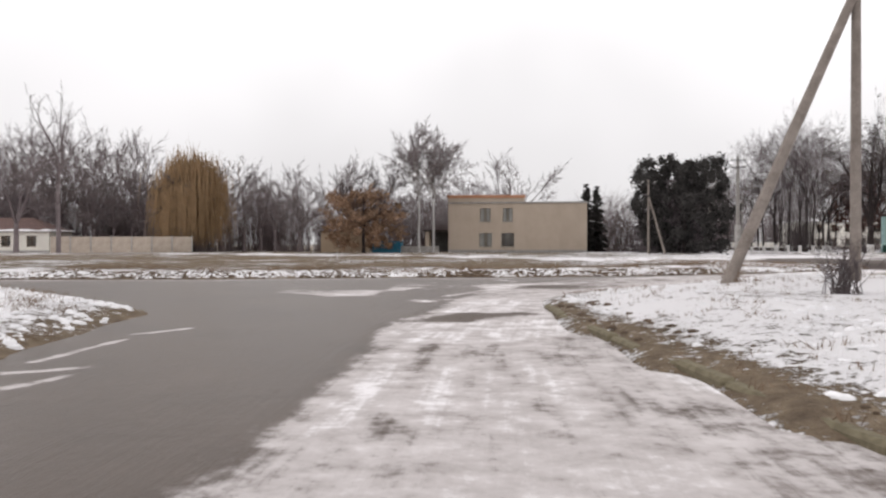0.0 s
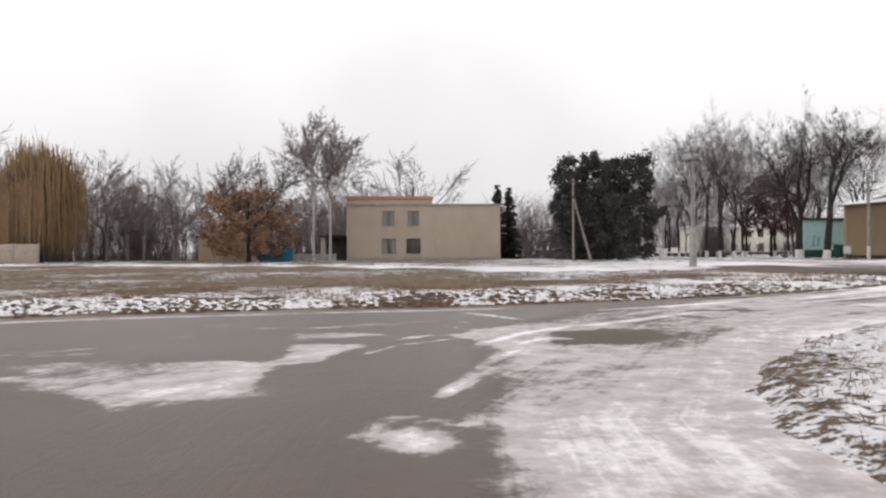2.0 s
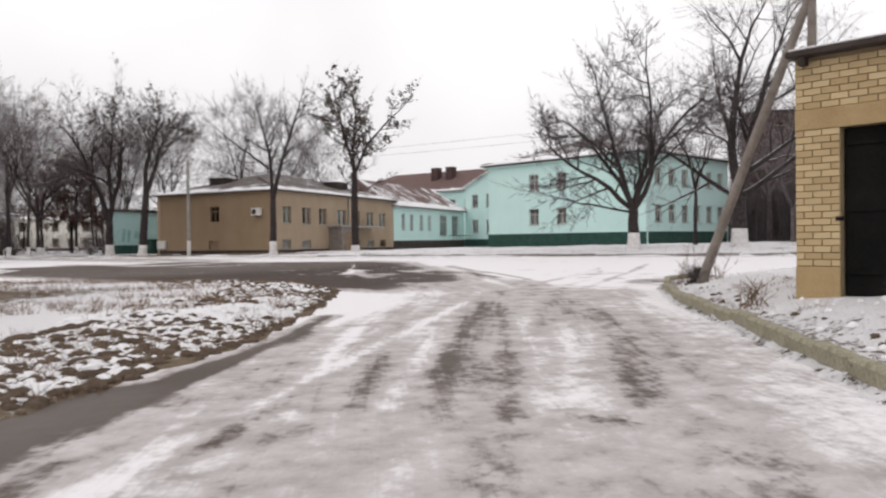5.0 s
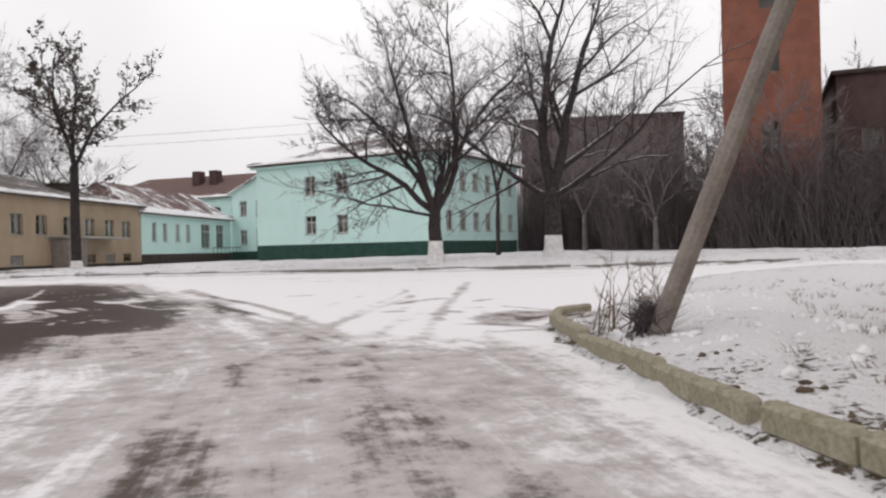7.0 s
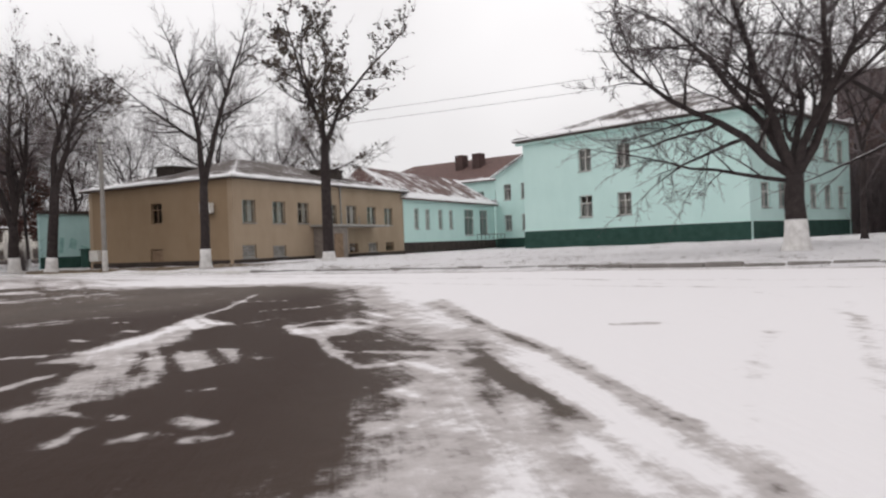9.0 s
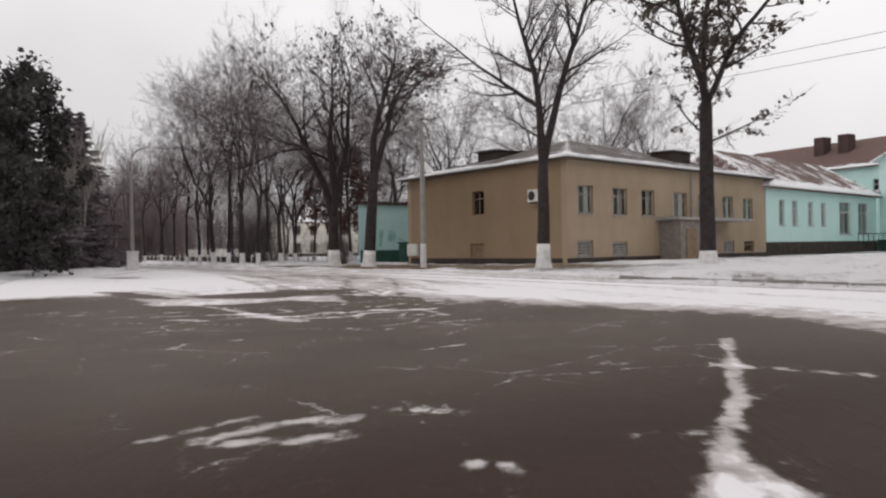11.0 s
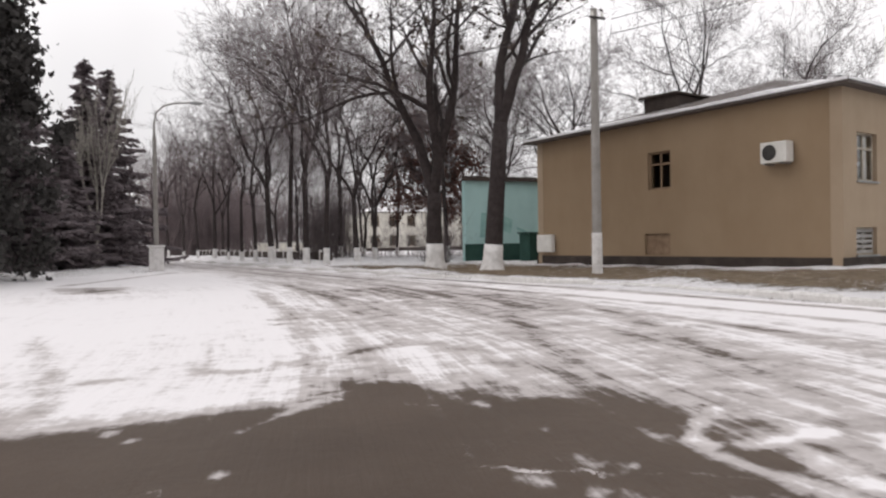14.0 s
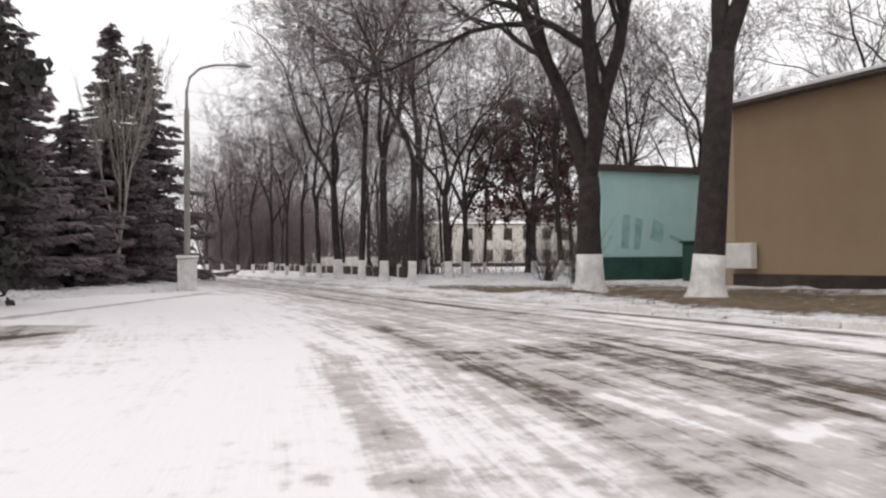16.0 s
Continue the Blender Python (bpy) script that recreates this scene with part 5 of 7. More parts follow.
put_on(part("rail", boxed(13.4, 21.9, -1.81, -1.75, 1.9, 1.97), M_DARKSTEEL, porch), ANNEX[0], annex_ang)

# tall mint wing with a gable, and the long red-brown roof behind the annex
LONG = [(107.0, 120.0), (107.0, 70.0), (121.0, 70.0), (121.0, 120.0)]
longhouse = block("mint_school_block", "long mint school block with a red-brown roof", LONG, 0.3, 9.2, (M_MINT,) * 4, {0: [(3 + 3.0 * k, 6.0, 1.2, 1.8) for k in range(15)]}, plinth=(1.4, M_GREENPLINTH))
hip_roof(longhouse, LONG, 9.2, 3.9, 0.5, M_REDROOF, -0.02, 0.3)
for y in (98.0, 101.0):
    part("chimney", boxed(110.6, 112.0, y, y + 1.3, 11.2, 13.5, bevel=0.04), M_BROWNBRICK, longhouse, "dark brick chimney")
GABLE = [(100.6, 88.4), (99.4, 73.0), (106.4, 72.4), (106.9, 87.9)]
gable_ops = [(1.2 + k * 2.6, z, 1.1, 1.9, "net") for k in range(5) for z in (2.3, 6.0)]
gable = block("mint_wing", "two-storey mint wing with a gable end", GABLE, 0.3, 9.2, (M_MINT,) * 4, {0: gable_ops}, plinth=(1.4, M_GREENPLINTH))
bm = bmesh.new()
for x0, x1 in ((0.0, 0.4),):
    vs = [[bm.verts.new(p) for p in ((0, y, 9.2), (15.45, y, 9.2), (7.7, y, 12.6))] for y in (0.0, 0.4)]
    bm.faces.new(vs[0])
    bm.faces.new(vs[1][::-1])
    for i in range(3):
        bm.faces.new((vs[0][i], vs[1][i], vs[1][(i + 1) % 3], vs[0][(i + 1) % 3]))
put_on(part("gable_wall", bm, M_MINT, gable), GABLE[0], math.atan2(73.0 - 88.4, 99.4 - 100.6))
verts, faces, drift = [], [], []
c0, c1, c2, c3 = (np.array([*q, 9.1]) for q in GABLE)
r0, r1 = (c0 + c1) / 2 + np.array([-0.5, 0, 3.55]), (c2 + c3) / 2 + np.array([2.0, 0, 3.55])
roof_patch(verts, faces, drift, (c3 + (2.0, 0.6, -0.2), c0 + (-0.5, 0.6, -0.2), r0, r1), 10, 6, lambda s, t: 0.15 + 0.3 * math.exp(-t / 0.1))
roof_patch(verts, faces, drift, (c1 + (-0.5, -0.6, -0.2), c2 + (2.0, -0.6, -0.2), r1, r0), 10, 6, lambda s, t: 0.1 + 0.3 * math.exp(-t / 0.1))
me = mesh_data("roof", verts, faces, M_REDROOF)
me.attributes.new("snow", "FLOAT", "POINT").data.foreach_set("value", np.array(drift, np.float32))
ob = new("roof", me)
ob.parent = gable
ob.modifiers.new("thickness", "SOLIDIFY").thickness = 0.12

# the large mint building facing the square
GREEN = [(75.93, 68.43), (73.0, 49.9), (89.2, 47.4), (92.1, 65.9)]
west_ops = [(5.5, 2.7, 1.2, 1.62, "net"), (8.9, 2.7, 1.2, 1.62, "net"), (5.5, 6.12, 1.2, 1.66, "net"), (8.9, 6.12, 1.2, 1.66, "net")]
south_ops = [(1.6 + 2.5 * k, z, 1.25, 1.65, "net") for k in range(6) for z in (2.7, 6.12)]
green = block("mint_school", "two-storey mint plastered school with a dark green plinth", GREEN, 0.0, 9.05, (M_MINT,) * 4, {0: west_ops, 1: south_ops},
              plinth=(1.82, M_GREENPLINTH), cols=2, rows=(0.64,))
hip_roof(green, GREEN, 9.05, 3.1, 0.6, M_SLATE, 0.11, 0.55, inset=8)
g_ang = math.atan2(49.9 - 68.43, 73.0 - 75.93)
put_on(part("cornice", boxed(-0.5, 19.4, -0.35, -0.01, 8.72, 8.9, bevel=0.03), M_MINT, green), GREEN[0], g_ang)

# mint wall with faded murals, north of the ochre building
MURAL = [(51.6, 99.4), (64.0, 99.6), (68.0, 107.6), (56.4, 107.4)]
# hall walls carry the tree shade in their plaster colour
mural = block("mint_hall", "low mint hall with faded shapes painted on its wall", MURAL, 0.0, 4.7, (M_MINT_SHADED,) * 4, {}, plinth=(1.15, M_GREENPLINTH))
flat_roof(mural, MURAL, 4.7, 0.25, 0.35, M_PLINTH)
m_ang = math.atan2(0.2, 12.4)
M_MURAL_DARK = surface("faded_teal_paint", (0.17, 0.31, 0.3), (0.33, 0.54, 0.5), 2.0, 14.0, 0.9, 0.2, 0.005)
for quad, material in ((((0.9, 1.5), (1.25, 1.5), (1.35, 2.9), (1.0, 2.9)), M_MURAL_DARK), (((1.5, 1.45), (1.8, 1.45), (1.95, 2.7), (1.6, 2.8)), M_MURAL_DARK),
                       (((2.3, 1.9), (2.9, 1.7), (3.0, 2.5), (2.5, 2.75)), M_MURAL_DARK),
                       (((3.3, 1.9), (4.2, 1.6), (4.25, 1.75), (3.3, 2.1)), M_MURAL_DARK)):
    bm = bmesh.new()
    lo = [bm.verts.new((x, -0.004, z)) for x, z in quad]
    hi = [bm.verts.new((x, -0.010, z)) for x, z in quad]
    bm.faces.new(hi)
    for i in range(4):
        bm.faces.new((lo[i], lo[(i + 1) % 4], hi[(i + 1) % 4], hi[i]))
    put_on(part("painted_shape", bm, material, mural), MURAL[0], m_ang)
bin_box = thing("green_utility_box", "dark green metal utility box beside the hall", "utility box", at=(54.4, 96.6, ground_z(54.4, 96.6)), turn=10)
part("body", boxed(-0.7, 0.7, -0.45, 0.45, 0.0, 1.45, bevel=0.03), M_GREENPLINTH, bin_box)
part("lid", boxed(-0.78, 0.78, -0.53, 0.53, 1.455, 1.55, bevel=0.02), M_GREENPLINTH, bin_box)

# white building far down the avenue
FAR = [(68.5, 173.0), (97.0, 169.9), (98.0, 181.9), (69.5, 185.0)]
far_ops = [(1.5 + k * 2.9, z, 1.3, 1.7) for k in range(9) for z in (0.9, 3.9)]
far_house = block("cream_apartment_house", "two-storey cream house behind the avenue trees", FAR, 0.0, 6.2, (M_CREAM,) * 4, {0: far_ops}, plinth=(0.7, M_PLINTH), frame_mat=M_BROWNFRAME)
hip_roof(far_house, FAR, 6.2, 1.9, 0.5, M_SLATE, 0.1, 0.3)
yard_wall = thing("yard_wall", "low whitewashed yard wall with piers and a coping", "wall", at=(46.0, 170.5, ground_z(46, 170.5)), turn=4)
part("wall_panel", boxed(0, 22.0, -0.1, 0.1, -0.2, 1.45, bevel=0.01), M_CREAM, yard_wall)
part("coping", boxed(-0.05, 22.05, -0.16, 0.16, 1.455, 1.55, bevel=0.02), M_CONCRETE, yard_wall)
for k in range(9):
    part("pier", boxed(0.1 + 2.68 * k, 0.46 + 2.68 * k, -0.2, -0.104, -0.2, 1.45, bevel=0.01), M_WHITEWASH, yard_wall)

# beige two-storey building across the field
BEIGE = [(-3.2, 104.6), (15.5, 103.9), (15.9, 116.0), (-2.8, 116.6)]
b_ops = [(4.2, 0.9, 1.8, 1.9, "curtain"), (7.2, 0.9, 1.8, 1.9), (4.3, 4.35, 1.5, 1.8, "curtain"), (7.4, 4.35, 1.4, 1.8, "curtain")]
beige = block("beige_building", "two-storey beige panel building with a flat roof", BEIGE, 0.0, 6.8, (M_BEIGE,) * 4, {0: b_ops}, plinth=(0.5, M_CONCRETE), frame_mat=M_DULLFRAME)
flat_roof(beige, BEIGE, 6.8, 0.2, 0.12, M_CONCRETE)
part("parapet", boxed(-3.2, 7.2, 104.5, 105.0, 7.004, 7.55, bevel=0.03), M_BEIGE, beige)
part("coping", boxed(-3.3, 7.3, 104.4, 105.1, 7.554, 7.95, bevel=0.03), M_ORANGE, beige, "orange-brown brick coping")
part("low_wall", boxed(-9.4, -4.3, 101.9, 102.2, 0.0, 1.0, bevel=0.03), M_CONCRETE, beige, "low grey concrete wall before the porch")
part("porch_roof", boxed(-6.4, -3.25, 102.6, 106.4, 2.95, 3.15, bevel=0.02), M_PLINTH, beige)
part("porch_wall", boxed(-6.2, -5.7, 103.0, 106.0, 0.0, 2.945, bevel=0.02), M_BEIGE, beige)
# dark sheet imitates the shaded opening of the porch
part("porch_back", boxed(-5.69, -3.22, 105.6, 106.0, 0.0, 2.945), M_DARKROOM, beige)
cont = thing("blue_container", "small blue painted metal container beside the beige building", "container")
part("body", boxed(-13.2, -9.4, 101.5, 104.0, 0.0, 1.6, bevel=0.03), M_BLUE, cont)
part("lid", boxed(-13.3, -9.3, 101.4, 104.1, 1.604, 1.7, bevel=0.02), M_BLUE, cont)
SHED = [(-20.5, 103.0), (-14.5, 103.4), (-14.7, 108.0), (-20.7, 107.6)]
shed = block("small_shed", "small pale ochre shed under bare trees", SHED, 0.0, 2.9, (M_TAN,) * 4, {0: [(2.2, 1.0, 1.0, 1.0)]})
flat_roof(shed, SHED, 2.9, 0.18, 0.3, M_SLATE)

# red brick tower and brown blocks to the east
TOWER = [(76.9, 28.3), (76.3, 21.7), (83.0, 21.1), (83.6, 27.7)]
tower = block("brick_tower", "tall red brick tower with narrow dark windows", TOWER, 0.0, 26.0, (M_REDBRICK,) * 4,
              {0: [(2.6, z, 1.35, 2.5) for z in (2.4, 7.4, 13.5, 18.2)]}, frame_mat=M_BROWNFRAME, cols=2, rows=(0.5,), category="tower")
flat_roof(tower, TOWER, 26.0, 0.4, 0.3, M_BROWNBRICK)
LOWB = [(78.4, 20.5), (77.6, 6.0), (92.0, 5.4), (92.6, 19.9)]
lowb = block("brown_brick_building", "brown brick building beside the tower", LOWB, 0.0, 13.2, (M_BROWNBRICK,) * 4,
             {0: [(1.6 + 2.6 * k, z, 1.4, 1.6) for k in range(5) for z in (1.2, 4.4, 7.6)]}, frame_mat=M_BROWNFRAME)
flat_roof(lowb, LOWB, 13.2, 0.3, 0.3, M_PLINTH)
FLATS = [(122.5, 55.0), (125.5, 33.0), (140.0, 35.0), (137.0, 57.0)]
flats = block("apartment_block", "dark brown brick apartment block behind bare trees", FLATS, 0.0, 18.8, (M_BROWNBRICK,) * 4,
              {0: [(1.5 + 2.9 * k, 1.2 + 2.95 * s, 1.5, 1.5) for k in range(7) for s in range(6)]}, frame_mat=M_BROWNFRAME)
flat_roof(flats, FLATS, 18.8, 0.35, 0.2, M_PLINTH)

# ---------------------------------------------------------------- garage of sand-lime brick
GAR_AT, GAR_TURN = (19.38, 26.51), math.degrees(math.atan2(-0.985, -0.172))
GZ = 0.40
garage = thing("brick_garage", "yellow sand-lime brick garage with a dark steel gate", "garage", at=(GAR_AT[0], GAR_AT[1], 0), turn=GAR_TURN)
door_x0, door_x1, door_z = 0.62, 3.7, GZ + 2.36
GL, GH = 5.0, GZ + 3.42
part("core_wall", wall_mesh(GL, GZ - 0.4, GH, 0.28, [(door_x0, door_x1, GZ - 0.3, door_z)]), M_MORTAR, garage).matrix_basis = pose(0, 0.03, 0)
part("side_wall", boxed(0.02, 0.3, 0.315, 6.0, GZ - 0.4, GH, bevel=0.01), M_MORTAR, garage)
part("far_wall", boxed(GL - 0.3, GL - 0.02, 0.315, 6.0, GZ - 0.4, GH, bevel=0.01), M_MORTAR, garage)
part("back_wall", boxed(0.02, GL - 0.02, 6.004, 6.3, GZ - 0.4, GH, bevel=0.01), M_MORTAR, garage)
part("lintel", boxed(0.0, GL, -0.012, 0.026, door_z, door_z + 0.30, bevel=0.006), M_LINTEL, garage, "smooth ochre lintel beam")
bm = bmesh.new()
box(bm, -0.07, GL + 0.35, -0.2, 6.6, GH + 0.0, GH + 0.09, bevel=0.015)
roof_slab = part("roof_slab", bm, M_PLINTH, garage, "projecting dark roof edge")
for x in (0.1, 1.3, 2.5, 3.7, 4.8):
    part("rafter_end", boxed(x, x + 0.1, -0.16, 0.0, GH - 0.12, GH - 0.004), M_PLINTH, garage)
part("roof_snow", boxed(-0.03, GL + 0.3, -0.17, 6.5, GH + 0.094, GH + 0.125, bevel=0.012), M_ROOFSNOW, garage)
gate = part("gate", boxed(door_x0 + 0.03, (door_x0 + door_x1) / 2 - 0.01, 0.14, 0.18, GZ - 0.2, door_z - 0.02, bevel=0.008), M_GATE, garage, "black steel gate leaf")
for zz in (0.25, 1.15, 2.1):
    part("gate_rib", boxed(door_x0 + 0.06, (door_x0 + door_x1) / 2 - 0.05, 0.11, 0.137, GZ + zz, GZ + zz + 0.06), M_GATE, gate)
gate2 = part("gate", boxed((door_x0 + door_x1) / 2 + 0.01, door_x1 - 0.03, 0.14, 0.18, GZ - 0.2, door_z - 0.02, bevel=0.008), M_GATE, garage, "black steel gate leaf")
for zz in (0.25, 1.15, 2.1):
    part("gate_rib", boxed((door_x0 + door_x1) / 2 + 0.05, door_x1 - 0.06, 0.11, 0.137, GZ + zz, GZ + zz + 0.06), M_GATE, gate2)
part("hinge", boxed(door_x0 - 0.05, door_x0 + 0.05, -0.03, 0.02, GZ + 1.02, GZ + 1.08, bevel=0.006), M_GATE, garage)


# ---------------------------------------------------------------- trees
class Wood:
    """Gathers tubes, twigs and leaves into one mesh."""

    def __init__(self):
        self.v, self.f = [], []

    def tube(self, pts, radii, sides):
        k = len(self.v)
        n = len(pts)
        turns = RINGS[sides]
        for i in range(n):
            d = (pts[min(i + 1, n - 1)] - pts[max(i - 1, 0)]).normalized()
            a = d.cross(SIDE_A if abs(d.y) < 0.9 else SIDE_B).normalized()
            b = d.cross(a)
            r = radii[i]
            for c, s in turns:
                self.v.append(pts[i] + (r * c) * a + (r * s) * b)
        for i in range(n - 1):
            for s in range(sides):
                t = (s + 1) % sides
                self.f.append((k + i * sides + s, k + i * sides + t, k + (i + 1) * sides + t, k + (i + 1) * sides + s))
        self.f.append(tuple(k + (n - 1) * sides + s for s in range(sides)))

    def spike(self, p, q, r):
        """A thin three-sided twig from p to a point at q."""
        d = q - p
        a = d.cross(SIDE_C).normalized() * r
        b = d.cross(a).normalized() * r
        k = len(self.v)
        self.v += [p + a, p - 0.5 * a + 0.87 * b, p - 0.5 * a - 0.87 * b, q]
        self.f += [(k, k + 1, k + 3), (k + 1, k + 2, k + 3), (k + 2, k, k + 3)]

    def leaf(self, p, size, rng):
        a = Vector((rng.gauss(0, 1), rng.gauss(0, 1), rng.gauss(0, 1))).normalized() * size
        b = a.cross(Vector((rng.gauss(0, 1), rng.gauss(0, 1), rng.gauss(0, 1)))).normalized() * (0.6 * size)
        k = len(self.v)
        self.v += [p - a, p + b, p + a, p - b]
        self.f.append((k, k + 1, k + 2, k + 3))

    def data(self, name, material):
        return mesh_data(name, self.v, self.f, material)


UP, SIDE_A, SIDE_B, SIDE_C = Vector((0, 0, 1)), Vector((0.31, 0.95, 0.11)), Vector((1, 0, 0)), Vector((0.3, 0.5, 0.81))
RINGS = {n: [(math.cos(2 * math.pi * s / n), math.sin(2 * math.pi * s / n)) for s in range(n)] for n in (3, 4, 5, 6, 8, 12)}


def jitter(rng, s):
    return Vector((rng.gauss(0, s), rng.gauss(0, s), rng.gauss(0, s)))


def bend_away(rng, d, angle):
    """A direction that leaves d by an angle, on a random side."""
    return math.cos(angle) * d + math.sin(angle) * d.cross(jitter(rng, 1)).normalized()


def grow(rng, wood, twig, p, d, length, r, level, style):
    last = level >= style["levels"]
    n = (7, 6, 4, 3, 2)[min(level, 4)]
    if last:
        q = p + (d + jitter(rng, 0.12)).normalized() * (0.5 * length)
        e = q + (d + jitter(rng, 0.3) + UP * style["rise"]).normalized() * (0.5 * length)
        t = max(r, style["thin"])
        if style["fine"]:
            twig.spike(p, q + 0.2 * (e - q), t)
            twig.spike(q, e, t * 0.8)
        else:
            twig.spike(p, e, t)
        return
    pts, radii = [p], [r]
    for i in range(n):
        d = (d + jitter(rng, style["wander"]) + UP * (style["rise"] * (0.5 if level < 2 else 1.0))).normalized()
        p = p + d * (length / n)
        pts.append(p)
        radii.append(max(r * (1 - (0.72 if level < 3 else 0.75) * (i + 1) / n), 0.006))
    if level <= 2:
        wood.tube(pts, radii, (8, 5, 4)[level] if style["fine"] else (5, 4, 3)[level])
    else:
        twig.tube(pts, radii, 3)
    count = style["kids"][level]
    for c in range(count):
        f = (c + rng.uniform(0.15, 0.85)) / count
        f = style["bare"] + f * (1 - style["bare"]) if level == 0 else 0.18 + 0.82 * f
        at = f * n
        i = min(int(at), n - 1)
        step = pts[i + 1] - pts[i]
        kid = (bend_away(rng, step.normalized(), radians(rng.uniform(*style["angle"]))) + UP * style["lift"]).normalized()
        rr = radii[i] * rng.uniform(0.42, 0.66)
        grow(rng, wood, twig, pts[i] + step * (at - i), kid, length * rng.uniform(*style["ratio"]) * (1.15 - 0.45 * f), max(rr, 0.006), level + 1, style)
    grow(rng, wood, twig, pts[-1], d, length * (0.55 if level else 0.26), max(radii[-1], 0.006), level + 1, style)


STYLE = dict(levels=4, wander=0.12, rise=0.03, thin=0.0095, kids=(6, 7, 6, 5), bare=0.35, angle=(30, 64), lift=0.06, ratio=(0.42, 0.66), fine=True)


def bare_tree(seed, trunk_h, trunk_r, leaders, leader_len, spread, white=1.0, style=STYLE, lean=0.0, pods=0, label="", name="bare_tree",
              bark=None, twig_mat=None, limbs=(), forks=()):
    """A leafless tree: a trunk that forks into leaders, limbs and fine twigs. leaders: how many; spread: degrees off the upright."""
    rng = random.Random(seed)
    tree = thing(name, label or "bare deciduous tree with a whitewashed trunk base", "tree")
    wood, twig = Wood(), Wood()
    top = Vector((lean * trunk_h, 0.3 * lean * trunk_h, trunk_h))
    hs = [-0.25, 0.0, 0.12, 0.3, 0.6, 1.0, 0.35 * trunk_h + 0.8, 0.7 * trunk_h + 0.4, trunk_h]
    hs = sorted(h for h in hs if h <= trunk_h)
    pts = [Vector((top.x * h / trunk_h, top.y * h / trunk_h, h)) + Vector((rng.gauss(0, 0.025), rng.gauss(0, 0.025), 0)) * (1.0 < h < trunk_h) for h in hs]
    radii = [trunk_r * (1.0 + 0.38 * math.exp(-max(h, 0) / 0.22) - 0.22 * max(h, 0) / trunk_h) for h in hs]
    wood.tube(pts, radii, 12)
    for c in range(leaders):
        az = 2 * math.pi * (c + rng.uniform(-0.25, 0.25)) / leaders + seed
        tilt = radians(spread * rng.uniform(0.65, 1.25))
        if forks:
            az, tilt = radians(forks[c][0]), radians(forks[c][1])
        d = Vector((math.sin(tilt) * math.cos(az), math.sin(tilt) * math.sin(az), math.cos(tilt)))
        grow(rng, wood, twig, top - UP * (0.15 * rng.random()), d, leader_len * rng.uniform(0.82, 1.12), trunk_r * ((0.66 if leaders < 4 else 0.45) if forks else 0.78 if leaders < 3 else 0.55), 0, style)
    for h, az, tilt, length, r in limbs:
        a, t = radians(az), radians(tilt)
        d = Vector((math.sin(t) * math.cos(a), math.sin(t) * math.sin(a), math.cos(t)))
        grow(rng, wood, twig, top * (h / trunk_h), d, length, r, 1, style)
    smooth(part_data("trunk", wood.data("trunk", bark or M_BARK), tree))
    part_data("crown", twig.data("crown", twig_mat or M_TWIG), tree, "dense leafless twigs")
    if pods:
        pod = Wood()
        for _ in range(pods):
            at = twig.v[rng.randrange(len(twig.v))]
            for _ in range(3):
                pod.leaf(at + jitter(rng, 0.09), rng.uniform(0.07, 0.15), rng)
        part_data("seed_crown", pod.data("seed_crown", M_POD), tree, "dry brown seed clusters")
    if white:
        wash = Wood()
        zs = [-0.05] + [h for h in hs if 0 <= h < white - 0.08] + [white]
        ps = [Vector((top.x * z / trunk_h, top.y * z / trunk_h, z)) for z in zs]
        rs = [float(np.interp(z, hs, radii)) + 0.014 for z in zs]
        wash.tube(ps, rs, 12)
        smooth(part_data("whitewash", wash.data("whitewash", M_WHITEWASH), tree, "flaking whitewash band"))
    return tree


def stand(tree, x, y, turn=0.0, size=1.0):
    tree.matrix_basis = pose(x, y, ground_z(x, y), 0, 0, turn) @ Matrix.Scale(size, 4)
    return tree


def again(tree, x, y, turn=0.0, size=1.0):
    return copy_thing(tree, pose(x, y, ground_z(x, y), 0, 0, turn) @ Matrix.Scale(size / tree.scale[0], 4))


TALL = dict(STYLE, kids=(7, 7, 6, 6), bare=0.25, angle=(22, 50), wander=0.09, rise=0.05)
WIDE = dict(STYLE, kids=(7, 7, 7, 6), bare=0.18, angle=(30, 62), lift=0.05, rise=0.015)
NARROW = dict(STYLE, kids=(8, 6, 5, 4), bare=0.2, angle=(30, 60), ratio=(0.24, 0.42), lift=0.25, rise=0.06)
DISTANT = dict(STYLE, levels=3, kids=(5, 6, 7), thin=0.034, bare=0.1, fine=False, angle=(25, 60))

stand(bare_tree(3, 4.2, 0.27, 2, 7.9, 5, 1.0, dict(TALL, kids=(11, 7, 6, 5), ratio=(0.28, 0.42), angle=(34, 64), bare=0.42, wander=0.06), 0.01,
                         label="tall bare tree with a curved side limb and whitewashed base",
                         limbs=((5.2, 188, 62, 2.4, 0.05), (6.4, 184, 55, 4.6, 0.1), (6.2, 20, 50, 2.6, 0.05)), forks=((175, 4), (355, 8))), 46.74, 69.2, -29)
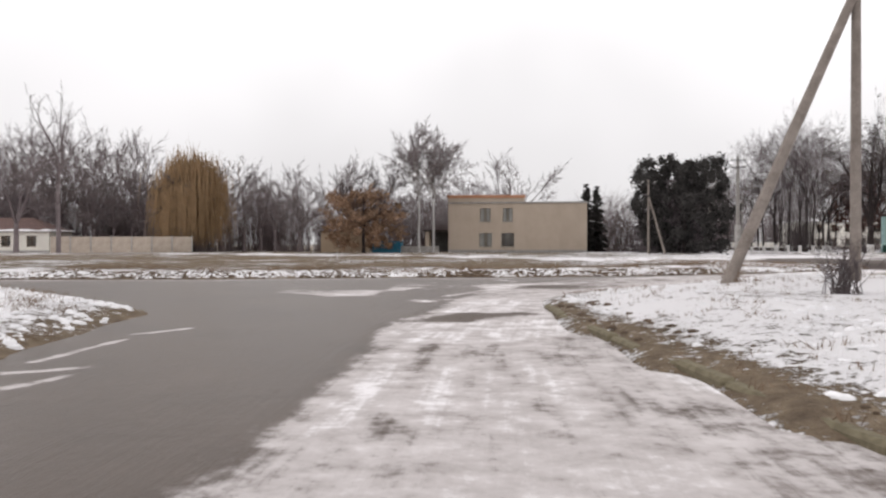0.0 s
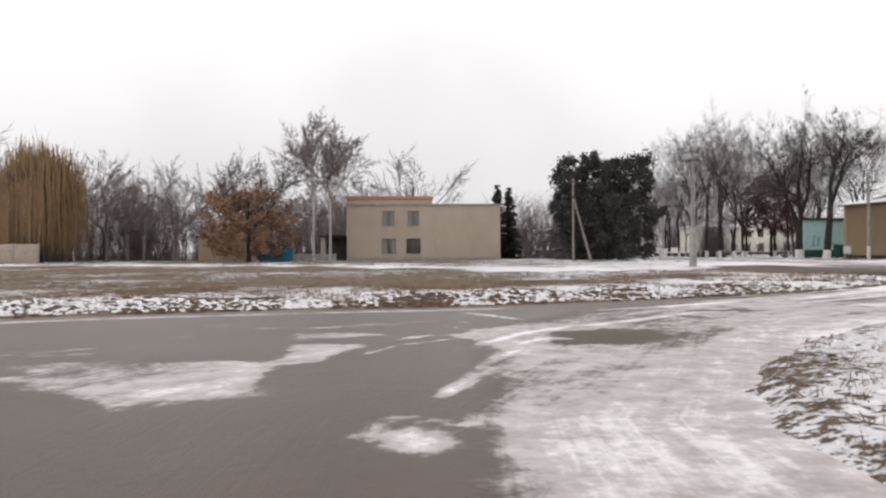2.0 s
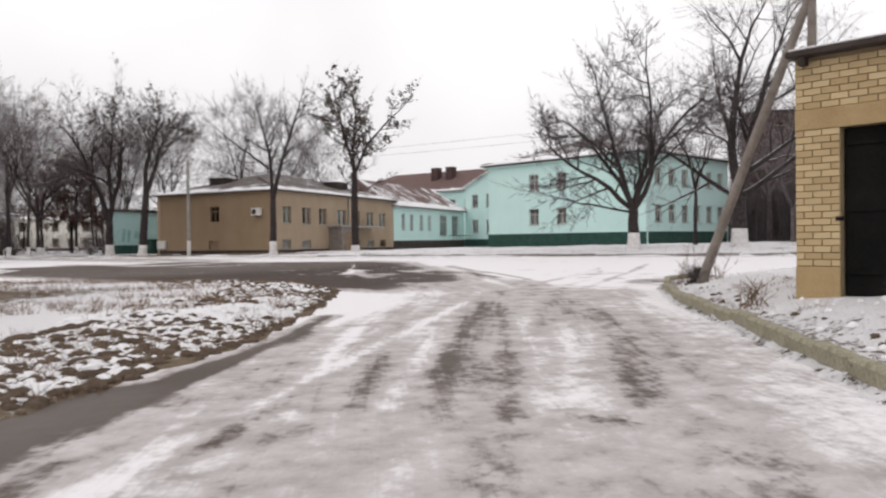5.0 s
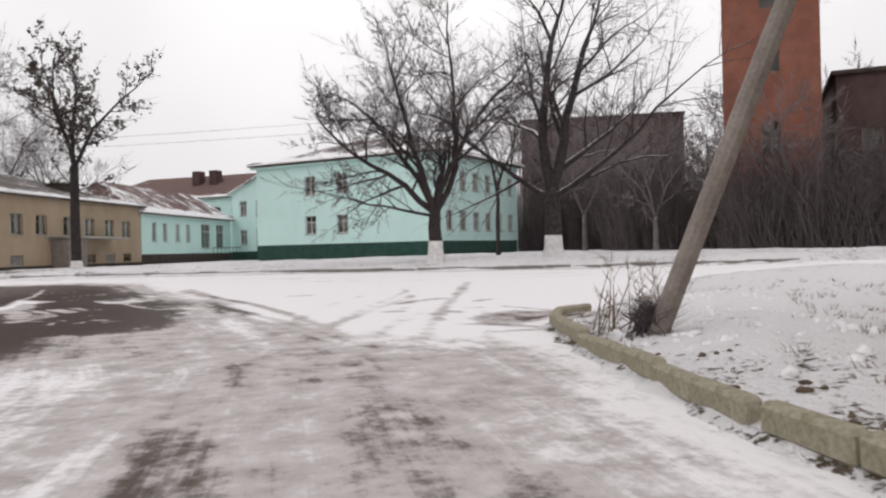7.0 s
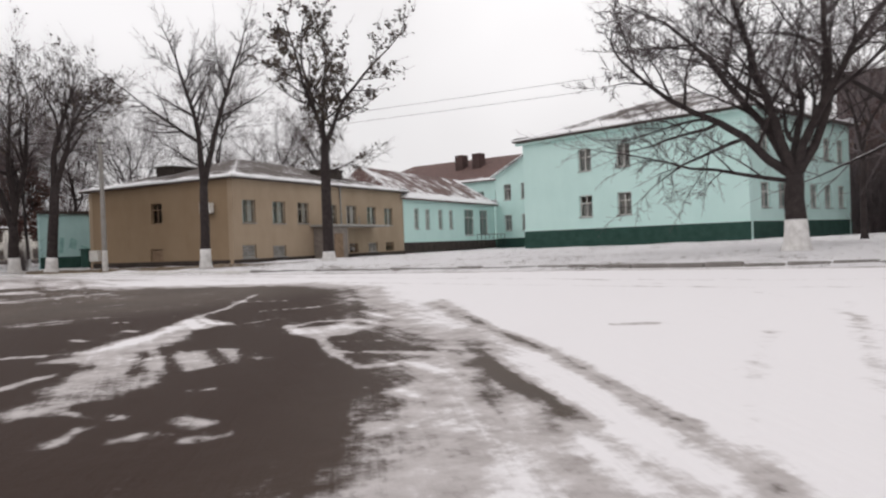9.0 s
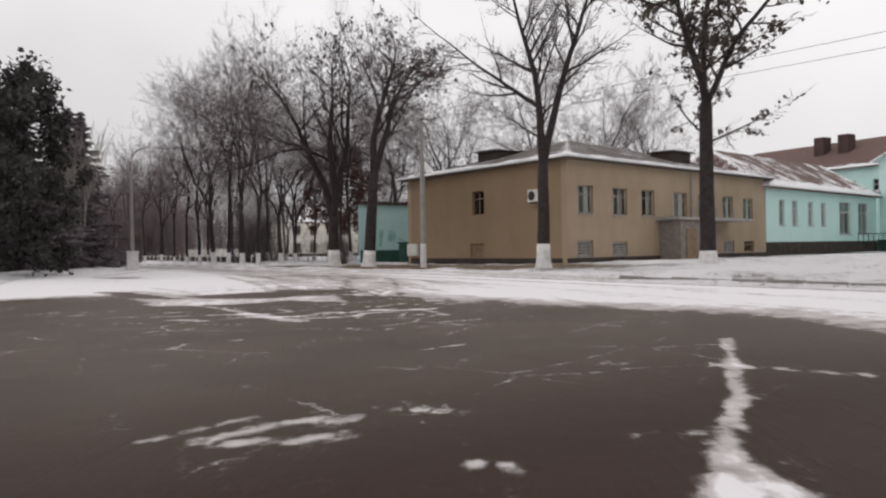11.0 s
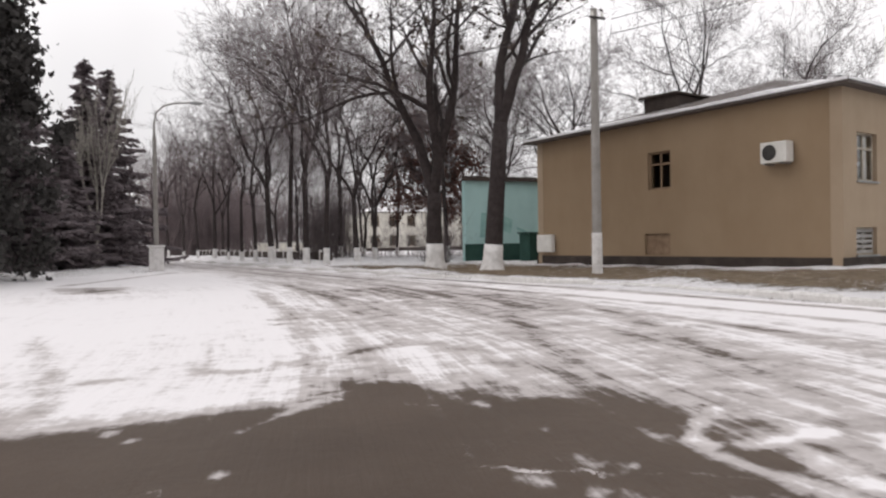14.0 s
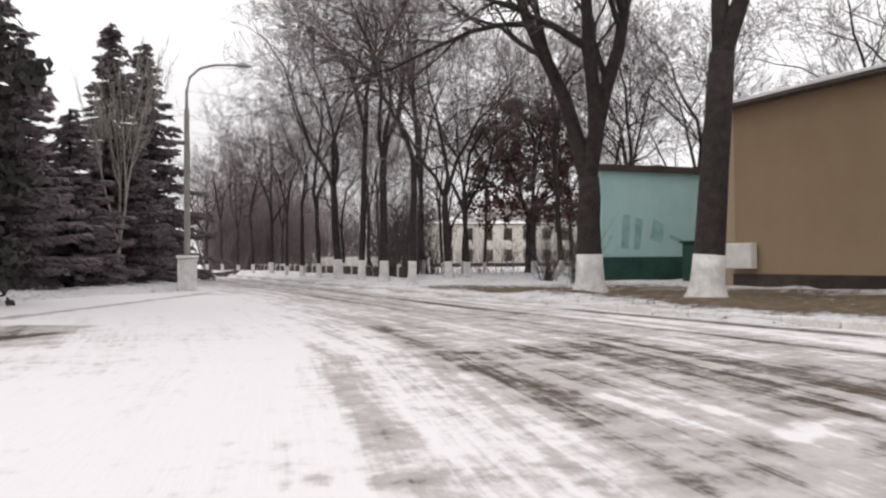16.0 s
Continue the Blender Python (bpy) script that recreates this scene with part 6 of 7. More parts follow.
stand(bare_tree(5, 6.2, 0.3, 4, 7.3, 12, 0.5, dict(NARROW, kids=(9, 6, 6, 5), bare=0.1, ratio=(0.24, 0.4), angle=(38, 72), lift=0.1, rise=0.03, wander=0.1), 0.0,
                         pods=900, label="upright bare tree hung with dry seed clusters",
                         limbs=((4.6, 300, 58, 2.2, 0.05), (5.0, 120, 60, 2.4, 0.05), (5.6, 20, 55, 2.4, 0.06), (6.0, 215, 52, 2.6, 0.06)),
                         forks=((130, 11), (300, 13), (35, 3), (215, 15))), 51.67, 65.25)
stand(bare_tree(8, 2.3, 0.34, 6, 7.6, 29, 0.95, dict(WIDE, kids=(9, 7, 7, 7), ratio=(0.34, 0.52)), 0.0, label="broad spreading bare tree with a whitewashed base",
                         limbs=((2.1, 118, 74, 4.6, 0.08),), forks=((112, 46), (150, 30), (75, 20), (295, 9), (305, 33), (20, 36))), 48.5, 41.0)
stand(bare_tree(13, 3.4, 0.46, 2, 8.7, 20, 1.05, dict(WIDE, bare=0.08, kids=(7, 6, 6, 5)), 0.0, bark=M_SNOWBARK, label="stout bare tree with long low snowy limbs",
               limbs=((2.9, 176, 70, 8.4, 0.17), (2.8, 21, 64, 6.6, 0.16)), forks=((25, 15), (205, 15))), 53.6, 36.6, 74)
stand(bare_tree(21, 5.6, 0.36, 2, 7.2, 22, 1.0, dict(TALL, kids=(7, 6, 6, 5), angle=(32, 62), rise=0.02, wander=0.13), 0.07, pods=350, label="leaning forked bare tree beside the ochre wall", forks=((197, 8), (17, 25))), 46.6, 86.4, -46)
stand(bare_tree(34, 3.2, 0.38, 3, 8.2, 25, 1.05, dict(TALL, kids=(6, 6, 6, 5), angle=(32, 62), rise=0.02, wander=0.13), 0.0, pods=350, label="thick forked bare tree on the avenue verge", forks=((150, 23), (330, 18), (300, 8))), 46.1, 90.8)
stand(bare_tree(17, 3.9, 0.13, 2, 3.6, 14, 0, dict(TALL, levels=3, kids=(6, 6, 6), thin=0.012), label="slim bare tree beside the mint house"), 59.8, 41.2)
AVENUE = dict(TALL, kids=(6, 5, 5, 4), thin=0.011, wander=0.16, angle=(30, 66), ratio=(0.45, 0.7), lift=0.02)
# avenue crowns take the twig colour that holds the sky's glare
avenue = [bare_tree(40 + i, 4.0 + 0.9 * (i % 3), 0.145 + 0.03 * (i % 2), 2 + i % 2, 7.4, 22, 0.85, AVENUE, 0.05 * (i % 3 - 1), twig_mat=M_AVENUETWIG, label="bare avenue tree with whitewashed base") for i in range(4)]
spots = [(44.6, 103.2), (44.2, 106.4), (43.9, 109.8), (43.4, 113.0), (43.0, 117.0), (42.7, 121.5), (42.3, 126.0), (41.8, 131.0), (41.0, 137.0), (40.2, 143.0), (39.2, 150.0),
         (38.0, 158.0), (50.5, 112.0), (49.8, 118.5), (49.0, 126.0), (52.5, 121.0), (48.2, 135.0), (56.5, 116.0), (57.5, 127.0), (62.0, 121.0), (53.0, 140.0), (68.0, 130.0),
         (66, 112), (73, 107), (71, 118), (45, 150), (54.5, 108.5), (47.6, 107.0), (51.5, 115.5), (47.2, 122.0), (55.5, 131.0), (60.5, 113.0), (65.5, 125.5), (46.5, 130.0)]
rt = random.Random(4)
for i, (x, y) in enumerate(spots):
    src = avenue[i % 4]
    if i < 4:
        stand(src, x, y, rt.uniform(0, 360), rt.uniform(1.1, 1.3))
    else:
        again(src, x, y, rt.uniform(0, 360), rt.uniform(0.85, 1.15) * (0.85 if y > 119 else 1.1))
for t in [o for o in scene.objects if o.name.startswith("bare_tree") and o.get("label") == "bare avenue tree with whitewashed base"]:
    tagged(t, group="avenue trees")


def leafy(seed, height, width, low, count, size, material, label, name="leafy_tree", full=0.3, top=0.92, frame_h=0.42, heads=110):
    """A tree that keeps its leaves: bare frame and thousands of small leaves in clumps."""
    tree = bare_tree(seed, height * 0.3, 0.22, 4, height * frame_h, 30, 0, DISTANT, 0.0, label=label, name=name)
    rng = random.Random(seed)
    wood = Wood()
    clumps = []
    for _ in range(heads):
        u = rng.uniform(0, top)
        z = low + (height - low) * u
        r = width / 2 * math.sqrt(max(0.04, 1 - (abs(u - full) / 0.72) ** 2)) * math.sqrt(rng.uniform(0.1, 1))
        a = rng.uniform(0, 2 * math.pi)
        clumps.append((r * math.cos(a), r * math.sin(a), z, rng.uniform(0.35, 0.9)))
    for i in range(count):
        c = clumps[i % heads]
        wood.leaf(Vector(c[:3]) + jitter(rng, c[3] * 0.5), size * rng.uniform(0.6, 1.3), rng)
    part_data("leaves", wood.data("leaves", material), tree)
    return tree


def willow(seed, height, width, material, label):
    tree = bare_tree(seed, height * 0.3, 0.3, 4, height * 0.5, 30, 0, DISTANT, 0.0, label=label, name="willow")
    rng = random.Random(seed)
    wood = Wood()
    heads = []
    for i in range(80):
        a, r = rng.uniform(0, 2 * math.pi), width / 2 * math.sqrt(rng.uniform(0.02, 0.9))
        heads.append((r * math.cos(a), r * math.sin(a), height * (1.0 - 0.33 * (2 * r / width) ** 2) * rng.uniform(0.72, 1.02), rng.uniform(0.5, 1.1)))
    for i in range(3600):
        hx, hy, hz, hw = heads[i % 80]
        p = Vector((hx, hy, hz)) + jitter(rng, 1.15 * hw)
        out = Vector((p.x, p.y, 0)).normalized() * rng.uniform(0.1, 1.1)
        q = p + out * 0.5 + Vector((rng.gauss(0, 0.3), rng.gauss(0, 0.3), -min(p.z - 0.4, rng.uniform(2.0, 9.5))))
        wood.spike(p, q, 0.045)
        if i % 3 == 0:
            wood.spike(p, p + out * 0.6 + Vector((rng.gauss(0, 0.3), rng.gauss(0, 0.3), rng.uniform(0.5, 2.2))), 0.03)
    part_data("foliage", wood.data("foliage", material), tree, "hanging yellow shoots")
    return tree


def spruce(seed, height, width, label, name="spruce", material=None):
    """A spruce: a trunk and tiers of drooping branches set with needle sprays."""
    rng = random.Random(seed)
    tree = thing(name, label, "tree")
    part("trunk", tubed([(0, 0, -0.2), (0, 0, height * 0.6), (0, 0, height)], [0.22, 0.12, 0.02], 8), M_BARK, tree)
    wood = Wood()
    tiers = int(height / 0.3)
    for t in range(tiers):
        f = t / tiers
        z = 0.7 + (height - 0.7) * f
        reach = width / 2 * (1 - f) ** 0.8 * rng.uniform(0.8, 1.12) + 0.12
        n = max(5, int(10 * (1 - 0.5 * f)))
        for b in range(n):
            a = 2 * math.pi * (b + rng.uniform(-0.4, 0.4)) / n + 2.4 * t
            length = reach * rng.uniform(0.5, 1.2)
            out, side = Vector((math.cos(a), math.sin(a), 0)), Vector((-math.sin(a), math.cos(a), 0))
            m = max(4, int(length / 0.12))
            droop = rng.uniform(0.1, 0.5)
            zb = z + rng.uniform(-0.3, 0.3)
            for s in range(m):
                g = (s + rng.random()) / m
                p = out * (length * g) + UP * (zb - droop * length * g + 0.16 * length * g * g)
                w = 0.34 * (1 - 0.6 * g) + 0.08
                for sgn in (-1, 1):
                    q = p + side * (sgn * w * rng.uniform(0.6, 1.3)) + out * rng.uniform(0.1, 0.35) - UP * (0.3 * rng.random())
                    k = len(wood.v)
                    wood.v += [p - out * 0.07, p + out * 0.08 + UP * 0.03, q, p - UP * rng.uniform(0.05, 0.3)]
                    wood.f += [(k, k + 1, k + 2), (k, k + 2, k + 3)]
    part_data("needles", wood.data("needles", material or M_NEEDLE), tree)
    return tree


# conifers west of the avenue
firs = [spruce(61, 13.5, 7.6, "tall dark spruce at the avenue corner"), spruce(62, 11.5, 7.4, "dense dark spruce at the avenue corner"), spruce(63, 8.5, 6.4, "dark young spruce beside the avenue")]
fir_spots = [(28.6, 103.6, 0, 0.92), (32.0, 113.5, 0, 0.97), (33.3, 119.8, 1, 1.2), (26.4, 106.5, 1, 1.08), (25.8, 112.5, 0, 0.9), (28.6, 109.5, 1, 0.95), (30.8, 107.8, 2, 0.9), (33.0, 115.5, 2, 0.8)]
used = set()
for x, y, k, s in fir_spots:
    if k in used:
        again(firs[k], x, y, rt.uniform(0, 360), s)
    else:
        stand(firs[k], x, y, rt.uniform(0, 360), s)
        used.add(k)
stand(leafy(97, 12.2, 12.4, 0.5, 36000, 0.16, M_EVERGREEN, "broad dark evergreen with a rounded crown", "evergreen_tree", 0.42, 0.9, 0.3, 190), 25.7, 93.0)
slim = stand(spruce(64, 9.4, 3.4, "slim dark spruce beside the beige building", material=M_EVERGREEN), 17.6, 110.5, 40)
again(slim, 16.4, 112.5, 170, 1.06)
small = stand(bare_tree(71, 1.7, 0.12, 4, 5.8, 11, 0, dict(STYLE, kids=(5, 4, 4, 3), levels=3, thin=0.018, rise=0.1, wander=0.05, angle=(8, 24)), bark=M_GREYBARK, twig_mat=M_GREYBARK,
              label="small pale-barked tree with upswept branches", name="young_tree"), 32.6, 109.6)

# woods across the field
# far crowns and trunks use bark colours with haze mixed in
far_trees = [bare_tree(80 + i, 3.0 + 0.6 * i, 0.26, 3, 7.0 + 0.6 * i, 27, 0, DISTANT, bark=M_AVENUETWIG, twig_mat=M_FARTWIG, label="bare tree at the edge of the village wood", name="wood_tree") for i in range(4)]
wood_spots = []
for i in range(52):
    wood_spots.append((-90 + 2.2 * i + rt.uniform(-1.3, 1.3), 124 + rt.uniform(-7, 9)))
for i in range(24):
    wood_spots.append((-92 + 3.0 * i + rt.uniform(-1.5, 1.5), 111 + rt.uniform(-4, 4)))
wood_spots = [(x, y) for x, y in wood_spots if not (-24 < x < 19 and y < 119) and not 0.055 < (x - 2.4) / (y - 5.0) < 0.19]
for i, (x, y) in enumerate(wood_spots):
    size = rt.uniform(0.62, 1.0)
    if i < 4:
        stand(far_trees[i], x, y, rt.uniform(0, 360), size)
    else:
        again(far_trees[i % 4], x, y, rt.uniform(0, 360), size)
for x, y, s in ((-58, 94, 1.3), (92, 44, 1.1), (98, 38, 1.2), (104, 50, 1.1), (96, 30, 1.1), (88, 36, 0.9), (110, 42, 1.3), (84, 40, 0.9), (106, 30, 1.2), (72, 33, 0.8), (70, 24, 0.8),
                (100, 22, 1.3), (90, 16, 1.1), (82, 106, 1.1), (90, 122, 1.2), (59.5, 110.5, 1.35), (65, 110.5, 1.45), (71.5, 103.5, 1.5), (78, 102, 1.45), (84.5, 103, 1.4), (90, 106, 1.3)):
    again(avenue[rt.randrange(4)] if y > 100 else far_trees[rt.randrange(4)], x, y, rt.uniform(0, 360), 0.9 * s if y > 100 else s)
for x, y, k, size in ((-71, 108, 0, 1.25), (-67, 112, 1, 1.3), (-63, 107.5, 2, 1.2), (-60, 114, 3, 1.25), (-56, 109.5, 0, 1.15), (-52, 113, 1, 1.2), (-47.5, 108, 2, 1.1), (-66, 118, 3, 1.3), (-55, 119, 2, 1.25), (5.2, 125, 1, 1.15)):
    again(far_trees[k], x, y, rt.uniform(0, 360), size)
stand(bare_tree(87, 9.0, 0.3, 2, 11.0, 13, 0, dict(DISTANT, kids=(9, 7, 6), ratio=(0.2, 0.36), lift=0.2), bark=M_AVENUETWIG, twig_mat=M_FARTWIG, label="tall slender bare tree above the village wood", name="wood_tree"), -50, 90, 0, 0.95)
for t in [o for o in scene.objects if o.name.startswith("wood_tree")]:
    tagged(t, group="village wood")


def thicket(name, label, spots, stems, high, material):
    """Dense leafless undergrowth: thin upright stems with side shoots."""
    rng = random.Random(len(spots) + stems)
    wood = Wood()
    for x, y, w, d in spots:
        for _ in range(stems):
            p = Vector((x + rng.uniform(-w, w), y + rng.uniform(-d, d), 0))
            p.z = 0.1
            h = high * rng.uniform(0.35, 1.1)
            q = p + Vector((rng.gauss(0, 0.22) * h, rng.gauss(0, 0.22) * h, h))
            wood.spike(p, q, 0.0045 * high)
            for _ in range(4):
                f = rng.uniform(0.25, 0.85)
                s = p + (q - p) * f
                wood.spike(s, s + Vector((rng.gauss(0, 0.25) * h, rng.gauss(0, 0.25) * h, 0.3 * h)) * 0.8, 0.0028 * high)
    ob = new(name, wood.data(name, material))
    return tagged(ob, label, "undergrowth", kind="stuff")


# brush paled towards purple-grey: distance haze is part of the colour
M_BRUSH = surface("hazed_grey_brush", (0.125, 0.098, 0.1), (0.255, 0.208, 0.208), 0.6, 8.0, 0.95, 0.2, 0.01)
thicket("wood_undergrowth", "dense grey-brown leafless undergrowth below the wood", [(-88 + 5.2 * i, 116 + (i * 7) % 9, 3.6, 4.0) for i in range(22) if not -26 < -88 + 5.2 * i < 18] +
        [(-22 + 6.5 * i, 123, 3.8, 3.0) for i in range(4)], 340, 9.0, M_BRUSH)
thicket("avenue_undergrowth", "bare shrubs and saplings between the avenue trees", [(52 + 5.5 * (i % 6), 118 + 6 * (i // 6), 3.0, 3.0) for i in range(18)] + [(44.5, 160, 3, 8), (50, 152, 3, 4)], 40, 3.4, M_BRUSH)
thicket("russet_undergrowth", "dense dark bare brush behind the ochre building", [(59.5, 110.5, 2.0, 1.8), (63.0, 111.5, 2.0, 2.0), (61.0, 114.5, 1.8, 2.0), (66.5, 113.0, 2.2, 2.4),
        (49.5, 119.5, 1.8, 2.0), (50.5, 124.0, 1.8, 2.0), (47.5, 116.0, 1.8, 2.0)], 85, 6.5, M_TWIG)
thicket("house_undergrowth", "tall bare brush behind the cream house", [(50 + 4.6 * i, 191 + 1.1 * (i % 4), 3.2, 3.0) for i in range(12)], 130, 13.0, M_BRUSH)
thicket("corner_undergrowth", "tall brown brush at the end of the avenue", [(40.5 + 4.0 * (i % 3), 166 + 5.0 * (i // 3), 2.4, 2.6) for i in range(9)], 130, 12.5, M_BRUSH)
thicket("flats_undergrowth", "tall bare brush in front of the brown apartment block", [(92 + 3.6 * (i % 6), 36 + 6.5 * (i // 6), 3.0, 3.4) for i in range(18)], 70, 9.0, M_TWIG)
thicket("tower_undergrowth", "dense bare brush in front of the brick tower", [(68 + 3.6 * (i % 7), 16 + 5.0 * (i // 7), 2.4, 2.6) for i in range(21)] + [(75 + 4.2 * (i % 5), 30.5 + 3.5 * (i // 5) + 0.8 * (i % 5), 2.6, 2.2) for i in range(10)] + [(94 + 4 * i, 44 - 2 * i, 3, 4) for i in range(5)], 140, 8.0, M_TWIG)

stand(willow(91, 13.0, 8.2, M_WILLOW, "yellow weeping willow at the field edge"), -39.0, 104.0)
stand(leafy(92, 10.4, 10.2, 0.9, 9000, 0.19, M_OAKLEAF, "oak with dry russet leaves and bare upper branches", "oak", 0.3, 0.72, 0.62), -13.6, 97.0)
M_RUSSET = surface("russet_dead_leaves", (0.075, 0.036, 0.03), (0.17, 0.09, 0.075), 1.0, 9.0, 0.92, 0.2, 0.01)
stand(leafy(93, 12.5, 8.4, 3.2, 7500, 0.17, M_RUSSET, "dark russet tree that keeps its dead leaves", "russet_tree"), 58.0, 120.0)
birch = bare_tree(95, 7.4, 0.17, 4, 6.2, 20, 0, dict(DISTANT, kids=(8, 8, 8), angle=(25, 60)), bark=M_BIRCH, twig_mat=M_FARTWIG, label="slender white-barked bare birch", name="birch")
stand(birch, -6.6, 98.5, 20)
again(birch, -4.8, 99.2, 140, 0.95)

# low house past the end of the fence
COTTAGE = [(-69.5, 99.0), (-57.6, 100.6), (-58.6, 108.0), (-70.5, 106.4)]
cottage = block("cottage", "low pale plastered cottage with a rust-brown roof", COTTAGE, 0.0, 3.0, (M_CREAM,) * 4, {0: [(2.2, 0.9, 1.3, 1.5, "brown"), (5.6, 0.9, 1.3, 1.5, "brown"), (9.0, 0.9, 1.3, 1.5, "brown")]}, plinth=(0.4, M_CONCRETE), frame_mat=M_BROWNFRAME)
hip_roof(cottage, COTTAGE, 3.0, 2.0, 0.4, M_REDROOF, -0.1, 0.1)

# panel fence across the field
M_FENCE = surface("pale_concrete_panel", (0.33, 0.275, 0.225), (0.5, 0.43, 0.36), 1.2, 16.0, 0.92, 0.4, 0.01)
fence = thing("concrete_fence", "pale precast concrete panel fence along the field", "fence")
panel_me, post_me = None, None
for i in range(7):
    x, y = -38.2 - 2.55 * i, 98.8 - 0.42 * i
    if panel_me is None:
        p = part("panel", boxed(-1.2, 1.2, -0.05, 0.05, 0.0, 2.15, bevel=0.02), M_FENCE, fence)
        q = part("post", boxed(-0.08, 0.08, -0.09, 0.09, 0.0, 2.3, bevel=0.02), M_CONCRETE, fence)
        panel_me, post_me = p.data, q.data
    else:
        p, q = part_data("panel", panel_me, fence), part_data("post", post_me, fence)
    p.matrix_basis = pose(x, y, 0.1, 0, 0, 9.3)
    q.matrix_basis = pose(x + 1.28, y + 0.21, 0.05, 0, 0, 9.3)


# ---------------------------------------------------------------- poles, lamps and wires
def strut_pole(x, y, sx, sy, high, meet, label, turn=0.0, thick=1.0):
    """A concrete line pole with a leaning strut that meets it near the top."""
    z0, z1 = ground_z(x, y), ground_z(sx, sy)
    pole = thing("utility_pole", label, "utility pole", at=(x, y, z0))
    part("post", tubed([(0, 0, -0.4), (0, 0, high * 0.5), (0, 0, high)], [0.125 * thick, 0.112 * thick, 0.095 * thick], 10), M_POLE, pole)
    dx, dy = sx - x, sy - y
    part("strut", tubed([(dx * 1.04, dy * 1.04, z1 - z0 - 0.35), (dx * 0.5, dy * 0.5, (meet + z1 - z0) / 2), (0, 0, meet)], [0.14 * thick, 0.125 * thick, 0.105 * thick], 10), M_POLE, pole, "leaning concrete strut")
    part("clamp", tubed([(0, 0, meet - 0.14), (0, 0, meet + 0.10)], [0.17, 0.17], 10), M_DARKSTEEL, pole)
    c, s = math.cos(radians(turn)), math.sin(radians(turn))
    arm = part("crossarm", boxed(-0.75, 0.75, -0.16, -0.10, high - 0.42, high - 0.33, bevel=0.008), M_DARKSTEEL, pole)
    arm.matrix_basis = pose(0, 0, 0, 0, 0, turn)
    for k in (-0.65, 0.65):
        part("insulator", tubed([(k * c + 0.13 * s, k * s - 0.13 * c, high - 0.33), (k * c + 0.13 * s, k * s - 0.13 * c, high - 0.16)], [0.045, 0.03], 8), M_WHITEPLASTIC, pole)
    return pole


strut_pole(11.8, 18.2, 8.55, 17.2, 8.2, 6.8, "concrete line pole with a leaning strut on the snowy verge", 10)
strut_pole(23.85, 27.1, 24.2, 29.5, 7.2, 5.75, "concrete line pole with a leaning strut beside the garage", 10, 0.82)
strut_pole(20.0, 85.3, 21.9, 85.6, 8.2, 6.4, "distant concrete line pole with a leaning strut", 0)


def plain_pole(x, y, high, r, white, label, arms=1, reach=0.6):
    z = ground_z(x, y)
    pole = thing("utility_pole", label, "utility pole", at=(x, y, z))
    part("post", tubed([(0, 0, -0.3), (0, 0, high * 0.5), (0, 0, high)], [r, r * 0.86, r * 0.68], 10), M_PAINTPOLE, pole)
    if white:
        part("whitewash", tubed([(0, 0, -0.05), (0, 0, white)], [r + 0.012, r + 0.004], 10), M_WHITEWASH, pole, "whitewashed pole base")
    for k in range(arms):
        z1 = high - 0.35 - 0.55 * k
        part("crossarm", boxed(-reach, reach, -0.2, -0.14, z1, z1 + 0.07, bevel=0.006), M_DARKSTEEL, pole)
        for s in (0.1 - reach, reach - 0.1):
            part("insulator", tubed([(s, -0.17, z1 + 0.074), (s, -0.17, z1 + 0.22)], [0.045, 0.03], 8), M_WHITEPLASTIC, pole)
    return pole


plain_pole(47.0, 80.1, 8.1, 0.16, 1.25, "slim grey line pole with a whitewashed base", 1, 0.28)
big = plain_pole(21.95, 60.3, 7.9, 0.16, 0, "thick concrete line pole with cross arms", 2)
part("sleeve", tubed([(0, 0, -0.2), (0, 0, 2.6)], [0.25, 0.23], 10), M_CONCRETE, big, "concrete footing sleeve")

lamp_z = ground_z(35.5, 103.0)
lamp = thing("street_lamp", "curved-arm street lamp on a white masonry pedestal", "street lamp", at=(35.5, 103.0, lamp_z))
bm = bmesh.new()
box(bm, -0.36, 0.36, -0.36, 0.36, -0.2, 1.22, bevel=0.03)
box(bm, -0.42, 0.42, -0.42, 0.42, 1.224, 1.34, bevel=0.03)
part("pedestal", bm, M_WHITEWASH, lamp, "whitewashed square pedestal")
part("pole", tubed([(0, 0, 1.3), (0, 0, 4.0), (0, 0, 7.0)], [0.13, 0.12, 0.10], 10), M_PAINTPOLE, lamp)
arc = [(0, 0, 6.9), (0, 0, 7.7), (0.12, 0, 8.25), (0.5, 0, 8.62), (1.0, 0, 8.78), (1.9, 0, 8.86)]
part("arm", tubed(arc, [0.06, 0.055, 0.05, 0.048, 0.045, 0.04], 8), M_PAINTPOLE, lamp)
bm = bmesh.new()
tube(bm, [(1.8, 0, 8.84), (2.1, 0, 8.86), (2.45, 0, 8.84)], [0.05, 0.13, 0.05], 8)
part("lamp_head", bm, M_STEEL, lamp, "grey lamp head")


def wire(a, b, sag, label="thin overhead wire strung between poles"):
    a, b = np.array(a), np.array(b)
    pts = [a + (b - a) * t - np.array([0, 0, 1.0]) * sag * 4 * t * (1 - t) for t in np.linspace(0, 1, 13)]
    bm = bmesh.new()
    tube(bm, [tuple(p) for p in pts], [0.011] * 13, 4)
    me = bpy.data.meshes.new("overhead_wire")
    bm.to_mesh(me)
    bm.free()
    me.materials.append(M_DARKSTEEL)
    return tagged(new("overhead_wire", me), label, "wire", "overhead wires")


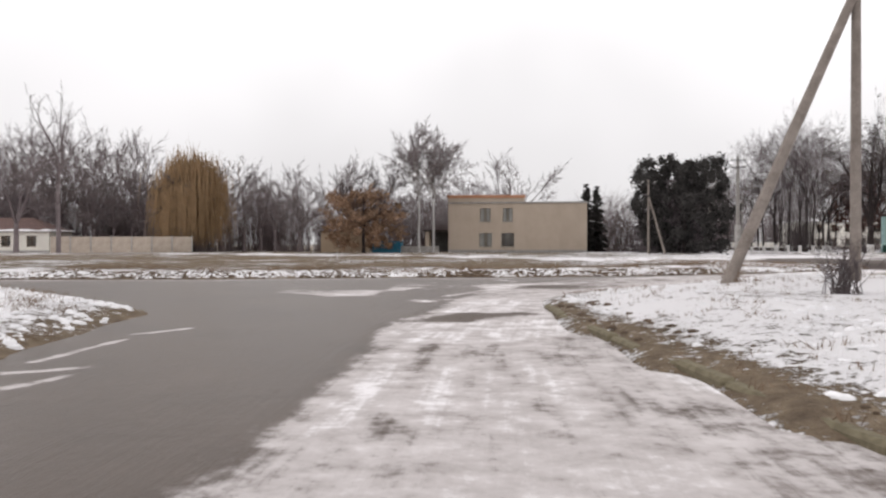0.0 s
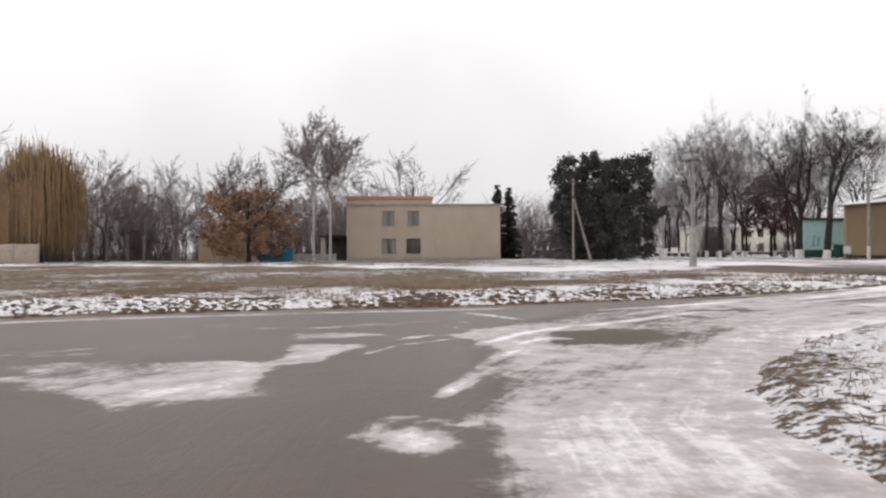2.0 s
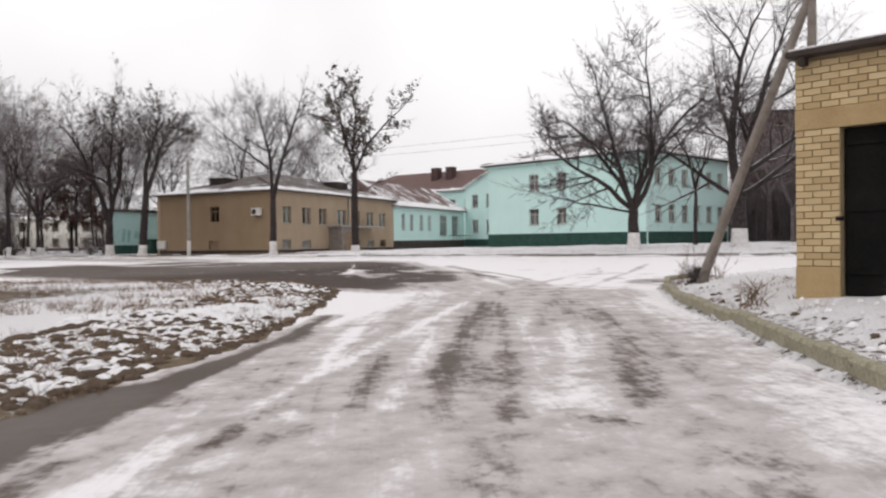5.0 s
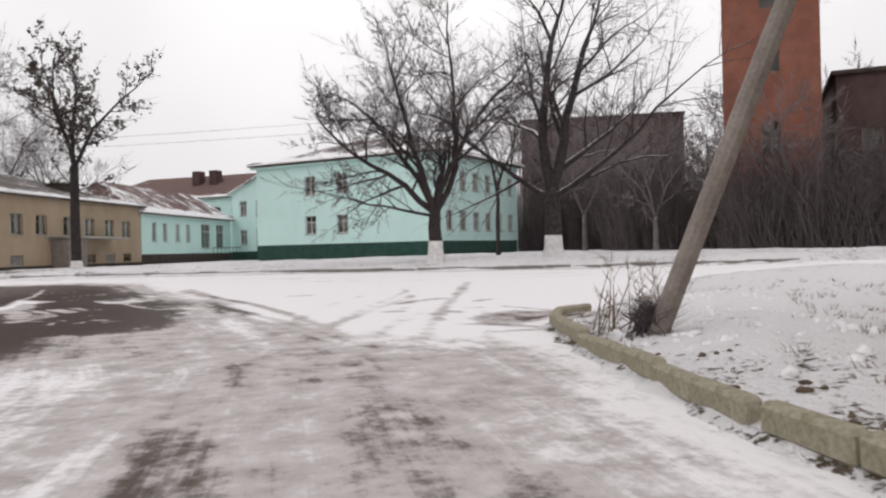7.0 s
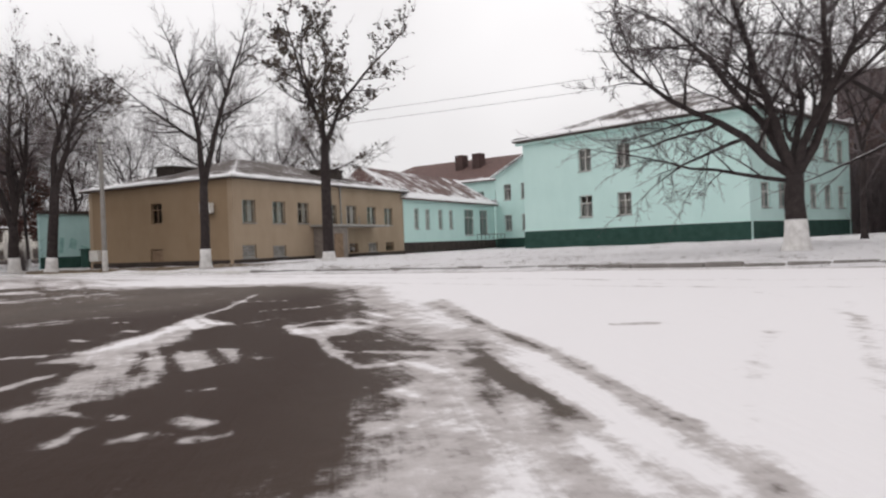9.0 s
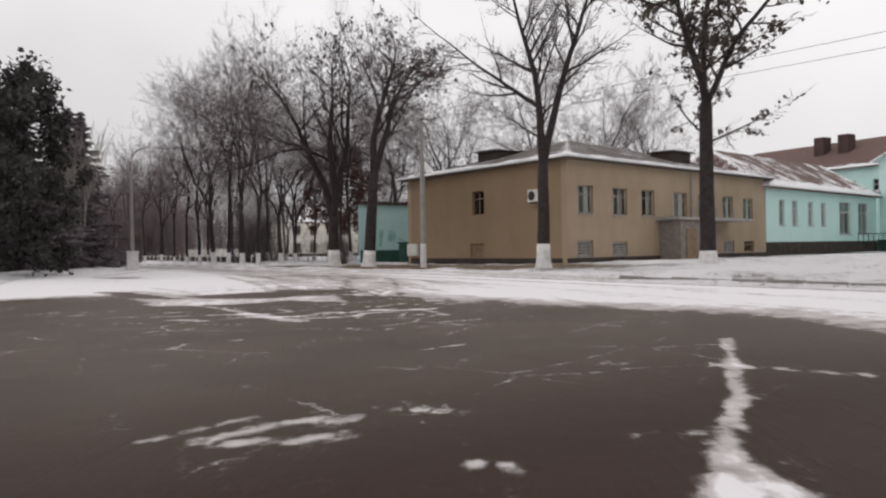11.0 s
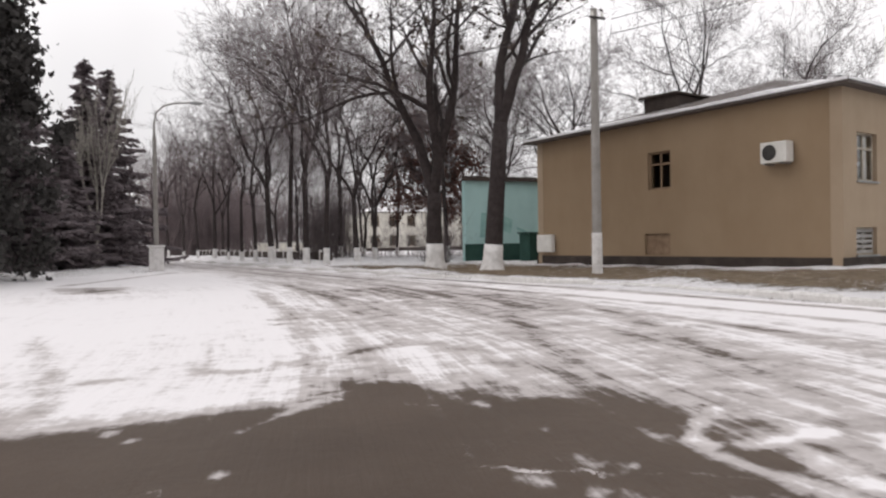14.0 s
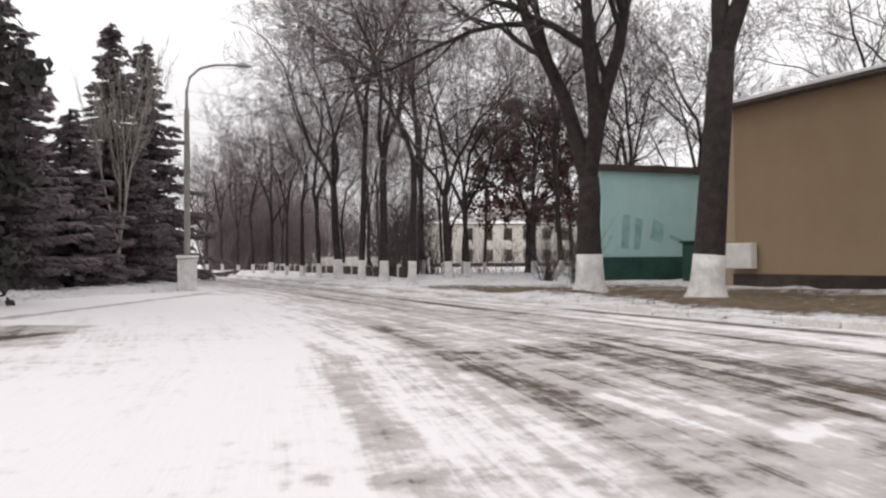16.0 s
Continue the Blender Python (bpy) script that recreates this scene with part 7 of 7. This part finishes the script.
for drop in (0.0, 0.45):
    wire((47.5, 79.9, 8.0 - drop), (76.5, 24.5, 13.0 - 2 * drop), 0.6)


# ---------------------------------------------------------------- kerbs: single stones with joints
def kerb(name, line, material, label, start=0.0, stop=1e9, wide=0.15, high=0.15, length=1.0):
    """A row of kerb stones along a line."""
    row = tagged(new(name), label, "kerb", kind="structure")
    bm = boxed(0.01, length - 0.01, -wide, 0, -0.2, 0.0, bevel=0.032)
    me = bpy.data.meshes.new("kerb_stone")
    bm.to_mesh(me)
    bm.free()
    me.materials.append(material)
    pts = [np.array(p, float) for p in line]
    s, i = 0.0, 0
    rng = random.Random(7)
    p = pts[0]
    left_over = 0.0
    for a, b in zip(pts, pts[1:]):
        d = np.hypot(*(b - a))
        t = left_over
        ang = math.degrees(math.atan2(b[1] - a[1], b[0] - a[0]))
        while t + length <= d + 0.35:
            if start <= s <= stop:
                q = a + (b - a) * t / d
                z = float(base_height(np.array([q[0]]), np.array([q[1]]))[0])
                ob = new("kerb_stone", me)
                ob.parent = row
                ob.matrix_basis = pose(q[0], q[1], z + high + rng.uniform(-0.035, 0.02), rng.uniform(-5, 4), rng.uniform(-0.8, 0.8), ang + rng.uniform(-1, 1))
            t += length
            s += length
        left_over = max(0.0, t - d)
    return row


kerb("kerb_start", KERB_START, M_EARTHKERB, "low earth-stained concrete kerb beside the road", high=0.09)
kerb("kerb_lot", KERB_LOT, M_KERB, "tall mossy concrete kerb round the garage verge", high=0.22, length=0.8)
kerb("kerb_square", KERB_EAST[2:9], M_GREYKERB, "dirty grey concrete kerb along the square", high=0.13)
kerb("kerb_avenue", KERB_EAST[8:], M_WHITEKERB, "whitewashed concrete kerb along the avenue", stop=130, high=0.14)

# ---------------------------------------------------------------- bricks of the garage front
brick_me = bpy.data.meshes.new("brick")
bm = boxed(0.006, 0.244, 0.0, 0.028, 0.006, 0.094, bevel=0.007)
bm.to_mesh(brick_me)
bm.free()
brick_me.materials.append(M_YBRICK)
half_me = bpy.data.meshes.new("brick")
bm = boxed(0.006, 0.119, 0.0, 0.028, 0.006, 0.094, bevel=0.007)
bm.to_mesh(half_me)
bm.free()
half_me.materials.append(M_YBRICK)
rb = random.Random(12)
rest = bmesh.new()
made = 0
courses = int((GH - GZ - 0.36) / 0.1)
for c in range(courses):
    z = GZ + 0.36 + c * 0.1
    in_beam = door_z - 0.09 < z < door_z + 0.30
    if in_beam:
        continue
    x = 0.0
    if c % 2:
        spans = [(0.0, 0.125)]
        x = 0.125
    else:
        spans = []
    while x < GL - 0.06:
        w = min(0.25, GL - x)
        spans.append((x, w if w > 0.2 else 0.125))
        x += 0.25
    for x, w in spans:
        if z < door_z and door_x0 - 0.13 < x + (0.12 if w < 0.2 else 0) < door_x1:
            if x + 0.125 > door_x0 + 0.01 or x > door_x0:
                continue
            w = 0.125
        y = rb.uniform(-0.004, 0.003)
        if made < 290 and x < 2.2:
            part_data("brick", brick_me if w > 0.2 else half_me, garage, at=(x, y, z))
            made += 1
        else:
            box(rest, x + 0.006, x + w - 0.006, y, y + 0.028, z + 0.006, z + 0.094)
for x0, x1 in ((0.0, door_x0), (door_x1, GL)):
    part("base", boxed(x0, x1, -0.008, 0.026, GZ - 0.3, GZ + 0.355, bevel=0.006), M_LINTEL, garage, "smooth rendered ochre base")
tagged(part("far_brickwork", rest, M_YBRICK, garage), kind="stuff")


# ---------------------------------------------------------------- dry grass and weeds on the verges
def tufts(name, label, poly, bounds, count, lo, hi, high, seed):
    rng = np.random.RandomState(seed)
    x, y = rng.uniform(bounds[0], bounds[1], count * 6), rng.uniform(bounds[2], bounds[3], count * 6)
    rise, d = bank(x, y)
    mine = inside_and_distance(poly, x, y)
    ok = (mine > lo) & (mine < hi) & (value_noise(x, y, 1.6, seed) + 0.25 * rng.rand(len(x)) > 0.55)
    x, y, z = x[ok][:count], y[ok][:count], (base_height(x, y) + rise)[ok][:count]
    wood = Wood()
    r2 = random.Random(seed)
    for a, b, c in zip(x, y, z):
        p = Vector((a, b, c - 0.03))
        for _ in range(7):
            h = high * r2.uniform(0.4, 1.2)
            s = p + Vector((r2.gauss(0, 0.06), r2.gauss(0, 0.06), 0))
            wood.spike(s, s + Vector((r2.gauss(0, 0.5) * h, r2.gauss(0, 0.5) * h, h)), 0.007)
    return tagged(new(name, wood.data(name, M_DRYWEED)), label, "grass", kind="stuff")


def clods(name, label, category, poly, bounds, count, lo, hi, size, material, seed):
    """Broken lumps strewn along the edge of a plot."""
    rng = np.random.RandomState(seed)
    x, y = rng.uniform(bounds[0], bounds[1], count * 8), rng.uniform(bounds[2], bounds[3], count * 8)
    mine = inside_and_distance(poly, x, y)
    ok = (mine > lo) & (mine < hi) & (value_noise(x, y, 1.3, seed) + 0.3 * rng.rand(len(x)) > 0.5)
    x, y = x[ok][:count], y[ok][:count]
    z = base_height(x, y) + bank(x, y)[0]
    verts, faces = [], []
    for a, b, c in zip(x, y, z):
        r, k = size * rng.uniform(0.35, 1.2), len(verts)
        turn, sides = rng.uniform(0, 6.28), 6
        for ring, (h, w) in enumerate(((-0.3, 1.0), (0.25, 0.85), (0.55, 0.4))):
            for i in range(sides):
                q = r * w * rng.uniform(0.65, 1.35)
                verts.append((a + q * 1.4 * math.cos(turn + i * 1.047), b + q * math.sin(turn + i * 1.047), c + r * h * rng.uniform(0.7, 1.2)))
        for ring in (0, 1):
            for i in range(sides):
                j = (i + 1) % sides
                faces.append((k + ring * 6 + i, k + ring * 6 + j, k + ring * 6 + 6 + j, k + ring * 6 + 6 + i))
        faces.append(tuple(k + 12 + i for i in range(sides)))
    me = mesh_data(name, verts, faces, material)
    me.polygons.foreach_set("use_smooth", [True] * len(me.polygons))
    return tagged(new(name, me), label, category, kind="stuff")


M_EARTH = surface("frozen_earth", (0.055, 0.038, 0.027), (0.15, 0.108, 0.075), 4.0, 24.0, 0.95, 0.8, 0.02)
clods("field_snow_clods", "broken white snow lumps along the field edge", "snow", FIELD, (-16, 22, 24, 42), 6500, 0.3, 3.0, 0.062, M_ROOFSNOW, 51)
clods("field_earth_clods", "frozen brown earth lumps along the field edge", "earth", FIELD, (-16, 22, 24, 42), 4200, 0.1, 2.6, 0.07, M_EARTH, 52)
clods("verge_snow_clods", "broken white snow lumps on the verge", "snow", LOT, (4, 30, 2, 32), 700, 0.4, 3.0, 0.06, M_ROOFSNOW, 53)
clods("verge_earth_clods", "frozen brown earth lumps on the verge", "earth", LOT, (4, 30, 2, 32), 320, 0.12, 0.9, 0.055, M_EARTH, 54)
clods("corner_snow_clods", "broken white snow lumps on the corner verge", "snow", SOUTHWEST, (-16, 0, 0, 20), 1300, 0.2, 3.0, 0.07, M_ROOFSNOW, 55)
tufts("lot_grass", "dry brown grass tufts poking through snow", LOT, (4, 32, 2, 33), 700, 0.1, 4.5, 0.11, 5)
tufts("field_grass", "dry brown grass tufts on the field edge", FIELD, (-14, 22, 24, 48), 2600, 0.1, 7.0, 0.17, 6)
tufts("corner_grass", "dry brown grass tufts on the corner verge", SOUTHWEST, (-14, 0, 0, 20), 500, 0.1, 4.0, 0.16, 7)


def weed_bush(x, y, count, high, seed, label, material=None):
    rng = random.Random(seed)
    wood = Wood()
    for _ in range(count):
        a, t = rng.uniform(0, 6.28), abs(rng.gauss(0, 0.45))
        h = high * rng.uniform(0.5, 1.15)
        q = Vector((math.sin(t) * math.cos(a) * h, math.sin(t) * math.sin(a) * h, math.cos(t) * h))
        p = Vector((rng.gauss(0, 0.14), rng.gauss(0, 0.14), -0.05))
        wood.spike(p, q, 0.011)
        for _ in range(3):
            f = rng.uniform(0.35, 0.9)
            s = p + (q - p) * f
            wood.spike(s, s + Vector((rng.gauss(0, 0.16), rng.gauss(0, 0.16), 0.2)), 0.006)
    bush = thing("weed_bush", label, "bush", at=(x, y, ground_z(x, y)))
    part_data("brush", wood.data("brush", material or M_DRYWEED), bush)
    return bush


weed_bush(24.25, 29.55, 110, 0.34, 1, "dark dry weeds round the strut's foot", M_TWIG)
weed_bush(24.9, 30.1, 12, 1.0, 2, "thin dry weed stalks in the snow")
weed_bush(25.6, 29.6, 12, 0.9, 3, "thin dry weed stalks in the snow")
weed_bush(9.2, 12.8, 70, 1.0, 4, "bare shrub at the foot of the line pole", M_TWIG)
weed_bush(8.7, 17.3, 50, 0.3, 5, "dark dry weeds round the strut's foot")
weed_bush(19.0, 27.0, 22, 0.4, 6, "dry weeds at the garage corner")
weed_bush(49.4, 97.4, 90, 3.4, 8, "tall bare shrub beside the mint hall", M_TWIG)
weed_bush(50.2, 101.6, 90, 3.8, 9, "tall bare shrub beside the mint hall", M_TWIG)
weed_bush(18.2, 24.9, 30, 0.3, 7, "dry weeds below the garage wall")

# low wall behind the avenue trees
low = thing("low_fence", "low dark fence behind the avenue trees", "fence")
rail_me = None
for i in range(26):
    x, y = 46.9 - 0.14 * i, 112.0 + 2.4 * i
    if rail_me is None:
        p = part("panel", boxed(-0.06, 0.06, -1.15, 1.15, 0.0, 0.62, bevel=0.01), M_PLINTH, low)
        q = part("post", boxed(-0.1, 0.1, -0.1, 0.1, -0.1, 0.8, bevel=0.015), M_WHITEWASH, low)
        rail_me, post2_me = p.data, q.data
    else:
        p, q = part_data("panel", rail_me, low), part_data("post", post2_me, low)
    p.matrix_basis, q.matrix_basis = pose(x, y, 0.12, 0, 0, 3.3), pose(x - 0.07, y + 1.2, 0.1, 0, 0, 3.3)
